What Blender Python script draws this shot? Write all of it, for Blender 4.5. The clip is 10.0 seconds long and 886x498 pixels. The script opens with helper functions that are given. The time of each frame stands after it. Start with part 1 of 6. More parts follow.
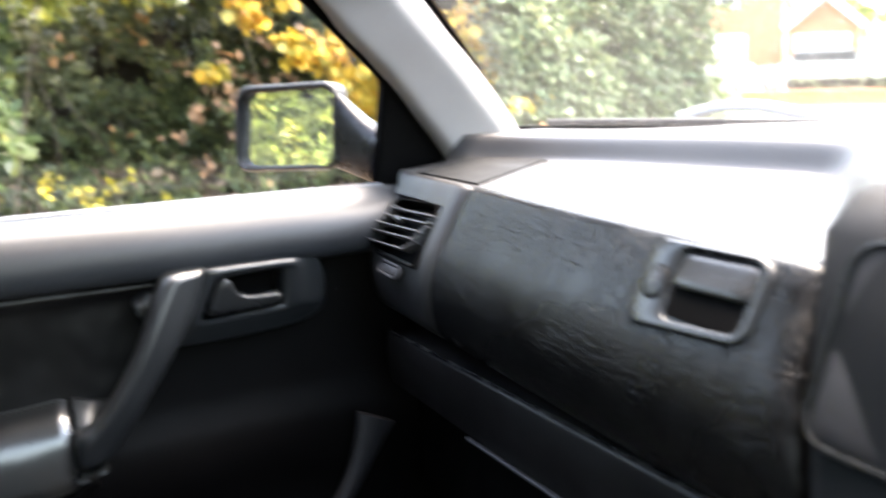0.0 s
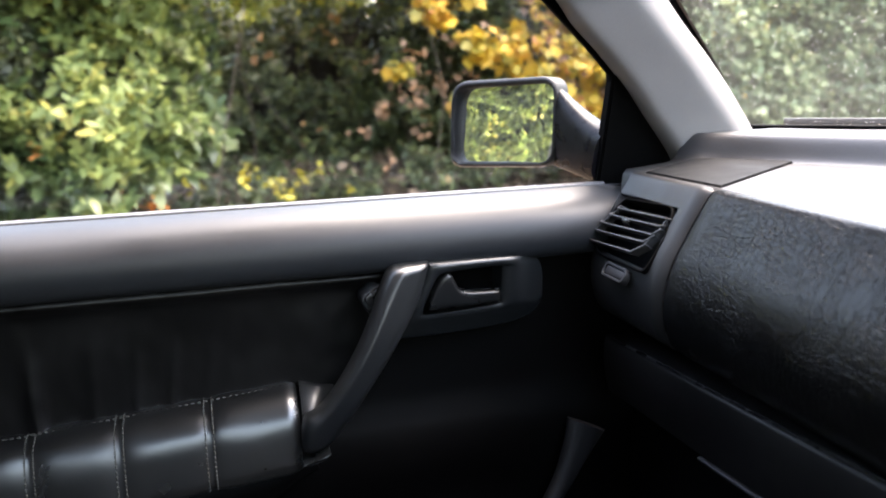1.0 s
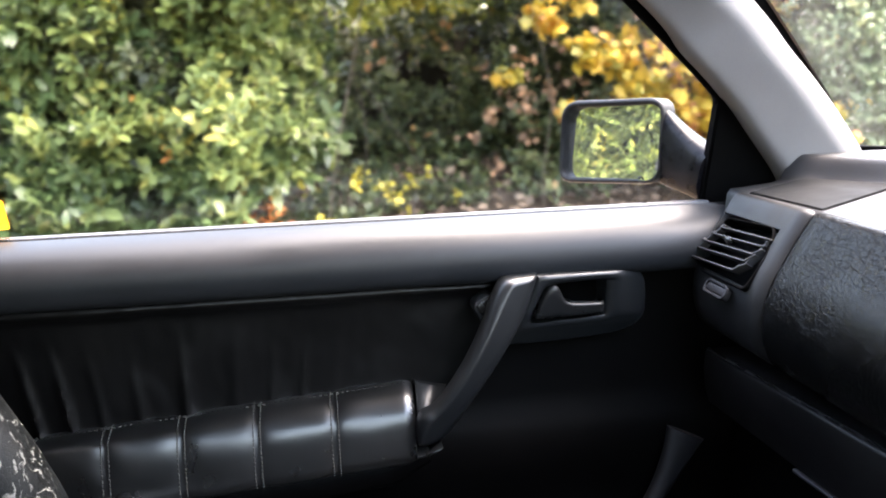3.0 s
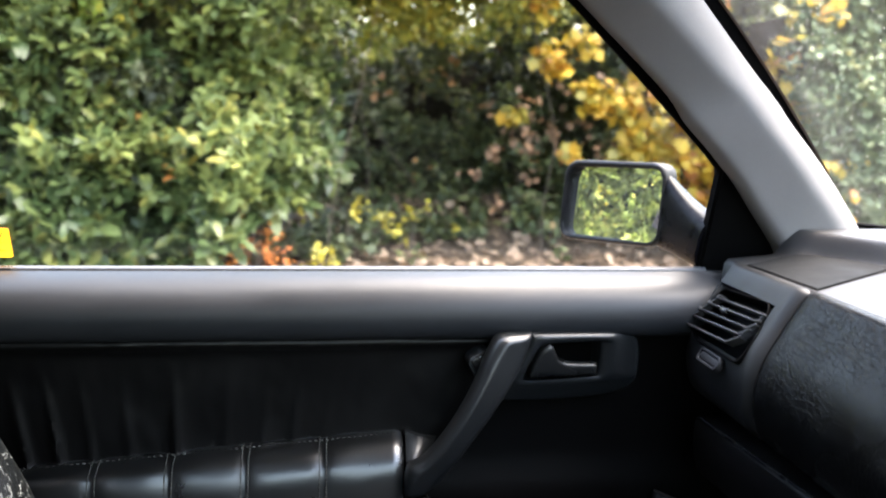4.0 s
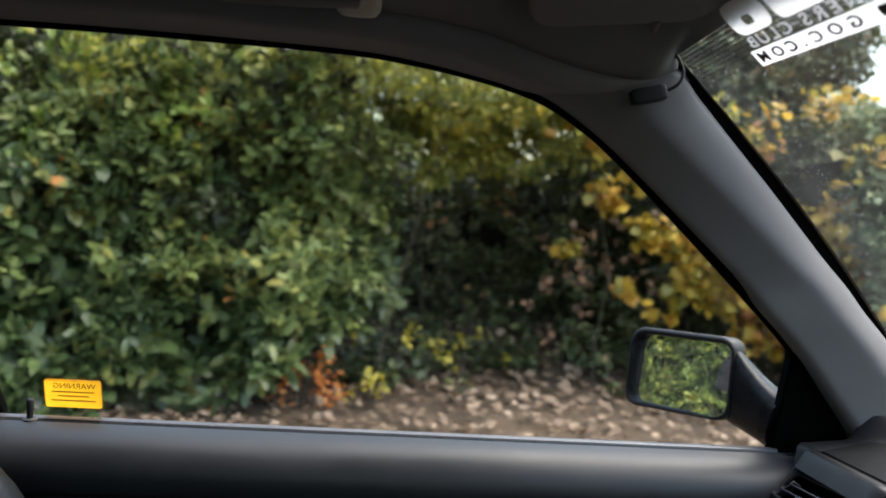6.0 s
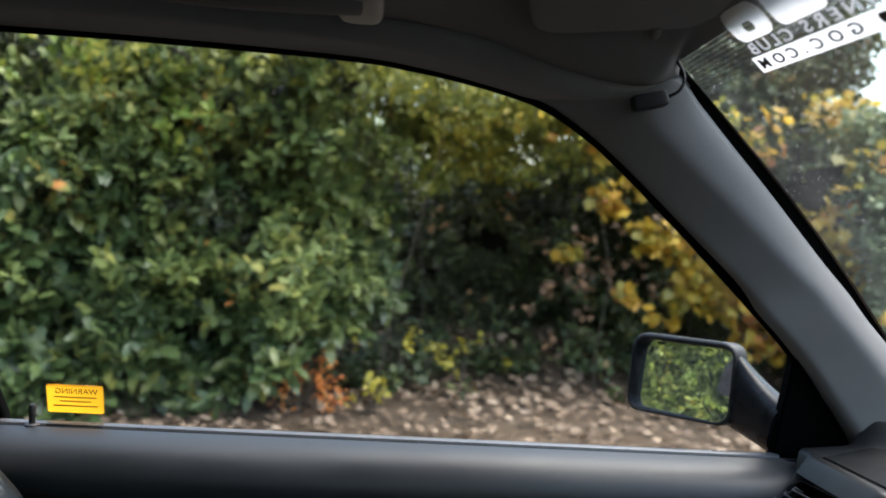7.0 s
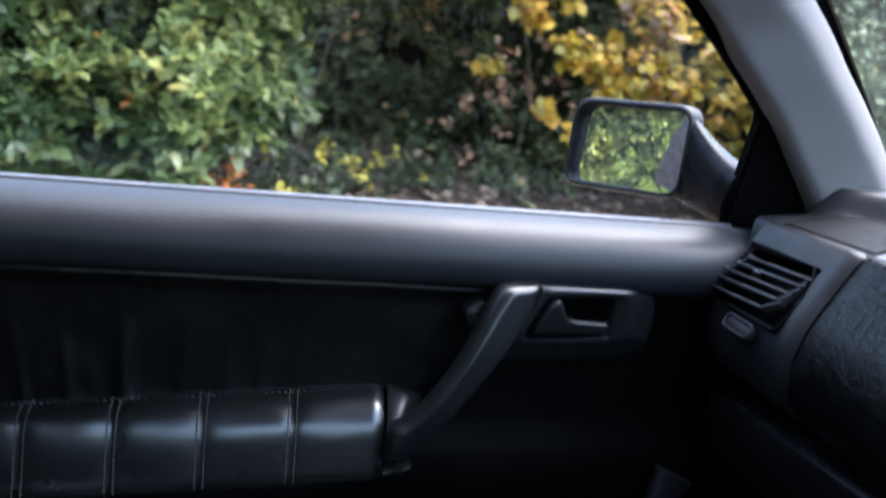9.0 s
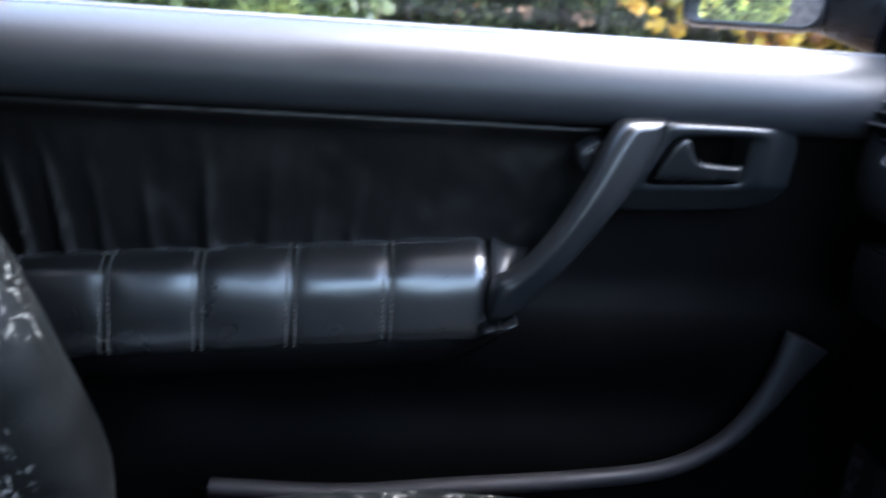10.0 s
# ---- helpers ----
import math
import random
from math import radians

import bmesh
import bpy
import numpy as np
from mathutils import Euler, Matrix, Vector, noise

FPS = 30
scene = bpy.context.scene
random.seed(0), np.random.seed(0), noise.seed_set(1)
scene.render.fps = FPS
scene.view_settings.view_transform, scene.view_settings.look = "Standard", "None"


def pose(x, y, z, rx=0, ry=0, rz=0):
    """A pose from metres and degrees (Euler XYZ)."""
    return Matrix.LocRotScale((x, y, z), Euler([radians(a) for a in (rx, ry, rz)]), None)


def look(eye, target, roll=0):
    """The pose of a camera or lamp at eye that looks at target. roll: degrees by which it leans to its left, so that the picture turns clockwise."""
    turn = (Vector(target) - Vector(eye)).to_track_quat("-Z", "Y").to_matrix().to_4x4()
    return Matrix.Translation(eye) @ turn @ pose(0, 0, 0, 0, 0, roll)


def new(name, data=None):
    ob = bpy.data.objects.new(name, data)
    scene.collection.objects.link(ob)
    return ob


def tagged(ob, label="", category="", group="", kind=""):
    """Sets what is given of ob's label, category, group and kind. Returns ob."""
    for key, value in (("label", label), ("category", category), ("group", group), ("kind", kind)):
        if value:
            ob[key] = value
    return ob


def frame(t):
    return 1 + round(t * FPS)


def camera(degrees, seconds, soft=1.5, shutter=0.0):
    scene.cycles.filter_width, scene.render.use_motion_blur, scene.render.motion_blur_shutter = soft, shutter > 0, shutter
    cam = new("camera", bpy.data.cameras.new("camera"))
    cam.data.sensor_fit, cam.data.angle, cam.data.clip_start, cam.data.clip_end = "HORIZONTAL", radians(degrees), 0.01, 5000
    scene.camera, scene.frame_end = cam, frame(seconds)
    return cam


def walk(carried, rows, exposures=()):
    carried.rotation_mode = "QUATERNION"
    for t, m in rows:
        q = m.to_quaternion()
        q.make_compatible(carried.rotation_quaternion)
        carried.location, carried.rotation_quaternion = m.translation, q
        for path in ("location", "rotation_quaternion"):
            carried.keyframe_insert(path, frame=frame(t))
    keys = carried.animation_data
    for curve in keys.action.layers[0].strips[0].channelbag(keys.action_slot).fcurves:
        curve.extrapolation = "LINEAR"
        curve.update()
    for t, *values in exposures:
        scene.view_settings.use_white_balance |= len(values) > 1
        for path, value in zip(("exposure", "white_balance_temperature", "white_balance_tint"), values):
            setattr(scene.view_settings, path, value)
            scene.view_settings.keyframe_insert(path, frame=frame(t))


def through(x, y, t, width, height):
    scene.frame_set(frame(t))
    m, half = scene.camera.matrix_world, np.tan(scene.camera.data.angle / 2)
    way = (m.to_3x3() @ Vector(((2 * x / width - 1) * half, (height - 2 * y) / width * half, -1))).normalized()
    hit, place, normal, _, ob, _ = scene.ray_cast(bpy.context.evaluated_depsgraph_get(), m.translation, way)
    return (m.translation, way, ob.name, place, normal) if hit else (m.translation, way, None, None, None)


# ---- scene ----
cam = camera(57.0, 10.0, soft=1.7, shutter=0.5)
PATH = [
    (0, (0.232, 0.124, 1.06), (-1.511, 1.008, 0.633), -1.7),
    (0.5, (0.194, 0.077, 1.061), (-1.67, 0.734, 0.759), -1.2),
    (1, (0.183, 0.073, 1.058), (-1.706, 0.581, 0.638), -1.7),
    (1.5, (0.177, 0.075, 1.035), (-1.7, 0.598, 0.583), -2.1),
    (2, (0.214, 0.079, 1.067), (-1.691, 0.402, 0.552), -5.1),
    (2.5, (0.243, 0.064, 1.079), (-1.689, 0.326, 0.633), -3.8),
    (4, (0.253, 0.045, 1.114), (-1.7, 0.318, 0.781), 1.6),
    (4.5, (0.263, 0.031, 1.139), (-1.713, 0.259, 0.931), 2.0),
    (4.9, (0.275, 0.008, 1.159), (-1.707, 0.218, 0.993), 2.8),
    (5, (0.268, 0.016, 1.162), (-1.719, 0.198, 1.022), 2.6),
    (5.5, (0.275, 0.008, 1.175), (-1.718, 0.157, 1.111), 3.3),
    (7, (0.278, 0.006, 1.18), (-1.717, 0.149, 1.143), 3.6),
    (7.5, (0.284, 0.005, 1.17), (-1.705, 0.195, 1.098), 2.9),
    (8, (0.259, 0.01, 1.148), (-1.717, 0.29, 1.019), 3.6),
    (8.5, (0.19, 0.018, 1.112), (-1.763, 0.349, 0.836), 5.2),
    (9, (0.126, 0.02, 1.07), (-1.789, 0.397, 0.63), 5.9),
    (9.5, (0.092, 0.029, 1.015), (-1.79, 0.42, 0.462), 4.5),
    (10, (0.054, 0.006, 0.983), (-1.817, 0.216, 0.307), 4.3),
]
EXPOSURES = [(0.0, 4.65, 7400, 20), (1.0, 3.95, 7150, 23), (2.5, 4.25, 7150, 25), (4.0, 3.78, 6950, 19), (4.5, 3.40, 6900, 17), (5.0, 2.85, 6800, 15), (5.5, 2.12, 6700, 14), (7.0, 2.25, 6350, 12), (8.0, 2.45, 6150, 14), (9.0, 3.12, 5800, 20), (9.5, 3.6, 5800, 21), (10.0, 4.22, 5850, 20)]
cam.data.dof.use_dof = True
cam.data.dof.focus_distance = 0.95
cam.data.dof.aperture_fstop = 4.6
walk(cam, [(t, look(eye, target, roll)) for t, eye, target, roll in PATH], EXPOSURES)

# ---------------------------------------------------------------- light
SUN_ELEVATION, SUN_TURN = 66.0, 345.0
world = bpy.data.worlds.new("overcast_sky")
scene.world = world
world.use_nodes = True
wn = world.node_tree
sky = wn.nodes.new("ShaderNodeTexSky")
sky.sky_type = "NISHITA"
sky.sun_disc = False
sky.sun_elevation, sky.sun_rotation = radians(SUN_ELEVATION), radians(SUN_TURN)
sky.air_density, sky.dust_density = 1.6, 4.0
cloud = wn.nodes.new("ShaderNodeHueSaturation")
cloud.inputs["Saturation"].default_value = 1.0
wn.links.new(sky.outputs[0], cloud.inputs["Color"])
wn.links.new(cloud.outputs[0], wn.nodes["Background"].inputs["Color"])
wn.nodes["Background"].inputs["Strength"].default_value = 0.15

sun = new("sun", bpy.data.lights.new("sun", "SUN"))
sun.data.energy, sun.data.angle, sun.data.color = 1.4, radians(55), (1.0, 0.985, 0.96)
_e, _a = radians(SUN_ELEVATION), radians(SUN_TURN)
sun.matrix_world = look(Vector((math.sin(_a) * math.cos(_e), math.cos(_a) * math.cos(_e), math.sin(_e))) * 20, (0, 0, 0))

# ---------------------------------------------------------------- small tools
ORIGIN = {}
rng = np.random.default_rng(7)


def thing(name, at, label, category, group="", kind=""):
    ob = new(name)
    ob.location = at
    ob.empty_display_size = 0.1
    ORIGIN[ob.name] = Vector(at)
    return tagged(ob, label, category, group, kind)


def link_mesh(name, mesh, parent=None, label="", category="", group="", kind=""):
    """Links a mesh that is given in world metres, with its origin in its middle."""
    n = len(mesh.vertices)
    co = np.empty(n * 3, np.float32)
    mesh.vertices.foreach_get("co", co)
    co = co.reshape(-1, 3)
    mid = (co.min(0) + co.max(0)) / 2
    mesh.vertices.foreach_set("co", (co - mid).ravel())
    mesh.update()
    ob = new(name, mesh)
    ORIGIN[ob.name] = Vector(mid.tolist())
    ob.location = Vector(mid.tolist()) - (ORIGIN[parent.name] if parent else Vector())
    ob.parent = parent
    return tagged(ob, label, category, group, kind)


def part(name, bm, material, parent=None, label="", category="", kind="", sharp=40, group=""):
    mesh = bpy.data.meshes.new(name)
    bmesh.ops.recalc_face_normals(bm, faces=bm.faces[:])
    bm.to_mesh(mesh)
    bm.free()
    mesh.materials.append(material)
    for f in mesh.polygons:
        f.use_smooth = True
    mesh.set_sharp_from_angle(angle=radians(sharp))
    return link_mesh(name, mesh, parent, label, category, group, kind)


def smooth_path(points, n):
    """n points on a smooth curve through the given ones, evenly in the parameter."""
    p = np.array(points, float)
    q = np.vstack([2 * p[0] - p[1], p, 2 * p[-1] - p[-2]])
    out = []
    for u in np.linspace(0, len(p) - 1 - 1e-9, n):
        i = int(u)
        t = u - i
        a, b, c, d = q[i:i + 4]
        out.append(0.5 * (2 * b + (c - a) * t + (2 * a - 5 * b + 4 * c - d) * t * t + (3 * b - 3 * c + d - a) * t ** 3))
    return np.array(out)


def grid(rows, close=False, skip=None, bm=None, caps=False):
    """A skin over rows of points."""
    bm = bm or bmesh.new()
    v = [[bm.verts.new(p) for p in row] for row in rows]
    m = len(v[0])
    for i in range(len(v) - 1):
        for j in range(m if close else m - 1):
            if skip and skip(i, j):
                continue
            k = (j + 1) % m
            bm.faces.new((v[i][j], v[i][k], v[i + 1][k], v[i + 1][j]))
    if caps:
        bm.faces.new(v[0][::-1])
        bm.faces.new(v[-1])
    return bm


def slab(rows, out, thick):
    """A skin with thickness: the rows and the same rows set back along -out."""
    rows = [[Vector(p) for p in r] for r in rows]
    back = Vector(out) * -thick
    bm = grid(rows)
    grid([[p + back for p in r] for r in rows], bm=bm)
    rim = rows[0] + [r[-1] for r in rows[1:]] + rows[-1][-2::-1] + [r[0] for r in rows[-2:0:-1]]
    n = len(rim)
    for i in range(n):
        a, b = rim[i], rim[(i + 1) % n]
        bm.faces.new([bm.verts.new(p) for p in (a, b, b + back, a + back)])
    bmesh.ops.remove_doubles(bm, verts=bm.verts[:], dist=1e-5)
    return bm


def sweep(path, section, up=(0, 0, 1), scales=None, close=False, caps=True):
    """A closed section of (side, up) pairs carried along a path."""
    p = [Vector(q) for q in path]
    rows = []
    for i, c in enumerate(p):
        a, b = p[i - 1] if i or close else p[i], p[(i + 1) % len(p)] if i + 1 < len(p) or close else p[i]
        t = (b - a).normalized()
        side = t.cross(Vector(up)).normalized()
        lift = side.cross(t).normalized()
        s = scales[i] if scales is not None else 1.0
        s = s if hasattr(s, "__len__") else (s, s)
        rows.append([c + side * (x * s[0]) + lift * (y * s[1]) for x, y in section])
    if close:
        rows.append(rows[0])
    bm = grid(rows, close=True, caps=caps and not close)
    if close:
        bmesh.ops.remove_doubles(bm, verts=bm.verts[:], dist=1e-6)
    return bm


def ring(rx, ry, n=10, power=2.0):
    out = []
    for i in range(n):
        a = 2 * math.pi * i / n
        c, s = math.cos(a), math.sin(a)
        out.append((rx * math.copysign(abs(c) ** (2 / power), c), ry * math.copysign(abs(s) ** (2 / power), s)))
    return out


def rounded(w, h, r, n=5):
    """A rounded rectangle about the origin, counter-clockwise."""
    out = []
    for cx, cy, a0 in ((w / 2 - r, h / 2 - r, 0), (r - w / 2, h / 2 - r, 90), (r - w / 2, r - h / 2, 180), (w / 2 - r, r - h / 2, 270)):
        for i in range(n):
            a = radians(a0 + 90 * i / (n - 1))
            out.append((cx + r * math.cos(a), cy + r * math.sin(a)))
    return out


def plate(loop, to, depth, edge=0.002, bm=None, hole=None):
    """A plate with rounded edges: loop of (a, b), to(a, b, out) gives the place; it reaches from out = 0 back to -depth."""
    bm = bm or bmesh.new()
    mid = Vector((sum(a for a, b in loop) / len(loop), sum(b for a, b in loop) / len(loop)))

    def inset(lp, d):
        n, res = len(lp), []
        for i in range(n):
            p, a, b = Vector(lp[i]), Vector(lp[i - 1]), Vector(lp[(i + 1) % n])
            t = (b - a).normalized()
            res.append(p + Vector((-t.y, t.x)) * d)
        return res
    levels = [(0, -depth), (0, -edge), (edge * 0.3, -edge * 0.3), (edge, 0)]
    rows = [[bm.verts.new(to(p[0], p[1], o)) for p in inset(loop, d)] for d, o in levels]
    for r0, r1 in zip(rows, rows[1:]):
        for i in range(len(loop)):
            k = (i + 1) % len(loop)
            bm.faces.new((r0[i], r0[k], r1[k], r1[i]))
    if hole is None:
        bm.faces.new(rows[-1])
    else:
        levels = [(0, -depth), (0, -edge), (-edge * 0.3, -edge * 0.3), (-edge, 0)]
        inner = [[bm.verts.new(to(p[0], p[1], o)) for p in inset(hole, d)] for d, o in levels]
        for r0, r1 in zip(inner, inner[1:]):
            for i in range(len(hole)):
                k = (i + 1) % len(hole)
                bm.faces.new((r0[i], r0[k], r1[k], r1[i]))
        for i in range(len(loop)):
            k = (i + 1) % len(loop)
            bm.faces.new((rows[-1][i], rows[-1][k], inner[-1][k], inner[-1][i]))
    return bm


def soft_quad(corners, radii, n=12):
    """A four-cornered outline with rounded corners."""
    out = []
    for k in range(4):
        p, a, b = Vector(corners[k]), Vector(corners[k - 1]), Vector(corners[(k + 1) % 4])
        e0, e1 = p + (a - p).normalized() * radii[k], p + (b - p).normalized() * radii[k]
        for i in range(n):
            t = i / (n - 1)
            q = e0.lerp(p, t).lerp(p.lerp(e1, t), t)
            out.append((q[0], q[1]))
    return out


def round_poly(points, r, n=5):
    """A polygon with rounded corners."""
    out = []
    m = len(points)
    for i in range(m):
        p, a, b = Vector(points[i]), Vector(points[i - 1]), Vector(points[(i + 1) % m])
        s0, s1 = p + (a - p).normalized() * r, p + (b - p).normalized() * r
        for k in range(n):
            u = k / (n - 1)
            q = s0.lerp(p, u).lerp(p.lerp(s1, u), u)
            out.append((q.x, q.y))
    return out


def box(lo, hi, bevel=0.0, bm=None):
    bm = bm or bmesh.new()
    lo, hi = Vector(lo), Vector(hi)
    made = bmesh.ops.create_cube(bm, size=1.0, matrix=Matrix.Translation((lo + hi) / 2) @ Matrix.Diagonal((*(hi - lo), 1)))
    if bevel:
        es = {e for v in made["verts"] for e in v.link_edges}
        bmesh.ops.bevel(bm, geom=list(es), offset=bevel, segments=2, profile=0.7, affect="EDGES")
    return bm


def pillow(mid, half, turn=(0, 0, 0), power=3.0, n=20, bm=None, wrinkle=0.0):
    """A stuffed form: a superellipsoid, slightly uneven."""
    bm = bm or bmesh.new()
    m = pose(*mid, *turn)
    rows = []
    for i in range(n + 1):
        a = -math.pi / 2 + math.pi * i / n
        row = []
        for j in range(2 * n):
            b = math.pi * j / n
            p = []
            for v, h in ((math.cos(a) * math.cos(b), half[0]), (math.cos(a) * math.sin(b), half[1]), (math.sin(a), half[2])):
                p.append(math.copysign(abs(v) ** (2 / power), v) * h)
            q = Vector(p)
            if wrinkle:
                q *= 1 + wrinkle * noise.noise(q * 14)
            row.append(m @ q)
        rows.append(row)
    grid(rows, close=True, bm=bm)
    bmesh.ops.remove_doubles(bm, verts=bm.verts[:], dist=1e-5)
    return bm


# ---------------------------------------------------------------- materials
def surface(name, dark, light, rough=0.5, big=6.0, fine=300.0, bump=0.0002, metal=0.0, kind="grain", spec=0.5, rough_vary=0.12, coat=0.0):
    """A surface whose colour wanders between two tones at two scales, with fine relief. Scales are per metre."""
    m = bpy.data.materials.new(name)
    m.use_nodes = True
    nt = m.node_tree
    n, l = nt.nodes, nt.links
    b = n["Principled BSDF"]
    co = n.new("ShaderNodeTexCoord")
    t1 = n.new("ShaderNodeTexNoise")
    t1.inputs["Scale"].default_value, t1.inputs["Detail"].default_value = big, 6
    t2 = n.new("ShaderNodeTexNoise")
    t2.inputs["Scale"].default_value, t2.inputs["Detail"].default_value = fine, 3
    for t in (t1, t2):
        l.new(co.outputs["Object"], t.inputs["Vector"])
    mix = n.new("ShaderNodeMath")
    mix.operation = "MULTIPLY_ADD"
    mix.inputs[1].default_value = 0.6
    l.new(t1.outputs["Fac"], mix.inputs[0])
    half = n.new("ShaderNodeMath")
    half.operation = "MULTIPLY"
    half.inputs[1].default_value = 0.4
    l.new(t2.outputs["Fac"], half.inputs[0])
    l.new(half.outputs[0], mix.inputs[2])
    ramp = n.new("ShaderNodeValToRGB")
    ramp.color_ramp.elements[0].position, ramp.color_ramp.elements[1].position = 0.32, 0.68
    ramp.color_ramp.elements[0].color, ramp.color_ramp.elements[1].color = (*dark, 1), (*light, 1)
    l.new(mix.outputs[0], ramp.inputs[0])
    l.new(ramp.outputs[0], b.inputs["Base Color"])
    rr = n.new("ShaderNodeMapRange")
    rr.inputs["From Min"].default_value, rr.inputs["From Max"].default_value = 0.3, 0.7
    rr.inputs["To Min"].default_value, rr.inputs["To Max"].default_value = max(rough - rough_vary, 0.02), min(rough + rough_vary, 1)
    l.new(t1.outputs["Fac"], rr.inputs["Value"])
    l.new(rr.outputs[0], b.inputs["Roughness"])
    b.inputs["Metallic"].default_value = metal
    b.inputs["Specular IOR Level"].default_value = spec
    b.inputs["Coat Weight"].default_value = coat
    b.inputs["Coat Roughness"].default_value = min(rough, 0.4)
    if bump:
        bp = n.new("ShaderNodeBump")
        bp.inputs["Strength"].default_value, bp.inputs["Distance"].default_value = 0.8, bump
        if kind in ("leather", "worn"):
            warp = n.new("ShaderNodeTexNoise")
            warp.inputs["Scale"].default_value = fine * 0.35
            l.new(co.outputs["Object"], warp.inputs["Vector"])
            add = n.new("ShaderNodeVectorMath")
            add.operation = "MULTIPLY_ADD"
            add.inputs[1].default_value = (0.5 / fine, 0.5 / fine, 0.5 / fine)
            l.new(warp.outputs["Color"], add.inputs[0])
            l.new(co.outputs["Object"], add.inputs[2])
            vo = n.new("ShaderNodeTexVoronoi")
            vo.feature = "DISTANCE_TO_EDGE"
            vo.inputs["Scale"].default_value = fine
            l.new(add.outputs[0], vo.inputs["Vector"])
            cr = n.new("ShaderNodeMapRange")
            cr.inputs["From Max"].default_value = 0.12
            l.new(vo.outputs["Distance"], cr.inputs["Value"])
            amp = n.new("ShaderNodeMath")
            amp.operation = "MULTIPLY"
            l.new(cr.outputs[0], amp.inputs[0])
            l.new(t1.outputs["Fac"], amp.inputs[1])
            l.new(amp.outputs[0], bp.inputs["Height"])
            if kind == "worn":
                w2 = n.new("ShaderNodeVectorMath")
                w2.operation = "MULTIPLY_ADD"
                w2.inputs[1].default_value = (0.09, 0.09, 0.05)
                l.new(t1.outputs["Color"], w2.inputs[0])
                l.new(co.outputs["Object"], w2.inputs[2])
                long = n.new("ShaderNodeMapping")
                long.inputs["Scale"].default_value = (1.0, 1.0, 0.28)
                l.new(w2.outputs[0], long.inputs["Vector"])
                sc = n.new("ShaderNodeTexNoise")
                sc.inputs["Scale"].default_value, sc.inputs["Detail"].default_value = 160, 2
                l.new(long.outputs[0], sc.inputs["Vector"])
                thin = n.new("ShaderNodeMapRange")
                thin.inputs["From Min"].default_value, thin.inputs["From Max"].default_value = 0.585, 0.65
                l.new(sc.outputs["Fac"], thin.inputs["Value"])
                where = n.new("ShaderNodeTexNoise")
                where.inputs["Scale"].default_value = 11
                l.new(co.outputs["Object"], where.inputs["Vector"])
                some = n.new("ShaderNodeMapRange")
                some.inputs["From Min"].default_value, some.inputs["From Max"].default_value = 0.47, 0.56
                l.new(where.outputs["Fac"], some.inputs["Value"])
                both = n.new("ShaderNodeMath")
                both.operation = "MULTIPLY"
                l.new(thin.outputs[0], both.inputs[0])
                l.new(some.outputs[0], both.inputs[1])
                scuff = n.new("ShaderNodeMixRGB")
                scuff.inputs[2].default_value = (0.13, 0.135, 0.125, 1)
                l.new(both.outputs[0], scuff.inputs[0])
                l.new(ramp.outputs[0], scuff.inputs[1])
                l.new(scuff.outputs[0], b.inputs["Base Color"])
        elif kind == "creased":
            w1 = n.new("ShaderNodeTexNoise")
            w1.inputs["Scale"].default_value, w1.inputs["Detail"].default_value = 24, 4
            l.new(co.outputs["Object"], w1.inputs["Vector"])
            add = n.new("ShaderNodeVectorMath")
            add.operation = "MULTIPLY_ADD"
            add.inputs[1].default_value = (0.010, 0.010, 0.010)
            l.new(w1.outputs["Color"], add.inputs[0])
            l.new(co.outputs["Object"], add.inputs[2])
            total = t2.outputs["Fac"]
            for scale, share, sparse, stretch in ((120, 1.0, 0.30, (1.0, 0.40, 0.40)), (140, 1.0, 0.36, (0.40, 1.0, 1.0)), (300, 0.8, 0.34, (1.0, 0.8, 0.8))):
                flat = n.new("ShaderNodeMapping")
                flat.inputs["Scale"].default_value = stretch
                l.new(add.outputs[0], flat.inputs["Vector"])
                vo = n.new("ShaderNodeTexVoronoi")
                vo.feature = "DISTANCE_TO_EDGE"
                vo.inputs["Scale"].default_value = scale
                l.new(flat.outputs[0], vo.inputs["Vector"])
                cr = n.new("ShaderNodeMapRange")
                cr.interpolation_type = "SMOOTHSTEP"
                cr.inputs["From Max"].default_value = 0.065
                cr.inputs["To Min"].default_value, cr.inputs["To Max"].default_value = -share, 0.0
                l.new(vo.outputs["Distance"], cr.inputs["Value"])
                wh = n.new("ShaderNodeTexNoise")
                wh.inputs["Scale"].default_value, wh.inputs["Detail"].default_value = scale * 0.10, 1
                l.new(co.outputs["Object"], wh.inputs["Vector"])
                some = n.new("ShaderNodeMapRange")
                some.inputs["From Min"].default_value, some.inputs["From Max"].default_value = sparse, sparse + 0.22
                l.new(wh.outputs["Fac"], some.inputs["Value"])
                sm = n.new("ShaderNodeMath")
                sm.operation = "MULTIPLY_ADD"
                l.new(cr.outputs[0], sm.inputs[0])
                l.new(some.outputs[0], sm.inputs[1])
                l.new(total, sm.inputs[2])
                total = sm.outputs[0]
            bp.inputs["Distance"].default_value = bump * 0.35
            l.new(total, bp.inputs["Height"])
        else:
            l.new(t2.outputs["Fac"], bp.inputs["Height"])
        l.new(bp.outputs[0], b.inputs["Normal"])
    return m


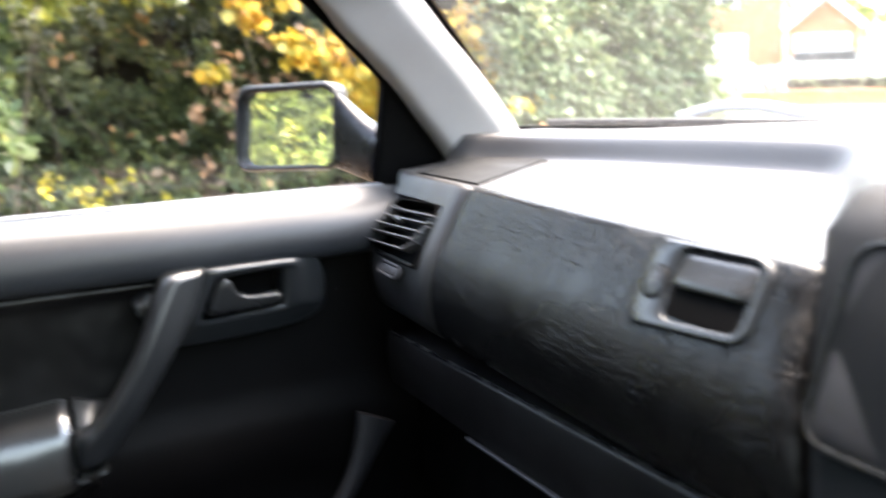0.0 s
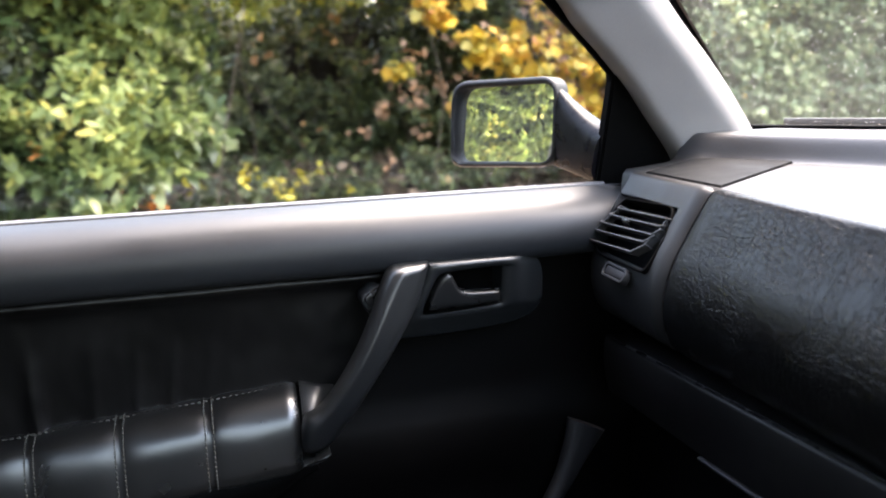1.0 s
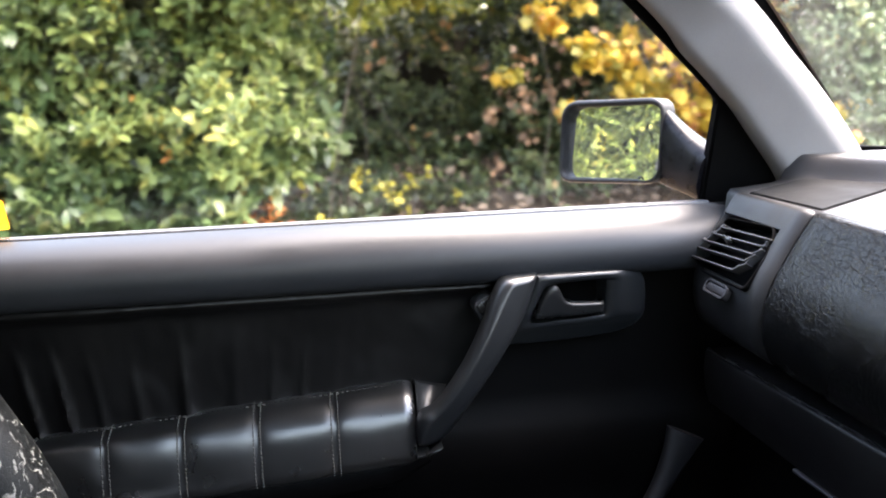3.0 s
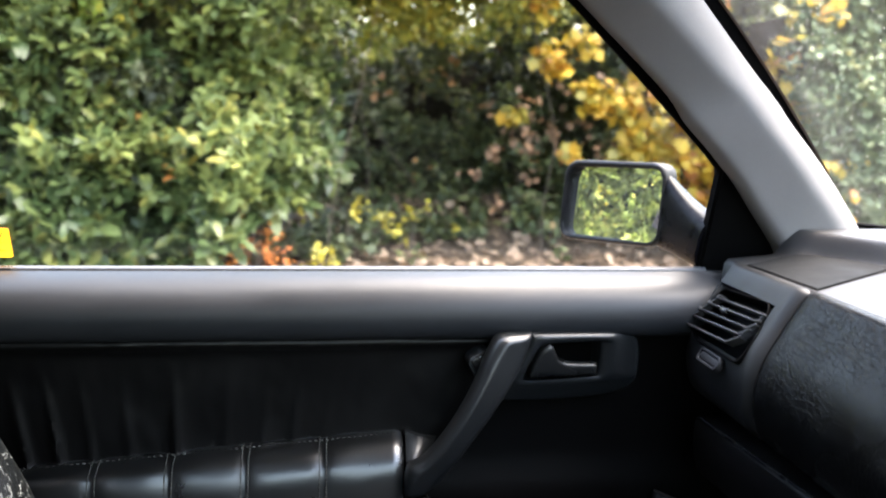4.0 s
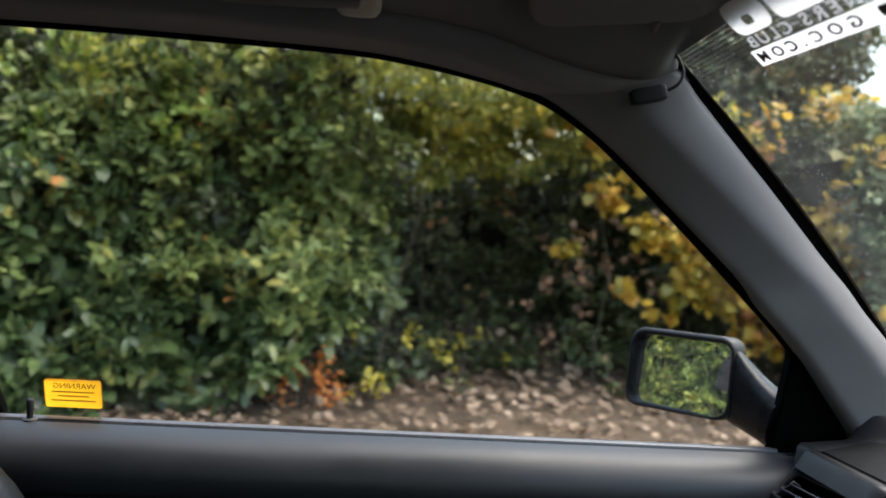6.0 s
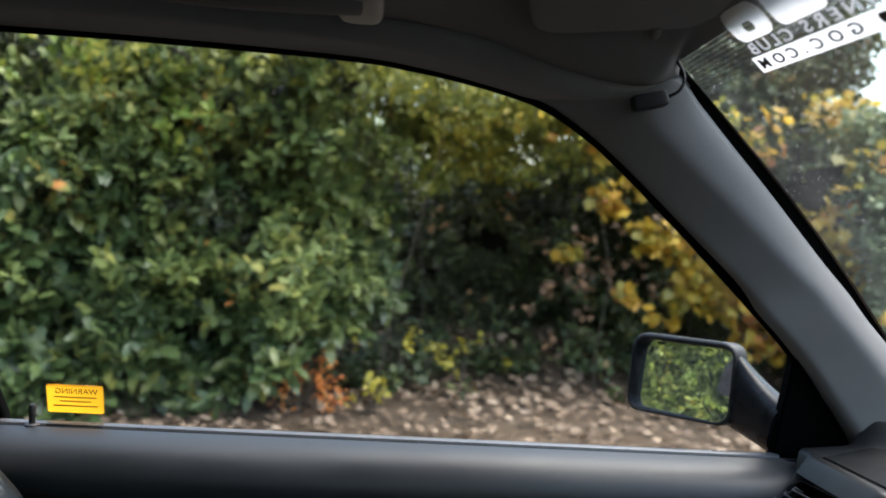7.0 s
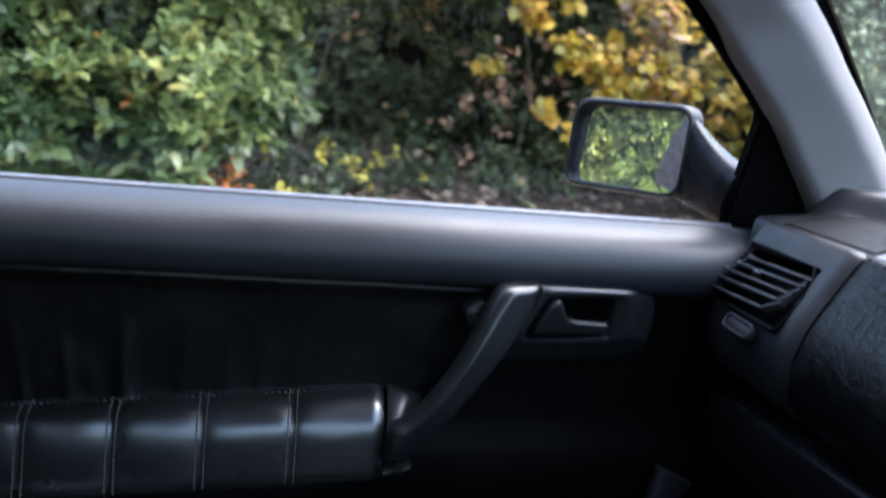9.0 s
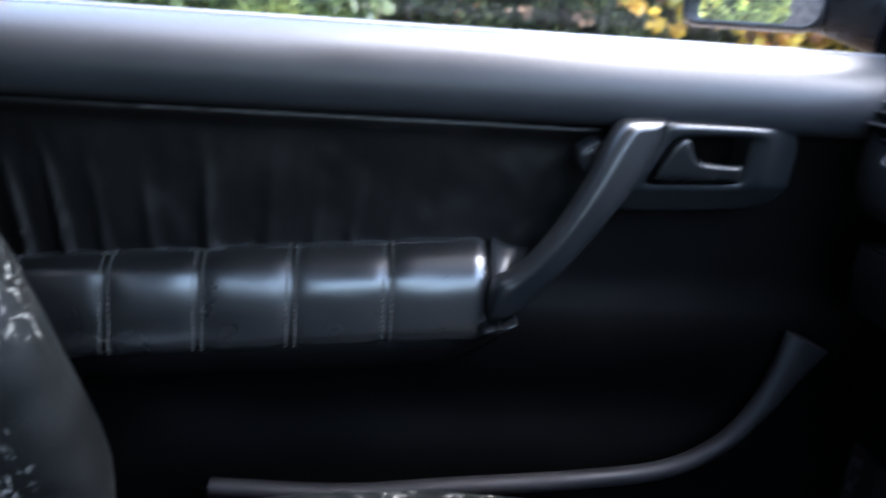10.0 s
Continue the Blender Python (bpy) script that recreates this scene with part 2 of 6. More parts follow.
def leaf_material(name, tones, rough=0.42, through=0.25, gloss=0.42):
    """Leaves that differ one by one: tones are (position, colour)."""
    m = bpy.data.materials.new(name)
    m.use_nodes = True
    nt = m.node_tree
    n, l = nt.nodes, nt.links
    b = n["Principled BSDF"]
    geo = n.new("ShaderNodeNewGeometry")
    co = n.new("ShaderNodeTexCoord")
    patch = n.new("ShaderNodeTexNoise")
    patch.inputs["Scale"].default_value, patch.inputs["Detail"].default_value = 1.6, 3
    l.new(co.outputs["Object"], patch.inputs["Vector"])
    mix = n.new("ShaderNodeMath")
    mix.operation = "MULTIPLY_ADD"
    mix.inputs[1].default_value = 0.62
    l.new(geo.outputs["Random Per Island"], mix.inputs[0])
    sh = n.new("ShaderNodeMapRange")
    sh.inputs["From Min"].default_value, sh.inputs["From Max"].default_value = 0.3, 0.7
    sh.inputs["To Max"].default_value = 0.38
    l.new(patch.outputs["Fac"], sh.inputs["Value"])
    l.new(sh.outputs[0], mix.inputs[2])
    ramp = n.new("ShaderNodeValToRGB")
    el = ramp.color_ramp.elements
    el[0].position, el[0].color = tones[0][0], (*tones[0][1], 1)
    el[1].position, el[1].color = tones[-1][0], (*tones[-1][1], 1)
    for p, c in tones[1:-1]:
        el.new(p).color = (*c, 1)
    l.new(mix.outputs[0], ramp.inputs[0])
    fine = n.new("ShaderNodeTexNoise")
    fine.inputs["Scale"].default_value = 60
    l.new(co.outputs["Object"], fine.inputs["Vector"])
    tint = n.new("ShaderNodeMixRGB")
    tint.blend_type = "MULTIPLY"
    tint.inputs[0].default_value = 0.45
    l.new(ramp.outputs[0], tint.inputs[1])
    l.new(fine.outputs["Fac"], tint.inputs[2])
    l.new(tint.outputs[0], b.inputs["Base Color"])
    b.inputs["Roughness"].default_value = rough
    b.inputs["Specular IOR Level"].default_value = gloss
    tr = n.new("ShaderNodeBsdfTranslucent")
    l.new(ramp.outputs[0], tr.inputs["Color"])
    ms = n.new("ShaderNodeMixShader")
    ms.inputs[0].default_value = through
    l.new(b.outputs[0], ms.inputs[1])
    l.new(tr.outputs[0], ms.inputs[2])
    l.new(ms.outputs[0], n["Material Output"].inputs["Surface"])
    return m


def glass_material(name, dirt=0.0, tint=(0.93, 0.96, 0.95)):
    m = bpy.data.materials.new(name)
    m.use_nodes = True
    nt = m.node_tree
    n, l = nt.nodes, nt.links
    n.remove(n["Principled BSDF"])
    clear = n.new("ShaderNodeBsdfTransparent")
    clear.inputs[0].default_value = (*tint, 1)
    gloss = n.new("ShaderNodeBsdfGlossy")
    gloss.inputs["Roughness"].default_value = 0.02
    lw = n.new("ShaderNodeLayerWeight")
    p5 = n.new("ShaderNodeMath")
    p5.operation = "POWER"
    p5.inputs[1].default_value = 5.0
    l.new(lw.outputs["Facing"], p5.inputs[0])
    fr = n.new("ShaderNodeMath")
    fr.operation = "MULTIPLY_ADD"
    fr.inputs[1].default_value, fr.inputs[2].default_value = 0.9, 0.03
    l.new(p5.outputs[0], fr.inputs[0])
    ms = n.new("ShaderNodeMixShader")
    l.new(fr.outputs[0], ms.inputs[0])
    l.new(clear.outputs[0], ms.inputs[1])
    l.new(gloss.outputs[0], ms.inputs[2])
    last = ms
    if dirt:
        co = n.new("ShaderNodeTexCoord")
        vo = n.new("ShaderNodeTexVoronoi")
        vo.inputs["Scale"].default_value = 215
        l.new(co.outputs["Object"], vo.inputs["Vector"])
        spot = n.new("ShaderNodeMath")
        spot.operation = "LESS_THAN"
        spot.inputs[1].default_value = 0.085
        l.new(vo.outputs["Distance"], spot.inputs[0])
        few = n.new("ShaderNodeSeparateColor")
        l.new(vo.outputs["Color"], few.inputs[0])
        pick = n.new("ShaderNodeMath")
        pick.operation = "GREATER_THAN"
        pick.inputs[1].default_value = 0.34
        l.new(few.outputs[0], pick.inputs[0])
        both = n.new("ShaderNodeMath")
        both.operation = "MULTIPLY"
        l.new(spot.outputs[0], both.inputs[0])
        l.new(pick.outputs[0], both.inputs[1])
        # Besides dust, the film adds haze for the dashboard's reflection in the glass.
        film = n.new("ShaderNodeTexNoise")
        film.inputs["Scale"].default_value, film.inputs["Detail"].default_value = 7, 8
        l.new(co.outputs["Object"], film.inputs["Vector"])
        fa = n.new("ShaderNodeMath")
        fa.operation = "MULTIPLY_ADD"
        fa.inputs[1].default_value = 0.60
        l.new(both.outputs[0], fa.inputs[0])
        fb = n.new("ShaderNodeMath")
        fb.operation = "MULTIPLY"
        fb.inputs[1].default_value = dirt
        l.new(film.outputs["Fac"], fb.inputs[0])
        l.new(fb.outputs[0], fa.inputs[2])
        dust = n.new("ShaderNodeBsdfTranslucent")
        dust.inputs[0].default_value = (0.75, 0.75, 0.72, 1)
        m2 = n.new("ShaderNodeMixShader")
        l.new(fa.outputs[0], m2.inputs[0])
        l.new(ms.outputs[0], m2.inputs[1])
        l.new(dust.outputs[0], m2.inputs[2])
        last = m2
    l.new(last.outputs[0], n["Material Output"].inputs["Surface"])
    return m


BLACK_VINYL = surface("black_vinyl", (0.0108, 0.0127, 0.0146), (0.0156, 0.0181, 0.0210), 0.46, 9, 900, 0.00012, rough_vary=0.05, spec=0.32)
DASH_VINYL = surface("grained_dash_vinyl", (0.0020, 0.0021, 0.0021), (0.0032, 0.0033, 0.0033), 0.27, 5, 700, 0.00070, kind="creased", rough_vary=0.03, spec=0.20)
LID_VINYL = surface("dull_dusty_vinyl", (0.0036, 0.0042, 0.0047), (0.0062, 0.0072, 0.0080), 0.62, 25, 500, 0.0002, spec=0.08)
TRAY_VINYL = surface("smooth_dash_top_vinyl", (0.009, 0.0095, 0.010), (0.014, 0.0145, 0.015), 0.42, 6, 500, 0.0002, rough_vary=0.05)
LEATHER = surface("black_leather", (0.0018, 0.0019, 0.0019), (0.0032, 0.0033, 0.0034), 0.34, 14, 420, 0.00010, rough_vary=0.05, spec=0.24)
SHINY_LEATHER = surface("shiny_black_leather", (0.0026, 0.0033, 0.0036), (0.0042, 0.0052, 0.0056), 0.30, 14, 420, 0.00004, rough_vary=0.05, spec=1.0, coat=0.5)
WORN_LEATHER = surface("worn_grey_black_leather", (0.0020, 0.0026, 0.0026), (0.0046, 0.0056, 0.0056), 0.40, 22, 240, 0.0003, kind="worn", rough_vary=0.08, spec=0.18)
HARD_PLASTIC = surface("dark_grey_hard_plastic", (0.0058, 0.0072, 0.0080), (0.0092, 0.0110, 0.0120), 0.33, 12, 1200, 0.0001, rough_vary=0.05, spec=0.52)
# Black plastic with its base colour lowered further for the shade low down.
LOWER_PLASTIC = surface("shade_dark_lower_plastic", (0.0010, 0.0010, 0.0010), (0.0021, 0.0020, 0.0020), 0.5, 10, 700, 0.0002, rough_vary=0.05, spec=0.05)
SATIN_PLASTIC = surface("satin_black_plastic", (0.0066, 0.0074, 0.0076), (0.0100, 0.0110, 0.0114), 0.27, 20, 1500, 0.00005, rough_vary=0.05, spec=0.34)
PANEL_DUSTY = surface("dusty_grey_vent_panel", (0.0062, 0.0066, 0.0067), (0.0105, 0.0109, 0.0110), 0.48, 14, 700, 0.0001, spec=0.35)
VENT_EDGE = surface("grey_vent_slat_plastic", (0.030, 0.031, 0.033), (0.042, 0.043, 0.045), 0.35, 30, 900, 0.00005, spec=0.4)
PILLAR_CLOTH = surface("pale_grey_pillar_trim", (0.155, 0.153, 0.151), (0.190, 0.188, 0.186), 0.85, 8, 900, 0.0003, spec=0.12)
HEAD_CLOTH = surface("grey_roof_lining_cloth", (0.11, 0.107, 0.104), (0.15, 0.146, 0.142), 0.9, 6, 1100, 0.0004, spec=0.1)
RUBBER = surface("black_rubber", (0.010, 0.010, 0.011), (0.018, 0.018, 0.019), 0.55, 15, 600, 0.0002)
STRIP = surface("grey_weatherstrip", (0.05, 0.05, 0.053), (0.08, 0.08, 0.084), 0.35, 20, 500, 0.0001)
MIRROR_SHELL = surface("dusty_dark_mirror_paint", (0.0035, 0.0035, 0.005), (0.009, 0.009, 0.011), 0.30, 60, 420, 0.0002, spec=0.10, rough_vary=0.08)
PAINT = surface("dark_blue_grey_car_paint", (0.012, 0.012, 0.018), (0.020, 0.020, 0.028), 0.28, 30, 1500, 0.00003, coat=0.6)
BLACK = surface("black_plastic", (0.006, 0.006, 0.007), (0.011, 0.011, 0.012), 0.6, 20, 800, 0.0001, spec=0.3)
# Black for seals and covers; in pockets and gaps it stands for shade.
VOID = surface("black_trim_and_recess_shade", (0.0008, 0.0008, 0.0009), (0.0018, 0.0018, 0.0018), 0.8, 20, 800, 0.0001, spec=0.04)
STITCH = surface("grey_green_thread", (0.018, 0.020, 0.018), (0.036, 0.039, 0.035), 0.8, 200, 2000, 0.0001)
PALE_PLASTIC = surface("beige_plastic", (0.24, 0.23, 0.20), (0.30, 0.29, 0.26), 0.45, 20, 900, 0.0001)
MIRROR = surface("mirror_glass", (0.80, 0.83, 0.82), (0.86, 0.86, 0.85), 0.02, 3, 50, 0, metal=0.955, rough_vary=0.01)
def translucent(m, colour, share):
    """Lets a share of the light through a thin sheet."""
    n, l = m.node_tree.nodes, m.node_tree.links
    tr = n.new("ShaderNodeBsdfTranslucent")
    tr.inputs[0].default_value = (*colour, 1)
    ms = n.new("ShaderNodeMixShader")
    ms.inputs[0].default_value = share
    l.new(n["Principled BSDF"].outputs[0], ms.inputs[1])
    l.new(tr.outputs[0], ms.inputs[2])
    l.new(ms.outputs[0], n["Material Output"].inputs["Surface"])
    return m


STICKER = surface("orange_sticker", (0.85, 0.36, 0.01), (0.92, 0.42, 0.02), 0.5, 20, 400, 0)
STICKER_INK = surface("brown_print", (0.16, 0.05, 0.01), (0.20, 0.07, 0.015), 0.6, 30, 400, 0)
FAINT_INK = surface("faint_brown_print", (0.60, 0.25, 0.012), (0.66, 0.28, 0.015), 0.6, 30, 400, 0)
DECAL = surface("white_vinyl_decal", (0.72, 0.73, 0.74), (0.80, 0.81, 0.82), 0.5, 20, 300, 0)
translucent(DECAL, (0.70, 0.71, 0.73), 0.5)
translucent(STICKER, (0.95, 0.50, 0.02), 0.55)
CHROME = surface("worn_grey_metal", (0.35, 0.35, 0.36), (0.5, 0.5, 0.5), 0.3, 30, 400, 0.00005, metal=0.8)
SIDE_GLASS = glass_material("side_window_glass")
SCREEN_GLASS = glass_material("dusty_hazed_windscreen_glass", dirt=0.007)
CLEAR_GLASS = glass_material("driver_window_glass", tint=(0.84, 0.87, 0.86))
# Almost opaque glass, added so little light enters from behind.
LIGHT_STOP_GLASS = glass_material("light_stopping_rear_glass", tint=(0.05, 0.05, 0.05))
WIPER_GREY = surface("faded_grey_wiper_metal", (0.20, 0.20, 0.21), (0.30, 0.30, 0.31), 0.4, 30, 600, 0.0001)
SHELF_PLASTIC = surface("brown_black_shelf_plastic", (0.0030, 0.0029, 0.0029), (0.0052, 0.0050, 0.0050), 0.42, 12, 800, 0.0001, spec=0.12)
CARPET = surface("black_carpet", (0.010, 0.010, 0.011), (0.022, 0.022, 0.023), 0.95, 20, 700, 0.001, spec=0.1)

SOIL = surface("leaf_strewn_soil", (0.036, 0.025, 0.016), (0.086, 0.059, 0.038), 0.9, 1.2, 22, 0.02, spec=0.2)
ASPHALT = surface("asphalt", (0.045, 0.045, 0.046), (0.075, 0.075, 0.075), 0.85, 1.5, 90, 0.004, spec=0.3)
# Near-black backing colour that stands for the shade deep in the foliage.
CORE = surface("hedge_shade_backing", (0.008, 0.008, 0.006), (0.030, 0.026, 0.018), 0.95, 3, 30, 0.05, spec=0.1)
BARK = surface("grey_brown_bark", (0.045, 0.034, 0.026), (0.11, 0.09, 0.07), 0.9, 6, 60, 0.01, spec=0.2)
BRICK = surface("orange_red_brick", (0.38, 0.13, 0.06), (0.50, 0.20, 0.10), 0.85, 3, 14, 0.004, spec=0.2)
ROOF_TILE = surface("brown_roof_tile", (0.16, 0.10, 0.08), (0.24, 0.15, 0.12), 0.85, 2, 12, 0.01, spec=0.2)
RENDER_WHITE = surface("white_house_paint", (0.72, 0.71, 0.68), (0.80, 0.79, 0.77), 0.8, 2, 60, 0.001)
SILVER = surface("silver_car_paint", (0.45, 0.46, 0.48), (0.52, 0.53, 0.55), 0.3, 8, 900, 0, metal=0.5, coat=0.5)
GRASS = surface("mown_grass", (0.05, 0.09, 0.025), (0.12, 0.17, 0.05), 0.9, 2, 40, 0.02, spec=0.2)
DARK_GLASS = surface("dark_window_glass", (0.02, 0.025, 0.03), (0.04, 0.045, 0.05), 0.08, 3, 50, 0)

LAUREL = leaf_material("laurel_leaves", [(0.00, (0.031, 0.048, 0.020)), (0.40, (0.066, 0.105, 0.036)), (0.74, (0.115, 0.157, 0.053)), (0.93, (0.238, 0.230, 0.056)), (0.99, (0.700, 0.270, 0.070))], 0.34, 0.22, 0.37)
HEDGE_MID = leaf_material("mid_green_leaves", [(0.00, (0.063, 0.086, 0.031)), (0.40, (0.130, 0.172, 0.054)), (0.74, (0.232, 0.273, 0.077)), (0.92, (0.395, 0.339, 0.081)), (0.99, (0.760, 0.270, 0.080))], 0.44, 0.26, 0.24)
PRIVET = leaf_material("yellow_green_shrub_leaves", [(0.00, (0.098, 0.140, 0.037)), (0.38, (0.213, 0.299, 0.056)), (0.72, (0.329, 0.378, 0.068)), (0.92, (0.634, 0.512, 0.076)), (0.99, (0.800, 0.340, 0.070))], 0.38, 0.32)
GREY_LEAF = leaf_material("grey_green_leaves", [(0.00, (0.050, 0.062, 0.040)), (0.50, (0.108, 0.123, 0.068)), (0.85, (0.209, 0.209, 0.088)), (0.94, (0.363, 0.297, 0.083)), (0.99, (0.620, 0.250, 0.070))], 0.36, 0.24, 0.24)
CANOPY = leaf_material("canopy_leaves", [(0.00, (0.098, 0.132, 0.041)), (0.40, (0.253, 0.305, 0.069)), (0.75, (0.506, 0.506, 0.090)), (0.99, (0.805, 0.621, 0.092))], 0.45, 0.48)
OLIVE = leaf_material("olive_tree_leaves", [(0.00, (0.117, 0.137, 0.042)), (0.50, (0.273, 0.286, 0.065)), (0.85, (0.520, 0.455, 0.078)), (0.99, (0.832, 0.546, 0.085))], 0.5, 0.45)
DEEP = leaf_material("dark_shrub_leaves", [(0.0, (0.030, 0.048, 0.020)), (0.5, (0.075, 0.100, 0.038)), (0.86, (0.170, 0.185, 0.060)), (0.98, (0.520, 0.270, 0.120))], 0.5, 0.2)
VINE = leaf_material("yellow_vine_leaves", [(0.00, (0.126, 0.132, 0.036)), (0.25, (0.324, 0.273, 0.045)), (0.48, (0.612, 0.414, 0.045)), (0.72, (0.630, 0.364, 0.045)), (0.84, (0.504, 0.207, 0.054)), (0.99, (0.342, 0.157, 0.099))], 0.5, 0.4)
WITHERED = leaf_material("withered_vine_leaves", [(0.00, (0.080, 0.048, 0.028)), (0.45, (0.176, 0.096, 0.048)), (0.85, (0.288, 0.160, 0.088)), (0.99, (0.400, 0.304, 0.240))], 0.6, 0.3)
PALE_GREEN = leaf_material("grey_green_hedge_leaves", [(0.0, (0.075, 0.110, 0.055)), (0.5, (0.165, 0.220, 0.105)), (0.85, (0.270, 0.310, 0.150)), (0.99, (0.430, 0.340, 0.100))], 0.6)
RED_LEAF = leaf_material("orange_red_shrub_leaves", [(0.0, (0.45, 0.13, 0.04)), (0.5, (0.78, 0.27, 0.06)), (0.99, (0.80, 0.42, 0.12))], 0.55, 0.4)
LITTER = leaf_material("fallen_leaves", [(0.00, (0.078, 0.051, 0.032)), (0.40, (0.177, 0.116, 0.075)), (0.75, (0.316, 0.225, 0.154)), (0.93, (0.505, 0.392, 0.299)), (0.99, (0.505, 0.319, 0.067))], 0.75, 0.1)
DEAD = leaf_material("dead_leaves", [(0.0, (0.16, 0.07, 0.03)), (0.4, (0.36, 0.17, 0.06)), (0.75, (0.55, 0.30, 0.12)), (0.99, (0.60, 0.45, 0.30))], 0.6, 0.25)

# ---------------------------------------------------------------- cabin: shapes shared by several things
GLASS_LEAN = 0.30


def side(y, z, out=0.0):
    """A place on the plane of the side window; out is towards the cabin."""
    return Vector((-0.765 + GLASS_LEAN * (z - 0.914) + out * 0.958, y, z - out * 0.287))


WINDOW_TOP = [(-0.50, 1.366), (-0.30, 1.369), (-0.057, 1.366), (0.031, 1.359), (0.108, 1.347), (0.174, 1.330), (0.231, 1.300),
              (0.276, 1.268), (0.355, 1.204), (0.439, 1.133), (0.506, 1.075), (0.532, 1.050)]


def face(x, z, out=0.0):
    """A place on the sloping front of the dashboard."""
    return Vector((x, 0.478 + 0.6 * (z - 0.839) - 0.857 * out, z + 0.514 * out))


# ---------------------------------------------------------------- the passenger door
door = thing("door_1", (-0.72, 0.0, 0.35), "black vinyl and leather front passenger door, closed, with a quilted armrest", "car door", kind="structure")

PAD = [(-0.742, 0.900), (-0.742, 0.914), (-0.739, 0.9175), (-0.7345, 0.9185), (-0.7325, 0.9120), (-0.7300, 0.9185), (-0.716, 0.9165), (-0.700, 0.9110),
       (-0.686, 0.9010), (-0.677, 0.8880), (-0.6735, 0.8740), (-0.6750, 0.8610), (-0.6810, 0.8500), (-0.6920, 0.8430), (-0.7060, 0.8410), (-0.7200, 0.8420)]


def pad_rows():
    rows = []
    for y in np.linspace(-0.62, 0.575, 60):
        r = []
        for x, z in PAD:
            roll = 0.0025 * noise.noise(Vector((x * 9, y * 5, z * 9))) if -0.725 < x < -0.68 else 0.0
            narrow = 0.018 * max(0.0, (y - 0.40) / 0.17) ** 2
            r.append((x - (narrow if x > -0.72 else 0) + roll, y, z + roll * 0.5))
        rows.append(r)
    return rows


part("door_top_pad", grid(pad_rows()), BLACK_VINYL, door, "padded black vinyl door top, shiny from light", sharp=60)

# weatherstrip along the glass
part("weatherstrip", sweep([(-0.752, y, 0.912) for y in np.linspace(-0.47, 0.535, 24)], rounded(0.016, 0.016, 0.005, 3)), STRIP, door, "pale grey rubber window seal")

def ease(v):
    v = min(max(v, 0.0), 1.0)
    return v * v * (3 - 2 * v)


# insert with gathered folds
rows = []
for y in np.linspace(-0.62, 0.280, 220):
    r = []
    foot_z = 0.655 + max(0.0, y - 0.156) * 1.55
    for k, z in enumerate(np.linspace(0.846, foot_z, 40)):
        low = k / 39
        env = math.exp(-((y + 0.19) / 0.20) ** 4) * ease(low * 1.5 - 0.25) * (1.0 - 0.25 * low)
        lean = y - 0.9 * (z - 0.70) * (y + 0.11)
        ridge = (1 - abs(math.sin(lean * 69 + 0.8 * math.sin(lean * 23)))) ** 2.5 * (0.6 + 0.4 * math.sin(lean * 41 + 1))
        dx = 0.0135 * env * ridge - 0.002 * noise.noise(Vector((y * 12, z * 16, 3))) - 0.0008 * noise.noise(Vector((y * 60, z * 40, 5)))
        lip = 0.010 * math.exp(-((0.834 - z) / 0.008) ** 2)
        r.append((-0.7125 + dx + lip - 0.004 * math.sin(low * math.pi), y, z))
    rows.append(r)
part("insert_panel", slab(rows, (1, 0, 0), 0.012), LEATHER, door, "black leather door insert with gathered pleats", sharp=70)


def armrest_profile(y):
    """The armrest's outline across the door; it falls and draws back towards the rear."""
    back = max(0.0, 0.13 - y) / 0.47
    drop, retreat = 0.036 * back, 0.022 * back ** 1.5
    shape = [(-0.748, 0.7035), (-0.735, 0.7060), (-0.716, 0.7065), (-0.700, 0.7045), (-0.6860, 0.6985), (-0.6765 - retreat * 0.3, 0.6890),
            (-0.6705 - retreat * 0.5, 0.6770), (-0.6672 - retreat * 0.5, 0.6620), (-0.6662 - retreat * 0.4, 0.6480), (-0.6685, 0.6360), (-0.6760, 0.6275), (-0.725, 0.6210)]
    return [(x, 0.621 + (z - 0.621) * 1.13 - drop) for x, z in shape]


SEAMS = [0.037, -0.055, -0.143, -0.230, -0.317]
rows = []
for y in np.linspace(-0.42, 0.134, 220):
    d = min(abs(y - s) for s in SEAMS)
    end = max(0.0, (y - 0.120) / 0.014)
    puff = 0.0032 * (1 - math.exp(-(d / 0.0100) ** 1.3)) - 0.005 * end ** 2
    prof = smooth_path(armrest_profile(y), 45).tolist()
    mx, mz = -0.70, sum(p[1] for p in prof) / len(prof)
    r = []
    for i, (x, z) in enumerate(prof):
        v = Vector((x - mx, z - mz))
        k = puff * (0.3 + 0.7 * ease((i - 4) / 6) * ease((43 - i) / 5)) / max(v.length, 1e-4)
        bumpy = 0.0006 * noise.noise(Vector((y * 25, x * 40, z * 40)))
        r.append((x + v.x * k + bumpy, y, z + v.y * k + bumpy))
    rows.append(r)
bm = grid(rows)
bm.faces.new([bm.verts.new(p) for p in rows[-1]])
bmesh.ops.remove_doubles(bm, verts=bm.verts[:], dist=1e-6)
armrest = part("armrest", bm, SHINY_LEATHER, door, "quilted black leather armrest with stitched seams", sharp=70)


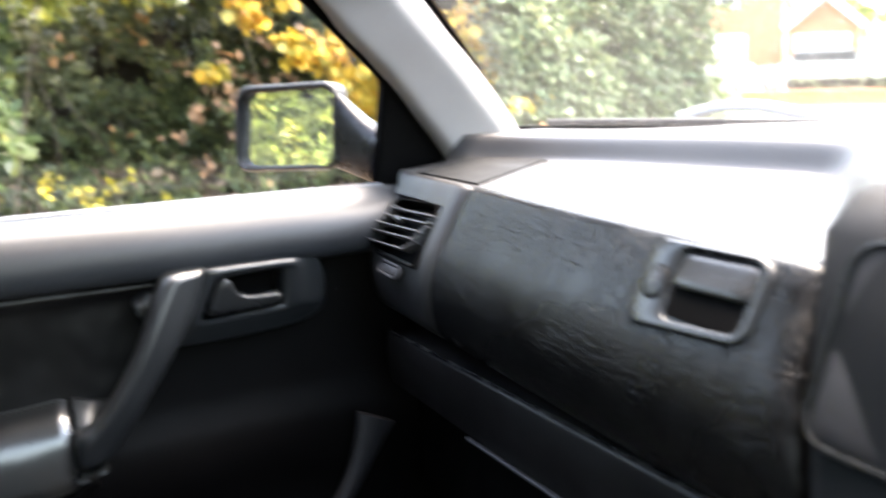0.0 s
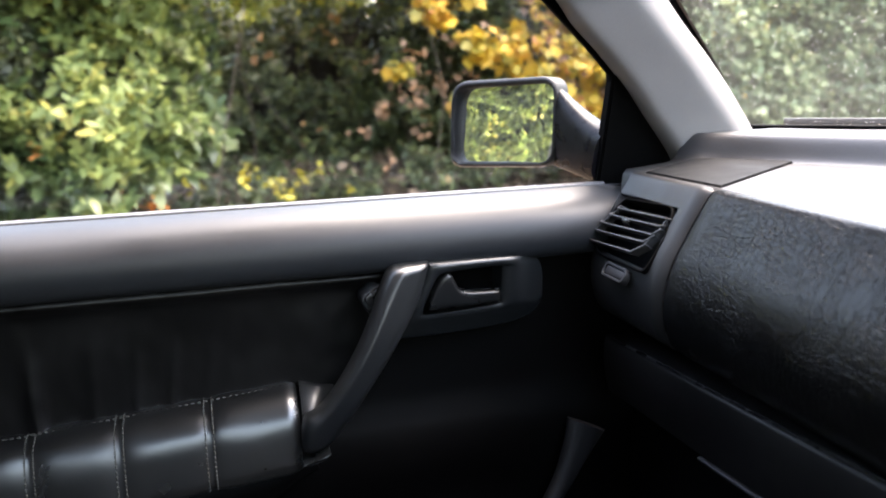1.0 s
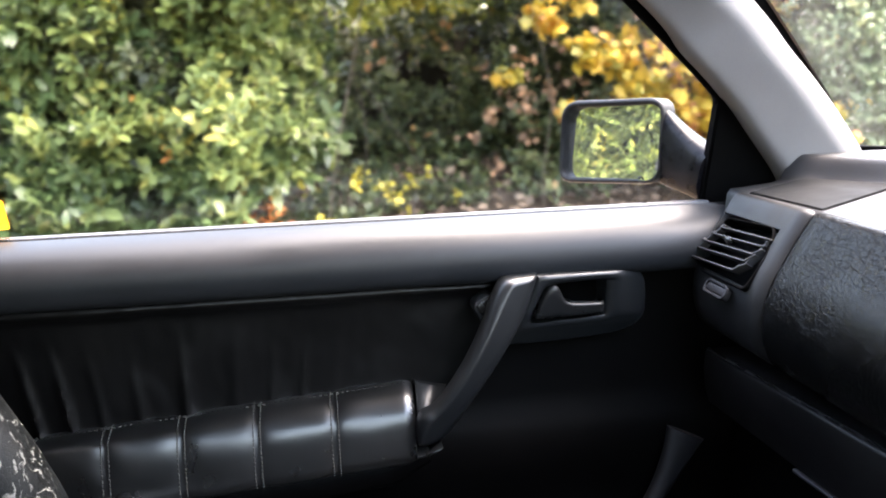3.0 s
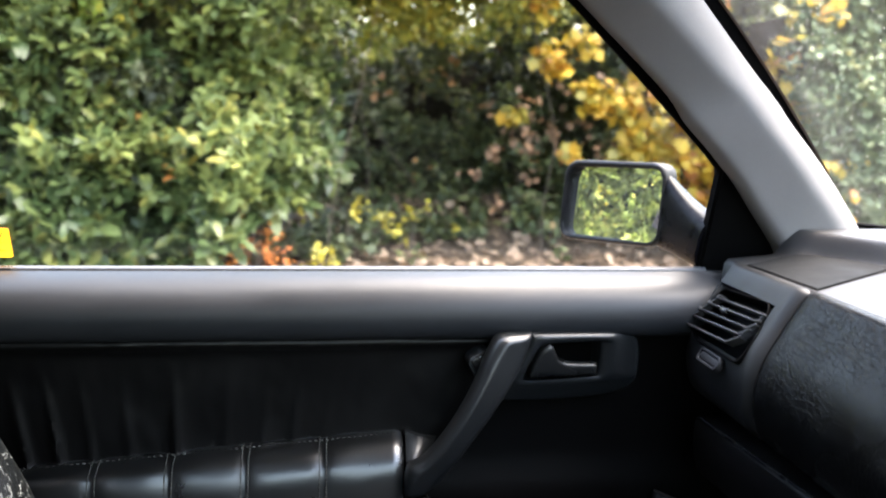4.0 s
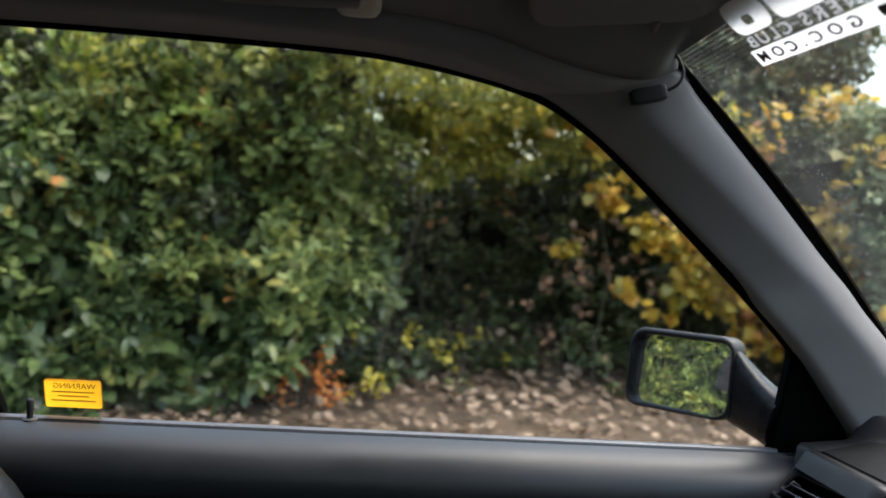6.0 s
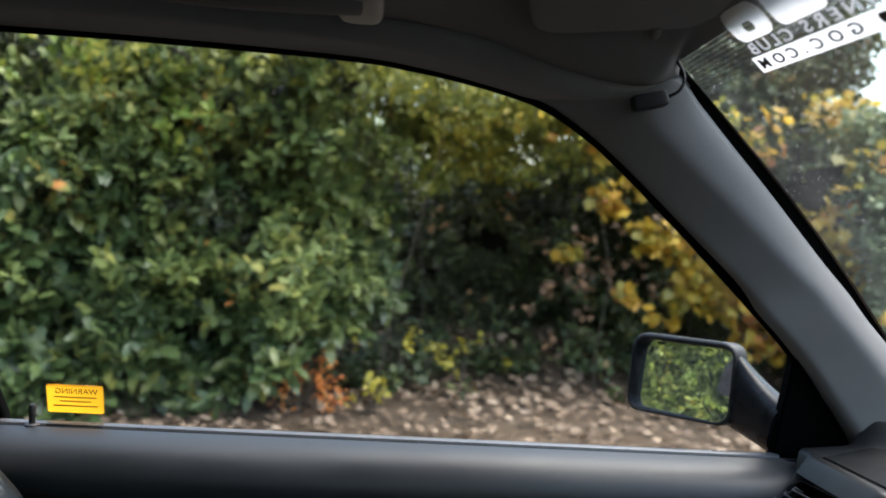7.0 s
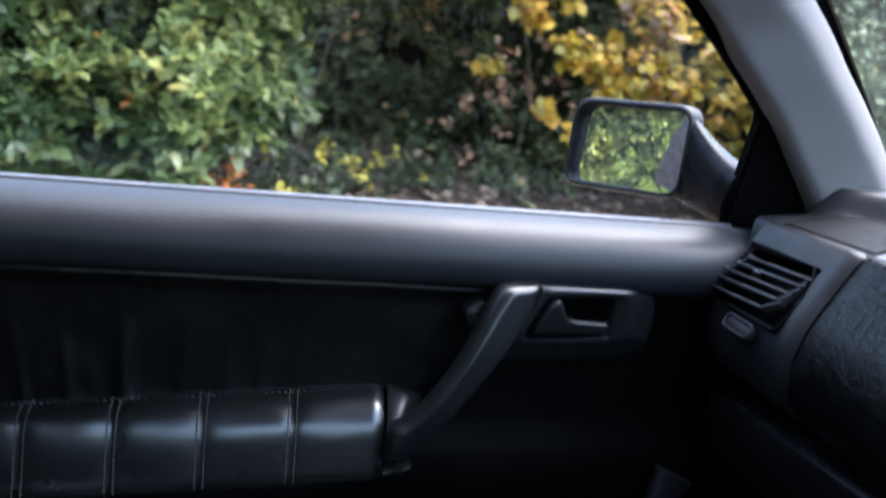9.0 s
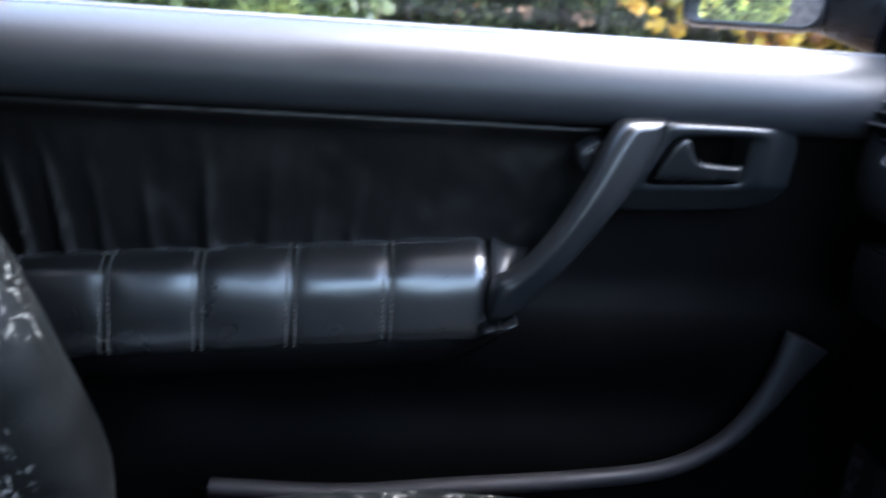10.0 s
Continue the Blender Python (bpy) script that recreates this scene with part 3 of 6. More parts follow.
def stitch_row(places, length=0.0042, parent=None):
    """Small thread stitches between pairs of (place, direction, outward)."""
    bm = bmesh.new()
    for p, d, o in places:
        p, d, o = Vector(p), Vector(d).normalized(), Vector(o).normalized()
        s = d.cross(o)
        loop = [p - d * length / 2 - s * 0.0008, p + d * length / 2 - s * 0.0008, p + d * length / 2 + s * 0.0008, p - d * length / 2 + s * 0.0008]
        top = [bm.verts.new(q + o * 0.0009 - (q - p) * 0.25) for q in loop]
        base = [bm.verts.new(q - o * 0.0008) for q in loop]
        bm.faces.new(top)
        for i in range(4):
            bm.faces.new((base[i], base[(i + 1) % 4], top[(i + 1) % 4], top[i]))
    part("stitching", bm, STITCH, parent)


for s in SEAMS:
    for off in (-0.0042, 0.0042):
        prof = smooth_path(armrest_profile(s + off), 34)
        places = []
        for i in range(2, 30):
            a, b = prof[i - 1], prof[i + 1]
            d = Vector((b[0] - a[0], 0, b[1] - a[1])).normalized()
            o = Vector((-d.z, 0, d.x))
            if o.x < 0 and o.z < 0.2:
                o = -o
            o = o if (prof[i][0] + 0.70) * o.x + (prof[i][1] - armrest_profile(s)[6][1]) * o.z > 0 else -o
            k = 0.0017
            places.append(((prof[i][0] + o.x * k, s + off, prof[i][1] + o.z * k), d, o))
        stitch_row(places, parent=armrest)
for zoff, xo in ((0.0031, -0.7060),):
    places = []
    for y in np.arange(-0.40, 0.125, 0.0068):
        prof = armrest_profile(y)
        z = prof[2][1] - 0.0015
        places.append(((xo, y, z + zoff), (0, 1, -0.085), (0.2, 0, 1)))
    stitch_row(places, parent=armrest)

# lower door panel with its bin
def ease_(z):
    v = min(max((z - 0.63) / 0.04, 0.0), 1.0)
    return v * v * (3 - 2 * v)


rows = []
for y in np.linspace(-0.62, 0.60, 40):
    r = []
    for z in np.linspace(0.86, 0.34, 30):
        bulge = 0.010 * math.exp(-((z - 0.60) / 0.10) ** 2)
        hollow = 0.020 * math.exp(-((z - 0.52) / 0.05) ** 2) * (1 if -0.2 < y < 0.42 else 0.3)
        r.append((-0.728 - 0.012 * ease_(z) + bulge - hollow + 0.0015 * noise.noise(Vector((y * 7, z * 9, 1))), y, z))
    rows.append(r)
part("lower_panel", slab(rows, (1, 0, 0), 0.05), LOWER_PLASTIC, door, "matt black plastic lower door panel, its colour darkened for shade", sharp=60)
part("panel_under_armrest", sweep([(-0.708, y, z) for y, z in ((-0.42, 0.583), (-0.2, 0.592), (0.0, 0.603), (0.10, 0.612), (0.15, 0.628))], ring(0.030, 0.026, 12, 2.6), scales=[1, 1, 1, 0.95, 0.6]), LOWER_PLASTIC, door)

# rim of the door bin, swinging up at its front end
rim = smooth_path([(-0.690, -0.140, 0.436), (-0.688, 0.0, 0.431), (-0.688, 0.12, 0.440), (-0.688, 0.25, 0.450), (-0.689, 0.352, 0.464), (-0.690, 0.412, 0.496), (-0.692, 0.448, 0.540), (-0.695, 0.474, 0.588), (-0.698, 0.490, 0.622)], 46)
wide = [0.8 + 0.35 * max(0, (i - 30) / 16) + 1.4 * max(0, (i - 32) / 14) ** 1.5 for i in range(46)]
part("door_bin_rim", sweep(rim, [(x, y) for x, y in ring(0.012, 0.0105, 12, 2.4)], up=(1, 0, 0), scales=[(w, 1.0) for w in wide]), BLACK, door, "grey plastic rim of the door bin", sharp=70)
rows = []
for y in np.linspace(-0.15, 0.44, 20):
    z1 = 0.434 + 0.03 * max(0, (y - 0.2) / 0.2)
    rows.append([(-0.689 - 0.004 * k, y, z1 - 0.10 * k / 6) for k in range(7)])
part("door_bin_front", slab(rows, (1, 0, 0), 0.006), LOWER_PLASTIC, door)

# pull handle: a slanting bar from the armrest up to the release handle
HANDLE = [(0.135, 0.653), (0.134, 0.676), (0.139, 0.696), (0.153, 0.704), (0.168, 0.720), (0.186, 0.746), (0.204, 0.777), (0.218, 0.806), (0.228, 0.830), (0.239, 0.849), (0.250, 0.8545), (0.270, 0.8555),
          (0.286, 0.855), (0.284, 0.845), (0.277, 0.824), (0.267, 0.803), (0.252, 0.778), (0.234, 0.751), (0.214, 0.722), (0.195, 0.692), (0.174, 0.662), (0.158, 0.651), (0.146, 0.650)]


def on_handle(a, b, o):
    bow = 0.016 * math.sin(math.pi * min(max((b - 0.655) / 0.20, 0), 1)) ** 0.8
    return Vector((-0.664 + bow + o, a, b))


bm = bmesh.new()
loop = [Vector((p[0], p[1])) for p in smooth_path(HANDLE + HANDLE[:1], 93)[:-1]][::-1]
axis = [Vector((p[0], p[1])) for p in smooth_path([(0.149, 0.667), (0.158, 0.683), (0.180, 0.708), (0.208, 0.748), (0.231, 0.788), (0.250, 0.824), (0.261, 0.843)], 60)]
rows = []
for k in range(9):
    u = 0.66 * k / 8
    row = []
    for p in loop:
        w = [math.exp(-((c - p).length / 0.010) ** 2) + 1e-9 for c in axis]
        q = sum((c * k for c, k in zip(axis, w)), Vector((0.0, 0.0))) / sum(w)
        r = p.lerp(q, u)
        under = 0.40 * max(0.0, (r - q).dot(Vector((0.82, -0.57))) + 0.010)
        row.append(on_handle(*r, 0.013 * math.sqrt(max(0, 1 - (1 - min(u * 1.6, 1)) ** 2)) - 0.002 - under))
    rows.append(row)
rows.insert(0, [on_handle(p.x, p.y, -0.016) for p in loop])
bm = grid(rows, close=True)
bm.faces.new([bm.verts.new(p) for p in rows[-1]])
bmesh.ops.remove_doubles(bm, verts=bm.verts[:], dist=1e-6)
bmesh.ops.triangulate(bm, faces=[f for f in bm.faces if len(f.verts) > 6])
handle = part("pull_handle", bm, HARD_PLASTIC, door, "dark grey moulded plastic pull handle", sharp=70)
part("end_cap", plate([(p[0], p[1]) for p in smooth_path([(0.132, 0.6400), (0.146, 0.6410), (0.160, 0.6465), (0.1645, 0.6520), (0.158, 0.6500), (0.146, 0.6445), (0.134, 0.6440)], 22)], lambda a, b, o: Vector((-0.655 + o, a, b)), 0.03), SATIN_PLASTIC, handle)
rows = []
for k in range(9):
    u = k / 8
    low = Vector((-0.676 + 0.004 * u, 0.1375 + 0.012 * u, 0.655 + 0.012 * u))
    high = Vector((-0.702 - 0.006 * u, 0.1375 + 0.040 * u, 0.7240 - 0.004 * u - 0.008 * u * u))
    row = []
    for m in range(13):
        v = m / 12
        out = 0.009 * math.sin(math.pi * min(1.0, 0.15 + v * 0.85)) - 0.010 * math.sin(math.pi * u) * v
        p = low.lerp(high, v) + Vector((0.8, 0, 0.6)) * out
        row.append(p)
    row += [row[-1] + Vector((-0.006, 0.0, -0.003)), row[-1] + Vector((-0.016, 0.0, -0.014))]
    rows.append(row)
part("handle_foot", slab(rows, (1, 0, 0.3), 0.003), HARD_PLASTIC, handle, "curved plastic foot of the pull handle", sharp=70)

# window switches on the rear slope of the pull handle
pod = part("switch_pod", plate([(c * 0.86 - s * 0.50 + 0.2300, c * 0.50 + s * 0.86 + 0.8080) for c, s in rounded(0.030, 0.042, 0.009, 5)], lambda a, b, o: Vector((-0.680 + o + (0.2215 - a) * 0.25, a, b)), 0.03, 0.004), BLACK_VINYL, handle)
for k, off in enumerate((-0.011, 0.011)):
    part("window_switch", plate([(c * 0.86 - s * 0.50 + 0.2300 - off * 0.50, c * 0.50 + s * 0.86 + 0.8080 + off * 0.86) for c, s in rounded(0.020, 0.016, 0.004, 4)], lambda a, b, o: Vector((-0.676 + o + (0.2215 - a) * 0.25, a, b)), 0.008, 0.002), SATIN_PLASTIC, handle, "small rocker switch")

# release handle in its surround
OUT = smooth_path([(0.286, 0.8535), (0.34, 0.8535), (0.40, 0.8520), (0.418, 0.846), (0.428, 0.834), (0.432, 0.81), (0.430, 0.778), (0.40, 0.763), (0.34, 0.758), (0.285, 0.757), (0.250, 0.760), (0.247, 0.772), (0.268, 0.806), (0.279, 0.832), (0.286, 0.8535)], 57)[:-1]
OUT = [(p[0], p[1]) for p in OUT[::-1]]
HOLE = smooth_path([(0.304, 0.838), (0.335, 0.8400), (0.371, 0.8400), (0.376, 0.836), (0.3765, 0.815), (0.376, 0.797), (0.371, 0.793), (0.33, 0.791), (0.288, 0.790), (0.282, 0.795), (0.289, 0.815), (0.297, 0.832), (0.304, 0.838)], 57)[:-1]
HOLE = [(p[0], p[1]) for p in HOLE[::-1]]
k0 = min(range(56), key=lambda i: (HOLE[i][0] - OUT[0][0]) ** 2 + (HOLE[i][1] - OUT[0][1]) ** 2)
HOLE = HOLE[k0:] + HOLE[:k0]


def on_door(a, b, o):
    return Vector((-0.669 - 0.22 * (0.853 - b) - 0.05 * (a - 0.27) + o, a, b))


rows = [[on_door(a, b, -0.045) for a, b in OUT], [on_door(a, b, -0.007 - 0.010 * max(ease((0.800 - b) / 0.022), 0.6 * ease((a - 0.384) / 0.03))) for a, b in OUT]]
for k in np.linspace(0.03, 0.97, 12):
    lift = 0.0075 * (1 - abs(2 * k - 1) ** 2.6) - 0.006
    row = []
    for (a, b), (c, d) in zip(OUT, HOLE):
        a, b = a + (c - a) * k, b + (d - b) * k
        low, fore = ease((0.800 - b) / 0.022), ease((a - 0.384) / 0.03)
        o = lift + (0.0008 - 0.017 * (1 - k) - lift) * low
        row.append(on_door(a, b, o + (0.0010 - 0.012 * (1 - k) - o) * fore * (1 - low)))
    rows.append(row)
rows += [[on_door(a, b, -0.008) for a, b in HOLE], [on_door(a, b, -0.045) for a, b in HOLE]]
surround = part("handle_surround", grid(rows, close=True), HARD_PLASTIC, door, "dark grey plastic surround of the release handle", sharp=50)
# Near-black back block: its colour is the shade inside the handle pocket.
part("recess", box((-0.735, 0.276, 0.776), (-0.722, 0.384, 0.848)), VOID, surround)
UPPER = smooth_path([(0.286, 0.800), (0.292, 0.815), (0.300, 0.832), (0.306, 0.8375), (0.3125, 0.8370), (0.317, 0.829), (0.322, 0.8190), (0.333, 0.8140), (0.350, 0.8125), (0.374, 0.8115)], 200)
rows = []
for a in np.linspace(0.287, 0.3735, 34):
    top, low = float(np.interp(a, UPPER[:, 0], UPPER[:, 1])), 0.7945 + 0.02 * (a - 0.287)
    end = max(0.0, 1 - min(a - 0.287, 0.3735 - a) / 0.004) ** 2
    rows.append([on_door(a, low + (top - low) * v, 0.0035 - 0.004 * abs(2 * v - 1) ** 5 - 0.003 * end) for v in np.linspace(0, 1, 13)])
part("release_handle", slab(rows, (1, 0, 0), 0.012), SATIN_PLASTIC, surround, "dark satin door release lever", sharp=70)

# lock knob
knob = part("lock_knob", sweep([(-0.735, -0.405, 0.905), (-0.735, -0.405, 0.930), (-0.7345, -0.405, 0.941), (-0.734, -0.405, 0.944)], ring(0.0042, 0.0042, 12), up=(0, 1, 0), scales=[0.85, 0.9, 1.15, 0.7]), BLACK, door, "black plastic lock button")
part("collar", sweep([(-0.735, -0.405, 0.914), (-0.735, -0.405, 0.9195), (-0.735, -0.405, 0.921)], ring(0.009, 0.009, 14), up=(0, 1, 0), scales=[1, 1, 0.7]), RUBBER, knob)
# Black block added for the sticker's dark shadow on the door top.
part("sticker_shadow_block", box((-0.757, -0.392, 0.912), (-0.742, -0.325, 0.9195), 0.002), RUBBER, door)

# glass, its seal, and the mirror corner
loop = [(-0.47, 0.905), (0.545, 0.905), (0.545, 1.05)] + [(y, z + 0.012) for y, z in WINDOW_TOP[::-1][1:]] + [(-0.505, 1.1)]
bm = bmesh.new()
a = [bm.verts.new(side(y, z, -0.012)) for y, z in loop]
b = [bm.verts.new(side(y, z, -0.016)) for y, z in loop]
bm.faces.new(a)
bm.faces.new(b[::-1])
for i in range(len(loop)):
    k = (i + 1) % len(loop)
    bm.faces.new((a[i], b[i], b[k], a[k]))
pane = part("window_pane", bm, SIDE_GLASS, door, "clear side window glass, wound up")
pane.visible_shadow = False

edge = [side(-0.452, 0.905), side(-0.452, 0.925), side(-0.462, 0.96), side(-0.480, 1.10), side(-0.495, 1.30), side(-0.485, 1.352), side(-0.44, 1.372)] + [side(y, z + 0.004) for y, z in smooth_path(WINDOW_TOP[1:], 40)] + [side(0.538, 1.03), side(0.538, 0.905)]
part("window_seal", sweep(edge, rounded(0.013, 0.018, 0.005, 4), up=(0.96, 0, -0.29)), VOID, door, "black rubber window seal", sharp=60)
part("channel_strip", sweep([side(0.547, 1.052, 0.004), side(0.547, 0.98, 0.004), side(0.547, 0.908, 0.004)], rounded(0.012, 0.012, 0.003, 3), up=(1, 0, 0)), HARD_PLASTIC, door)
tri = [side(y, z, 0.012) for y, z in ((0.528, 1.090), (0.528, 0.906), (0.565, 0.902), (0.665, 0.900), (0.665, 0.945), (0.640, 0.975), (0.600, 1.020), (0.560, 1.062))]
bm = bmesh.new()
a = [bm.verts.new(p) for p in tri]
b = [bm.verts.new(p + Vector((-0.02, 0, 0))) for p in tri]
bm.faces.new(a)
bm.faces.new(b[::-1])
for i in range(len(tri)):
    k = (i + 1) % len(tri)
    bm.faces.new((a[i], b[i], b[k], a[k]))
bmesh.ops.bevel(bm, geom=bm.edges[:], offset=0.003, segments=2, affect="EDGES")
part("mirror_corner_cover", bm, VOID, door, "black plastic cover inside the mirror mount")
rows = []
for y in np.linspace(-0.62, 0.95, 24):
    rows.append([(-0.772 - 0.030 * math.sin(k / 9 * 2.2), y, 0.912 - 0.66 * k / 9) for k in range(10)])
part("outer_skin", slab(rows, (-1, 0, 0), 0.004), PAINT, door, "dark painted outer door skin")

# warning sticker on the glass, read from outside
label_ob = thing("warning_sticker", side(-0.367, 0.942, -0.010), "orange warning sticker stuck inside the side window", "sticker")


def on_glass(a, b, o):
    return side(-0.367 + a, 0.942 + b, -0.0105 + o)


part("paper", plate(rounded(0.069, 0.037, 0.003, 4), on_glass, 0.001, 0.0003), STICKER, label_ob)


def lettering(name, text, size, m, material, parent, label="", extrude=0.0002, space=1.0, bold=0.0):
    """Text in Blender's own font as a mesh; m places it (x along the line, y up, z out)."""
    cu = bpy.data.curves.new(name, "FONT")
    cu.body, cu.size, cu.align_x, cu.align_y, cu.extrude, cu.resolution_u, cu.space_character, cu.offset = text, size, "CENTER", "CENTER", extrude, 3, space, bold
    tmp = bpy.data.objects.new(name, cu)
    mesh = bpy.data.meshes.new_from_object(tmp)
    bpy.data.objects.remove(tmp)
    mesh.transform(m)
    mesh.materials.clear()
    mesh.materials.append(material)
    return link_mesh(name, mesh, parent, label)


def frame_of(origin, along, up):
    x, y = Vector(along).normalized(), Vector(up).normalized()
    z = x.cross(y)
    m = Matrix((x, y, z)).transposed().to_4x4()
    m.translation = origin
    return m


inward = Vector((0.958, 0, -0.287))
m = frame_of(on_glass(0.002, 0.0105, 0.0008), (0, -1, 0), (0.287, 0, 0.958))
lettering("lettering", "WARNING", 0.0102, m @ Matrix.Diagonal((1.05, 1, 1, 1)), STICKER_INK, label_ob)
for k, (half, b) in enumerate(((0.026, 0.0025), (0.019, -0.003), (0.027, -0.009))):
    part("text_line", plate([(x, y + b) for x, y in rounded(2 * half, 0.0016, 0.0005, 3)], lambda a, c, o: on_glass(a, c, o + 0.0006), 0.0008, 0.0002), FAINT_INK, label_ob)

# ---------------------------------------------------------------- wing mirror
mirror = thing("wing_mirror", (-0.79, 0.55, 0.92), "dark painted wing mirror with a black frame, reflecting the hedge", "car mirror")
MU = Vector((0.829, 0.558, 0.010)).normalized()
MV = Vector((-0.008, 0.071, 1.0)).normalized()
MN = MU.cross(MV).normalized()
MV = MN.cross(MU).normalized()
MC = Vector((-0.9008, 0.4553, 0.9925))


def on_mirror(a, b, o):
    return MC + MU * a + MV * b + MN * o


FRAME = soft_quad([(-0.094, 0.0545), (0.0875, 0.0585), (0.0865, -0.0605), (-0.0975, -0.0680)], (0.030, 0.026, 0.026, 0.026), 7)[::-1]
INNER = soft_quad([(-0.087, 0.0455), (0.0835, 0.0490), (0.0810, -0.0540), (-0.0900, -0.0610)], (0.024, 0.022, 0.022, 0.020), 7)[::-1]
part("frame", plate(FRAME, on_mirror, 0.030, 0.004, hole=INNER), BLACK, mirror, "black plastic rim", sharp=50)
def bowed(a, b, o):
    """The mirror glass bulges slightly, like most passenger mirrors."""
    return on_mirror(a, b, o - 0.005 + 0.072 * a - 0.03 * b - (a * a + b * b) / 3.4)


bm = grid([[bowed(a * k, b * k, 0) for a, b in [(x * 1.02, y * 1.03) for x, y in INNER]] for k in (0.02, 0.15, 0.3, 0.45, 0.6, 0.75, 0.88, 1.0)], close=True, caps=True)
part("mirror_glass", bm, MIRROR, mirror, "clean convex mirror glass", sharp=60)
rows = []
for s, k in ((0.0, 1.0), (0.012, 1.02), (0.035, 1.0), (0.06, 0.92), (0.078, 0.76), (0.090, 0.45), (0.094, 0.1)):
    shift = MU * (-0.76 * s) + MV * (-0.008 * s / 0.09)
    rows.append([on_mirror(a * k, b * k, -(s + 0.004)) + shift for a, b in FRAME])
bm = grid(rows, close=True)
part("housing", bm, MIRROR_SHELL, mirror, "dark blue-grey painted mirror shell", sharp=60)
rows = []
for u in np.linspace(0, 1, 20):
    r = []
    for p, q in ring(1.0, 1.0, 44, 2.8):
        d = 0.028 + 0.025 * p
        a = on_mirror(0.082 - 0.60 * d, 0.0585 * q - 0.002, -d)
        b = side(0.556 + 0.034 * p, 0.947 + 0.036 * q - 0.006 * p * max(q, 0), 0.002)
        c = a.lerp(b, u)
        if q > 0:
            c.z = a.z + (b.z - a.z) * (1 - (1 - u) ** 1.55)
        r.append(c)
    rows.append(r)
part("foot", grid(rows, close=True, caps=True), MIRROR_SHELL, mirror, "dark painted mirror arm with dirt specks", sharp=60)

# ---------------------------------------------------------------- dashboard
dash = thing("dashboard", (-0.2, 0.75, 0.55), "black grained vinyl dashboard with a shiny shelf top", "dashboard")


def screen_foot(x):
    u = min(abs(x - 0.03) / 0.785, 1.0)
    return 0.965 - 0.215 * u ** 2.4


def dash_height(x, y):
    shelf = 0.9385 + 0.10 * max(0.0, y - 0.555)
    back = screen_foot(x) - 0.165 - 0.03 * ease((x + 0.70) / 0.4)
    up_back = ease((y - back) / 0.026)
    xr = -0.100 - 0.80 * max(0.0, y - 0.56)
    up_side = ease((x - xr) / 0.050)
    left = ease((-0.66 - x) / 0.05) * 0.4 * ease((y - 0.60) / 0.05)
    up = 1 - (1 - up_back) * (1 - up_side) * (1 - left)
    top = 0.978 + 0.012 * ease((x + 0.7) / 0.5) + 0.006 * ease((y - 0.8) / 0.15)
    front = 0.016 * ease((0.60 - y) / 0.05) * up_side
    return shelf + (top - shelf) * up - front


rows = []
for x in np.linspace(-0.715, 0.70, 110):
    y0, y1 = 0.547, screen_foot(x) + 0.012
    r = [(x, y0 - 0.006, dash_height(x, y0) - 0.03), (x, y0 - 0.003, dash_height(x, y0) - 0.006)]
    for y in np.linspace(y0 + 0.002, y1, 120):
        r.append((x, y, dash_height(x, y)))
    r.append((x, y1 + 0.004, dash_height(x, y1) - 0.03))
    rows.append(r)
part("dash_top", grid(rows), TRAY_VINYL, dash, "glossy black dashboard top with a sunken shelf", sharp=60)
LID = [(-0.668, 0.549, 0.9385), (-0.524, 0.552, 0.9390), (-0.580, 0.676, 0.9510), (-0.586, 0.688, 0.9523), (-0.602, 0.696, 0.9530), (-0.690, 0.668, 0.9520), (-0.700, 0.655, 0.9510)]


def lid(grow, lift, depth):
    bm = bmesh.new()
    c = sum((Vector(p) for p in LID), Vector()) / len(LID)
    out = [Vector(p) + (Vector(p) - c).normalized() * grow for p in LID]
    top = [bm.verts.new(p + Vector((0, 0, lift))) for p in out]
    low = [bm.verts.new(p + Vector((0, 0, lift - depth))) for p in out]
    bm.faces.new(top)
    for i in range(len(LID)):
        k = (i + 1) % len(LID)
        bm.faces.new((low[i], low[k], top[k], top[i]))
    bmesh.ops.bevel(bm, geom=[e for e in bm.edges if e.verts[0].co.z > 0.9 and e.verts[0] in top and e.verts[1] in top], offset=0.0015, segments=2, affect="EDGES")
    return bm


corner_lid = part("corner_lid", lid(0.0, 0.0016, 0.010), LID_VINYL, dash, "dull dusty black cover in the dashboard corner")
# Slightly larger black sheet draws the shaded outline round the lid.
part("groove_shade", lid(0.0022, 0.0006, 0.010), VOID, corner_lid)

PROFILE = smooth_path([(0.552, 0.9375), (0.5415, 0.9380), (0.5330, 0.9300), (0.5115, 0.8950), (0.4970, 0.8690), (0.4885, 0.8440), (0.4865, 0.8220), (0.4900, 0.7990), (0.4990, 0.7800), (0.5170, 0.7680), (0.5450, 0.7630)], 46)


def front_rows(x0, x1, n, extra=()):
    xs = sorted(set(np.round(np.linspace(x0, x1, n), 4).tolist()) | set(extra))
    rows = []
    for i, x in enumerate(xs):
        e = min(x - x0, x1 - x)
        tuck = 0.006 * max(0.0, 1 - e / 0.010) ** 2
        rows.append([(x, y + tuck, z - tuck * 0.4) for y, z in PROFILE])
    return xs, rows


xs, rows = front_rows(-0.5235, -0.090, 44, (-0.523, -0.5215, -0.5185, -0.092, -0.095))
rows = [[(-0.5235 + (x + 0.5235) * (0.4305 + 0.30 * max(0.0, 0.955 - z)) / 0.4335, y, z) for x, y, z in r] for r in rows]
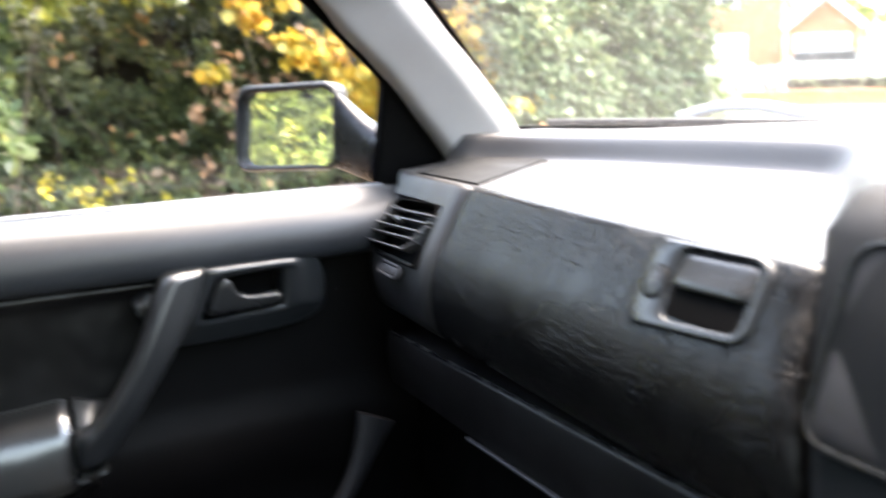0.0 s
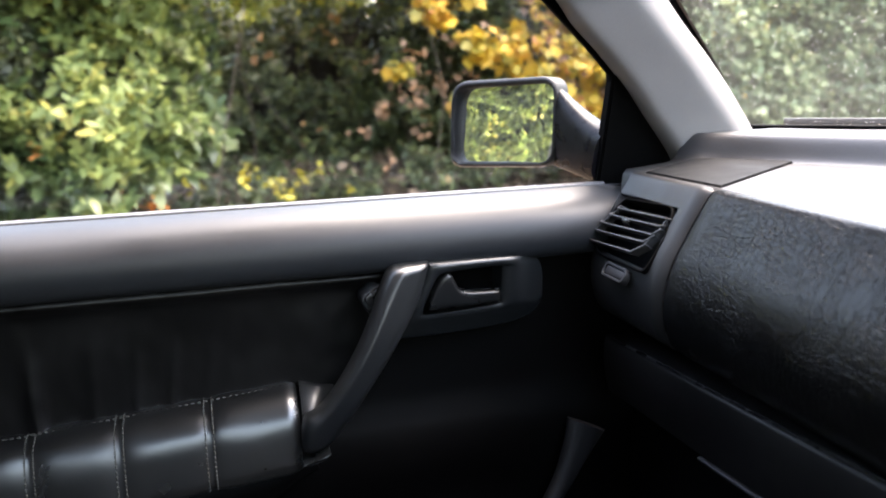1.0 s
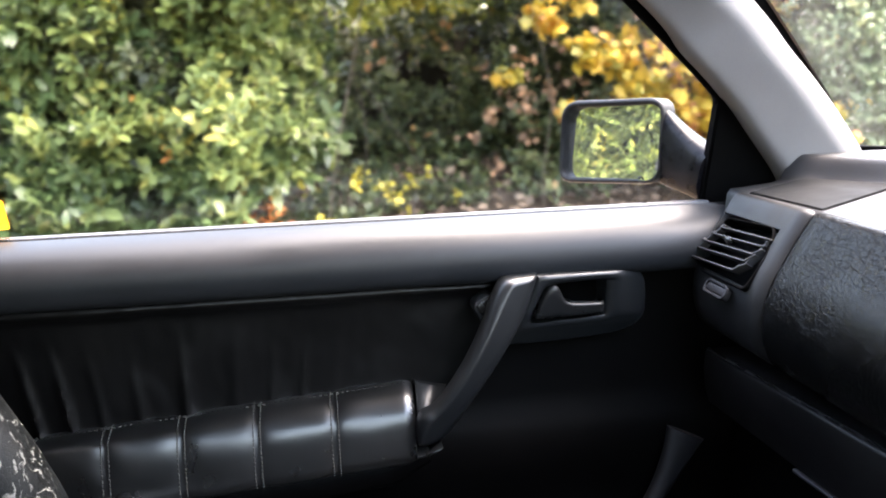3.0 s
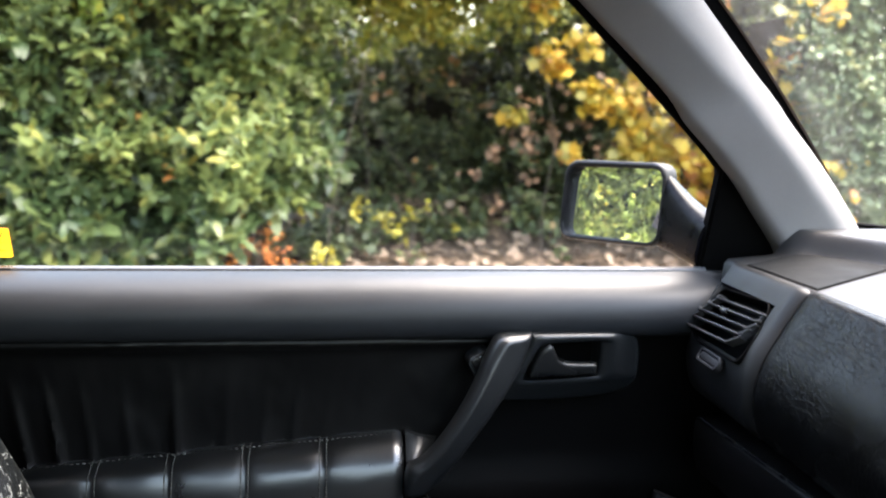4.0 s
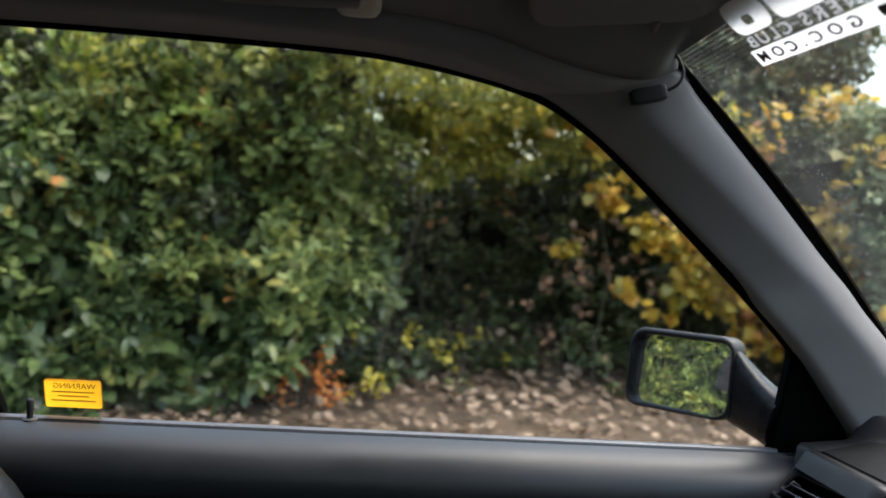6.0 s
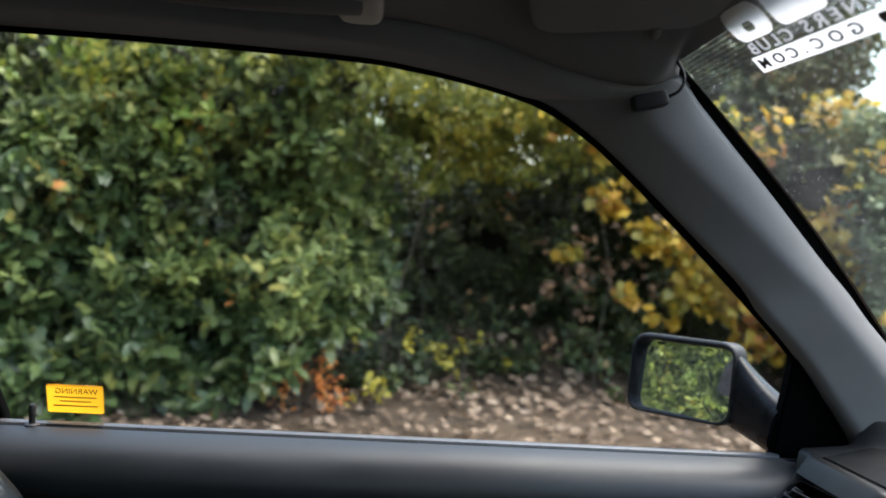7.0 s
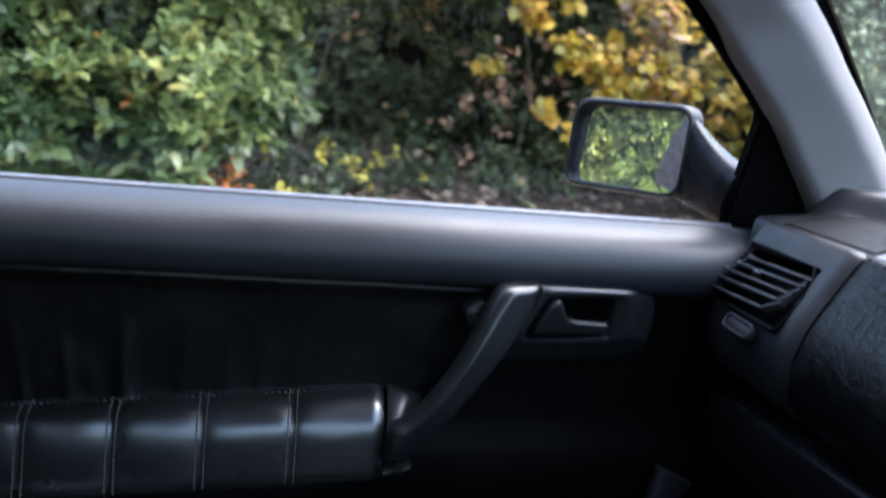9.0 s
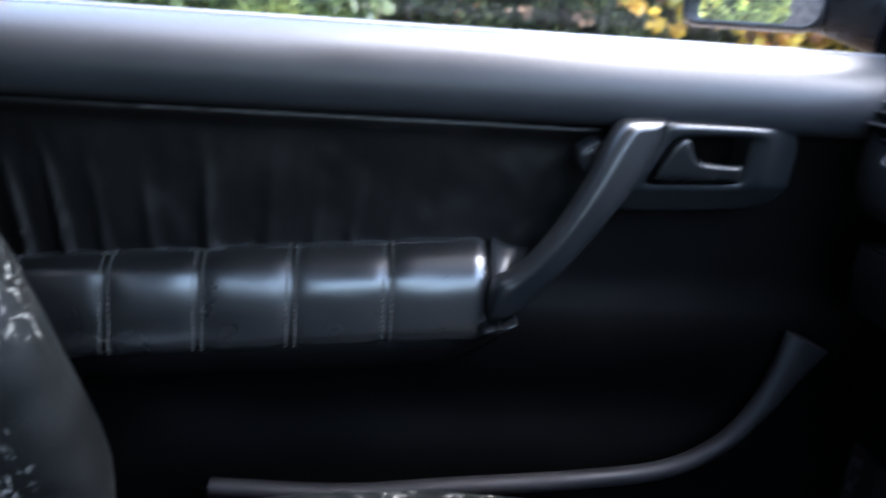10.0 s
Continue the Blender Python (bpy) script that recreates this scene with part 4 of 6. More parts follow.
glovebox = part("glovebox_lid", slab(rows, (0, -0.8, 0.4), 0.02), DASH_VINYL, dash, "black glovebox lid in wrinkled leather-grain vinyl", sharp=60)

# Near-black strip painted in as the shade between glovebox and console.
rows = [[(-0.100 + 0.30 * max(0.0, 0.955 - z), y + 0.009, z - 0.004), (-0.074 + 0.30 * max(0.0, 0.955 - z), y + 0.009, z - 0.004)] for y, z in PROFILE]
part("gap_shade_strip", slab(rows, (0, -1, 0), 0.01), VOID, dash)
loop = soft_quad([(-0.2235, 0.9350), (-0.1135, 0.9375), (-0.1115, 0.8845), (-0.2190, 0.8765)], (0.018, 0.019, 0.017, 0.013))[::-1]
hole = soft_quad([(-0.1935, 0.9310), (-0.1235, 0.9330), (-0.1200, 0.8910), (-0.1865, 0.8860)], (0.006, 0.011, 0.010, 0.008))[::-1]
part("latch_surround", plate(loop, lambda a, b, o: face(a, b, o + 0.0030), 0.012, 0.0024, hole=hole), SATIN_PLASTIC, glovebox, "dark satin plastic latch surround", sharp=50)
# Flat black plate laid on the lid imitates the latch pocket's shade.
part("latch_recess_shade", plate([(x - 0.156, z + 0.910) for x, z in rounded(0.064, 0.042, 0.004, 4)], lambda a, b, o: face(a, b, o + 0.0004), 0.004, 0.0003), VOID, glovebox)
rows = []
for u in np.linspace(0, 1, 14):
    r = []
    for v in np.linspace(0, 1, 12):
        top_l, top_r, bot_l, bot_r = (-0.1905, 0.9298), (-0.1255, 0.9318), (-0.1880, 0.9070), (-0.1222, 0.9092)
        x = (top_l[0] + (top_r[0] - top_l[0]) * u) * (1 - v) + (bot_l[0] + (bot_r[0] - bot_l[0]) * u) * v
        z = (top_l[1] + (top_r[1] - top_l[1]) * u) * (1 - v) + (bot_l[1] + (bot_r[1] - bot_l[1]) * u) * v
        rim_drop = 0.0016 * (abs(2 * u - 1) ** 9 + abs(2 * v - 1) ** 9)
        r.append(face(x, z, 0.0010 + 0.0046 * v - rim_drop))
    rows.append(r)
part("latch_flap", slab(rows, (0, -0.857, 0.514), 0.005), SATIN_PLASTIC, glovebox, "satin black glovebox release flap", sharp=50)
lock = part("lock", plate([(x - 0.2045, z * 0.86 + 0.9065) for x, z in ring(0.0105, 0.0120, 24)], lambda a, b, o: face(a, b, o + 0.0044), 0.006, 0.0014), SATIN_PLASTIC, glovebox, "round key lock")
# Black disc under the lock draws the shade of its ring groove.
part("lock_groove_shade", plate([(x - 0.2045, z * 0.86 + 0.9065) for x, z in ring(0.0122, 0.0137, 24)], lambda a, b, o: face(a, b, o + 0.0034), 0.002, 0.0002), VOID, lock)
part("keyhole", plate([(x - 0.2045, z * 0.86 + 0.9065) for x, z in rounded(0.0026, 0.0110, 0.0012, 4)], lambda a, b, o: face(a, b, o + 0.0048), 0.001, 0.0002), BLACK, lock)

# end panel with the side air vent
xs, rows = front_rows(-0.690, -0.5275, 20, (-0.6795, -0.5540))
zs = [p[1] for p in PROFILE]


def vent_gap(i, j):
    return xs[i] >= -0.680 and xs[i + 1] <= -0.5535 and 0.851 < (zs[j] + zs[j + 1]) / 2 < 0.9125


bm = grid(rows, skip=vent_gap)
part("vent_panel", bm, PANEL_DUSTY, dash, "dark grey end panel of the dashboard", sharp=60)
cx, cz = -0.618, 0.8870
out = round_poly([(-0.689, 0.8600), (-0.656, 0.8490), (-0.5530, 0.8500), (-0.5490, 0.8880), (-0.5630, 0.9165), (-0.6660, 0.9115)], 0.009, 7)
inn = [(cx + (a - cx) * 0.955, cz + (b - cz) * 0.93) for a, b in out]
# Near-black ring and back plate paint the shade of the vent opening.
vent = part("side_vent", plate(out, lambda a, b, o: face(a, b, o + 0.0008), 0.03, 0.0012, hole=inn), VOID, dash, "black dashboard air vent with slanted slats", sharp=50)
part("vent_depth_shade", plate([(cx + (a - cx) * 1.0, cz + (b - cz) * 1.0) for a, b in out], lambda a, b, o: face(a, b, o - 0.022), 0.004, 0.001), VOID, vent)
SLATS = [((-0.682, 0.8590), (-0.584, 0.8632), (-0.569, 0.8745)), ((-0.685, 0.8700), (-0.573, 0.8756), (-0.563, 0.8852)), ((-0.678, 0.8795), (-0.566, 0.8845), (-0.559, 0.8920)),
         ((-0.669, 0.8895), (-0.562, 0.8940), (-0.559, 0.8965)), ((-0.658, 0.8985), (-0.560, 0.9025), (-0.559, 0.9035))]
for k, ((xl, zl), (xc, zc), (xr, zr)) in enumerate(SLATS):
    proud = 0.0022 - 0.0004 * k
    line = [face(xl - 0.003, zl + 0.004, proud - 0.004), face(xl, zl, proud), face((xl + xc) / 2, (zl + zc) / 2, proud), face(xc, zc, proud), face(xr, zr, proud - 0.002)]
    part("slat", sweep(line, rounded(0.0120, 0.0019, 0.0007, 3), up=(0, 0.514, 0.857)), VENT_EDGE, vent, "" if k else "grey-edged air vent slat")
for pts in (((-0.686, 0.864), (-0.672, 0.884), (-0.657, 0.902)), ((-0.571, 0.873), (-0.561, 0.889), (-0.558, 0.903))):
    part("vent_rail", sweep([face(a, b, 0.001 - 0.001 * i) for i, (a, b) in enumerate(pts)], rounded(0.0015, 0.010, 0.0005, 3), up=(0, 0.857, -0.514)), VENT_EDGE, vent)
part("vent_knob", pillow(tuple(face(-0.628, 0.8890, 0.004)), (0.0075, 0.004, 0.0045), (35, 0, 0), 3, 8), SATIN_PLASTIC, vent, "small vent slider")
part("vent_wheel_surround", plate([(x - 0.607, z + 0.8400) for x, z in rounded(0.050, 0.0150, 0.0060, 5)], lambda a, b, o: face(a, b, o + 0.0010), 0.008, 0.0010, hole=[(x - 0.607, z + 0.8400) for x, z in rounded(0.043, 0.0090, 0.0040, 5)]), BLACK, dash)
part("vent_wheel", plate([(x - 0.607, z + 0.8400) for x, z in rounded(0.041, 0.0080, 0.0035, 5)], lambda a, b, o: face(a, b, o + 0.0002), 0.008, 0.0015), BLACK, dash)

# shelf strip under the glovebox
rows = []
for x in np.linspace(-0.662, -0.06, 24):
    rise = 0.0555 * (x + 0.627)
    rows.append([(x, 0.545, 0.749 + rise), (x, 0.503, 0.7500 + rise), (x, 0.4985, 0.7490 + rise), (x, 0.4960, 0.7450 + rise), (x, 0.4950, 0.725 + rise), (x, 0.4975, 0.700 + rise * 0.8), (x, 0.503, 0.680 + rise * 0.6), (x, 0.53, 0.674 + rise * 0.6)])
shelf = part("shelf_front", slab(rows, (0, -1, 0), 0.01), SHELF_PLASTIC, dash, "dark grey strip below the glovebox", sharp=60)
# Thin brighter strip stands in for the highlight along the shelf's top edge.
part("shelf_edge_highlight", sweep([(x, 0.4978, 0.7512 + 0.0555 * (x + 0.627)) for x in (-0.658, -0.45, -0.25, -0.062)], rounded(0.0032, 0.0026, 0.0011, 3)), SATIN_PLASTIC, shelf)
part("shelf_lip", sweep([(-0.463, 0.500, 0.6835), (-0.30, 0.500, 0.6935), (-0.06, 0.500, 0.7080)], rounded(0.006, 0.004, 0.0018, 4)), BLACK, dash)
# Near-black block standing for the shade under the dashboard.
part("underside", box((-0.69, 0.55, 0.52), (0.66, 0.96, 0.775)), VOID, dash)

# centre stack beside the glovebox
stack = thing("centre_console", (0.03, 0.5, 0.3), "black centre console with a rounded panel", "car console")
rows = []
for y, z in ((0.575, 0.990), (0.545, 0.985), (0.522, 0.965), (0.502, 0.915), (0.488, 0.87), (0.470, 0.80), (0.450, 0.72), (0.42, 0.62), (0.38, 0.50)):
    left = -0.080 + 0.30 * max(0.0, min(0.955 - z, 0.16))
    rows.append([(x, y + d, z) for x, d in ((left, 0.06), (left, 0.012), (left + 0.004, 0.003), (left + 0.014, 0.0), (0.03, -0.006), (0.128, 0.0), (0.138, 0.003), (0.142, 0.012), (0.142, 0.06))])
part("console_front", grid(rows), LID_VINYL, stack, "black moulded console front", sharp=60)


def at_stack(a, b, o):
    return Vector((0.034 + a, 0.4905 + 0.36 * (b - 0.890) - o * 0.94, b + o * 0.3))


def panel_shape(w, z0, z1, r):
    return [(a, b + (z0 + z1) / 2) for a, b in rounded(w, z1 - z0, r, 7)]


rim = part("panel_rim", plate(panel_shape(0.172, 0.857, 0.967, 0.019), at_stack, 0.012, 0.0022, hole=panel_shape(0.165, 0.8605, 0.9635, 0.016)), SATIN_PLASTIC, stack, "satin rim of the console panel")
part("upper_panel", plate(panel_shape(0.163, 0.9165, 0.9625, 0.012), lambda a, b, o: at_stack(a, b, o - 0.002), 0.006, 0.002), BLACK, rim)
part("lower_panel", plate(panel_shape(0.163, 0.8615, 0.9145, 0.012), lambda a, b, o: at_stack(a, b, o - 0.002), 0.006, 0.002), BLACK, rim)
part("tunnel", box((-0.08, -0.6, 0.25), (0.14, 0.42, 0.50), 0.03), CARPET, stack)

# ---------------------------------------------------------------- pillar trim, roof lining, sun visor
EDGE_L = [(-0.735, 0.645, 0.905), (-0.727, 0.630, 0.940), (-0.719, 0.607, 0.969), (-0.710, 0.575, 1.003), (-0.699, 0.545, 1.036), (-0.688, 0.508, 1.071), (-0.680, 0.470, 1.104),
          (-0.678, 0.437, 1.139), (-0.667, 0.355, 1.208), (-0.655, 0.276, 1.272), (-0.645, 0.231, 1.304), (-0.636, 0.174, 1.334), (-0.633, 0.140, 1.343), (-0.631, 0.108, 1.351),
          (-0.627, 0.031, 1.363), (-0.625, -0.057, 1.370), (-0.624, -0.30, 1.373), (-0.624, -0.60, 1.370), (-0.624, -0.95, 1.360)]
EDGE_R = [(-0.762, 0.778, 0.946), (-0.751, 0.752, 0.972), (-0.740, 0.727, 0.998), (-0.723, 0.689, 1.035), (-0.706, 0.646, 1.074), (-0.690, 0.605, 1.108), (-0.676, 0.570, 1.140),
          (-0.660, 0.527, 1.175), (-0.631, 0.449, 1.243), (-0.603, 0.378, 1.300), (-0.589, 0.340, 1.332), (-0.578, 0.307, 1.360), (-0.571, 0.262, 1.346), (-0.570, 0.185, 1.356),
          (-0.567, 0.085, 1.383), (-0.565, -0.045, 1.396), (-0.565, -0.30, 1.404), (-0.565, -0.60, 1.402), (-0.565, -0.95, 1.390)]
el, er = smooth_path(EDGE_L, 110), smooth_path(EDGE_R, 110)
CROWN = [(0.0, 0.0), (0.05, 0.36), (0.14, 0.52), (0.35, 0.76), (0.55, 0.98), (0.63, 1.02), (0.72, 0.93), (0.84, 0.66), (0.94, 0.34), (1.0, 0.0)]
crown = smooth_path(CROWN, 19)
rows = []
for i, (a, b) in enumerate(zip(el, er)):
    a, b = Vector(a), Vector(b)
    t = (Vector(el[min(i + 1, 109)]) - Vector(el[max(i - 1, 0)])).normalized()
    inw = t.cross(b - a).normalized()
    if inw.x < 0:
        inw = -inw
    h = 0.025 if i < 58 else 0.025 - 0.013 * min(1.0, (i - 58) / 12)
    r = [a.lerp(b, float(u)) + inw * (h * float(d)) for u, d in crown]
    rows.append([a - inw * 0.02] + r + [b - inw * 0.02])
pillar = part("pillar_trim", grid(rows), PILLAR_CLOTH, None, "pale grey moulded windscreen pillar and roof rail trim", "pillar trim", sharp=60)
part("rear_pillar_trim", sweep([(-0.735, -0.53, 0.90), (-0.690, -0.56, 1.10), (-0.645, -0.58, 1.36)], rounded(0.10, 0.04, 0.012, 4), up=(1, 0, 0)), PILLAR_CLOTH, None, "pale grey trim of the middle pillar behind the door", "pillar trim")

def screen_at(u, v):
    """u across from -1 to 1, v from the foot to the top."""
    x = 0.03 + u * (0.785 - 0.185 * v)
    y0, y1 = screen_foot(0.03 + u * 0.785) + 0.006, 0.318 - 0.018 * abs(u) ** 2.2
    z0, z1 = 0.982 - 0.008 * u * u, 1.410 - 0.024 * abs(u) ** 2.2
    sag = math.sin(math.pi * v)
    return Vector((x, y0 + (y1 - y0) * v + 0.012 * sag, z0 + (z1 - z0) * v + 0.012 * sag))


seam = smooth_path([(p[0] + 0.001, p[1], p[2] + 0.003) for p in EDGE_R[11:]], 70)
rows = []
for i, p in enumerate(seam):
    r = []
    for k in range(48):
        w = k / 47
        dx = 1.215 * (w ** 2.2 if w < 0.5 else 0.5 ** 2.2 + (1 - 0.5 ** 2.2) * (w - 0.5) * 2)
        x = p[0] + dx
        edge = screen_at(max(-1.0, min(1.0, (x - 0.03) / 0.6)), 0.985)
        near = 1 - ease((0.31 - p[1]) / 0.10)
        y = p[1] + (edge.y - 0.004 - 0.307) * near * ease(dx / 0.014)
        roof = (edge.z - 0.003) * near + (1.402 + 0.020 * math.sin(math.pi * dx / 1.215)) * (1 - near)
        reach = 0.010 + 0.085 * ease((0.307 - p[1]) / 0.03)
        z = p[2] + (roof - p[2]) * ease(dx / reach)
        r.append((x, y, z))
    rows.append(r)
part("ceiling", slab(rows, (0, 0, -1), 0.02), HEAD_CLOTH, None, "grey cloth roof lining of the car", "roof lining", "structure", sharp=60)

visor = thing("sun_visor", (-0.36, 0.27, 1.38), "grey padded sun visor folded up against the roof", "sun visor")
part("board", pillow((-0.335, 0.185, 1.391), (0.170, 0.085, 0.0075), (4, 0, -12), 7, 22), HEAD_CLOTH, visor, sharp=70)
part("pivot", sweep([(-0.530, 0.262, 1.386), (-0.51, 0.257, 1.387), (-0.48, 0.250, 1.389)], ring(0.005, 0.005, 10)), HEAD_CLOTH, visor)

clip = thing("roof_grab_handle", (-0.50, -0.03, 1.39), "pale plastic roof grab handle above the side window", "grab handle")
part("handle_end", pillow((-0.494, -0.030, 1.392), (0.028, 0.022, 0.010), (0, -20, 0), 4, 12), PALE_PLASTIC, clip)
part("handle_bar", sweep(smooth_path([(-0.488, -0.03, 1.386), (-0.475, -0.09, 1.380), (-0.475, -0.17, 1.380), (-0.488, -0.23, 1.386)], 14), ring(0.011, 0.008, 10, 2.5)), HEAD_CLOTH, clip)

fob = thing("sensor_box", (-0.575, 0.275, 1.33), "small black plastic box dangling on a cord by the pillar", "sensor box")
part("case", pillow((-0.5680, 0.2745, 1.3330), (0.009, 0.0195, 0.0085), (14, 0, -8), 6, 14), BLACK, fob)
part("cord", sweep(smooth_path([(-0.566, 0.292, 1.338), (-0.560, 0.303, 1.345), (-0.560, 0.308, 1.357), (-0.563, 0.305, 1.369), (-0.566, 0.300, 1.378)], 14), ring(0.0018, 0.0018, 8)), BLACK, fob)

# ---------------------------------------------------------------- windscreen
rows = [[screen_at(u, v) for v in np.linspace(-0.03, 1.03, 20)] for u in np.linspace(-1.04, 1.0, 48)]
screen = thing("windscreen", (0.03, 0.7, 0.97), "dusty car windscreen with dried rain spots and a dotted black border", "windscreen")
glass = part("pane", slab(rows, (0, 0.67, 0.74), 0.004), SCREEN_GLASS, screen, "dusty windscreen glass with a slight haze for the dash reflection", sharp=70)
glass.visible_shadow = False


def border(u0, v0, u1, v1, inward_u, inward_v, n):
    bm = bmesh.new()
    pts = [(u0 + (u1 - u0) * i / n, v0 + (v1 - v0) * i / n) for i in range(n + 1)]
    rows = [[screen_at(u, v) + Vector((0, -0.0030, -0.0032)), screen_at(u + inward_u, v + inward_v) + Vector((0, -0.0030, -0.0032))] for u, v in pts]
    return grid(rows, bm=bm)


part("border_band", border(-1.04, -0.03, -1.04, 1.03, 0.040, 0, 40), RUBBER, screen, "black printed border")
rows = []
for z in np.linspace(0.960, 1.356, 30):
    k = min(range(66), key=lambda i: abs(er[i][2] - z))
    v = (z - 0.974) / 0.412
    rows.append([Vector(er[k]) + Vector((-0.008, 0.002, 0.0)), screen_at(-1.004, v) + Vector((0, -0.004, -0.004))])
part("edge_seal", grid(rows), VOID, screen, "black rubber between glass and pillar")
part("border_band", border(-1, 1.04, 1, 1.04, 0, -0.045, 60), RUBBER, screen)
bm = bmesh.new()


def dot(u, v, r):
    c = screen_at(u, v) + Vector((0, -0.003, -0.0034))
    ex, ey = Vector((1, 0, 0)), (screen_at(u, v + 0.01) - screen_at(u, v)).normalized()
    bm.faces.new([bm.verts.new(c + ex * r * math.cos(k * math.pi / 3) + ey * r * math.sin(k * math.pi / 3)) for k in range(6)])


for rank in range(11):
    for i in range(180):
        u = -0.99 + i * 0.0074 + (0.0037 if rank % 2 else 0)
        dot(u, 0.990 - rank * 0.0078, 0.00215 - rank * 0.00011)
for rank in range(5):
    for i in range(145):
        dot(-0.9985 + rank * 0.0044, 0.01 + i * 0.0066 + (0.0033 if rank % 2 else 0), 0.00140 - rank * 0.00020)
part("border_dots", bm, RUBBER, screen, "fading dotted border of the windscreen")
part("screen_foot_seal", sweep([screen_at(u, 0.005) + Vector((0, -0.006, 0.0)) for u in np.linspace(-1, 1, 40)], rounded(0.014, 0.010, 0.003, 3)), VOID, screen)

# white club decal on the glass, read from outside: plain shapes for its mark, letters where they can be read
decal = thing("windscreen_decal", (-0.35, 0.34, 1.36), "white vinyl club decal on top of the windscreen", "decal")
DM = Vector((-0.451, 0.3435, 1.3465))
d_up = (Vector((-0.451, 0.300, 1.3850)) - DM).normalized()
d_al = Vector((1, 0.02, -0.018)).normalized()
d_n = d_al.cross(d_up).normalized()
if d_n.z > 0:
    d_n = -d_n


def on_screen(a, b, o):
    return DM + d_al * a + d_up * b + d_n * (o + 0.001)


def bar(a0, a1, b0, b1, r=0.003):
    return [(x + (a0 + a1) / 2, y + (b0 + b1) / 2) for x, y in rounded(a1 - a0, b1 - b0, r, 4)]


bm = plate(bar(0.0, 0.30, 0.0, 0.0175, 0.001), on_screen, 0.0006, 0.0002)
part("strip", bm, DECAL, decal)
part("mark", plate(bar(0.006, 0.070, 0.0335, 0.0690, 0.013), on_screen, 0.0006, 0.0002, hole=bar(0.028, 0.046, 0.0420, 0.0520, 0.0045)), DECAL, decal)
part("mark", plate(bar(0.078, 0.150, 0.0335, 0.0790, 0.010), on_screen, 0.0006, 0.0002, hole=bar(0.102, 0.124, 0.0560, 0.0650, 0.0040)), DECAL, decal)
part("mark", plate(bar(0.158, 0.230, 0.0335, 0.0790, 0.006), on_screen, 0.0006, 0.0002), DECAL, decal)
for letter, a in zip("BULCSRENW", (0.018, 0.037, 0.056, 0.075, 0.106, 0.126, 0.146, 0.168, 0.194)):
    lettering("lettering", letter, 0.0165, frame_of(on_screen(a, 0.0255, 0.0006), -d_al, d_up) @ Matrix.Diagonal((1.5, 1, 1, 1)), DECAL, decal, bold=0.0003)
for letter, a in zip("MOC.COG", (0.016, 0.041, 0.064, 0.082, 0.102, 0.128, 0.154)):
    lettering("lettering", letter, 0.0150, frame_of(on_screen(a, 0.0088, 0.0012), -d_al, d_up) @ Matrix.Diagonal((1.45, 1, 1, 1)), RUBBER, decal, "dark letters on the white strip" if letter == "M" else "", bold=0.0004)
for a in (0.182, 0.208):
    part("text_line", plate(bar(a, a + 0.014, 0.004, 0.0140, 0.003), lambda p, q, o: on_screen(p, q, o + 0.0012), 0.0006, 0.0002), RUBBER, decal)

# wipers and scuttle outside
wiper = thing("windscreen_wiper", (-0.3, 1.0, 0.97), "black windscreen wiper resting at the foot of the glass", "wiper")
part("blade", sweep([screen_at(u, 0.006) + Vector((0, 0.014, 0.006)) for u in np.linspace(-0.97, -0.55, 24)], rounded(0.008, 0.012, 0.002, 3)), BLACK, wiper)
part("arm", sweep(smooth_path([(-0.66, 0.965, 0.985), (-0.60, 0.975, 1.000), (-0.54, 0.985, 1.003), (-0.49, 0.99, 0.997), (-0.43, 1.0, 0.985), (-0.36, 1.0, 0.95)], 20), rounded(0.022, 0.014, 0.005, 3)), WIPER_GREY, wiper, "pale grey metal wiper arm")

# ---------------------------------------------------------------- passenger seat
seat = thing("passenger_seat", (-0.38, -0.1, 0.25), "worn black leather front passenger seat", "car seat")
part("backrest", pillow((-0.38, -0.480, 0.82), (0.17, 0.060, 0.33), (27, 0, 0), 4, 20, wrinkle=0.03), WORN_LEATHER, seat, "creased black leather backrest", sharp=70)
for x, lab in ((-0.205, "worn and scuffed side bolster"), (-0.555, "")):
    part("backrest_bolster", pillow((x, -0.363, 0.700), (0.060, 0.108, 0.30), (25, 0, 0), 2.4, 24, wrinkle=0.03), WORN_LEATHER, seat, lab, sharp=70)
part("cushion", pillow((-0.38, -0.02, 0.42), (0.17, 0.27, 0.075), (5, 0, 0), 4, 20, wrinkle=0.03), WORN_LEATHER, seat, "black leather seat cushion", sharp=70)
for x in (-0.215, -0.535):
    part("cushion_bolster", pillow((x, 0.0, 0.446), (0.052, 0.24, 0.085), (4, 0, 0), 2.6, 20, wrinkle=0.06), WORN_LEATHER, seat, sharp=70)
part("seat_base", box((-0.57, -0.28, 0.235), (-0.19, 0.2, 0.38), 0.02), BLACK, seat)

# ---------------------------------------------------------------- the body, mostly unseen, that closes the cabin to stray light
body = thing("car_body", (0.03, -0.3, 0.2), "dark painted hatchback car body around the cabin", "car body", kind="structure")
part("floor_pan", box((-0.76, -1.6, 0.18), (0.82, 1.0, 0.235)), CARPET, body)
part("bulkhead", box((-0.74, 0.95, 0.235), (0.80, 0.99, 0.955)), BLACK, body)
part("sill_trim", box((-0.755, -0.7, 0.235), (-0.70, 0.75, 0.325), 0.01), LOWER_PLASTIC, body)
part("kick_panel", box((-0.745, 0.63, 0.235), (-0.715, 0.95, 0.90)), CARPET, body)
rows = []
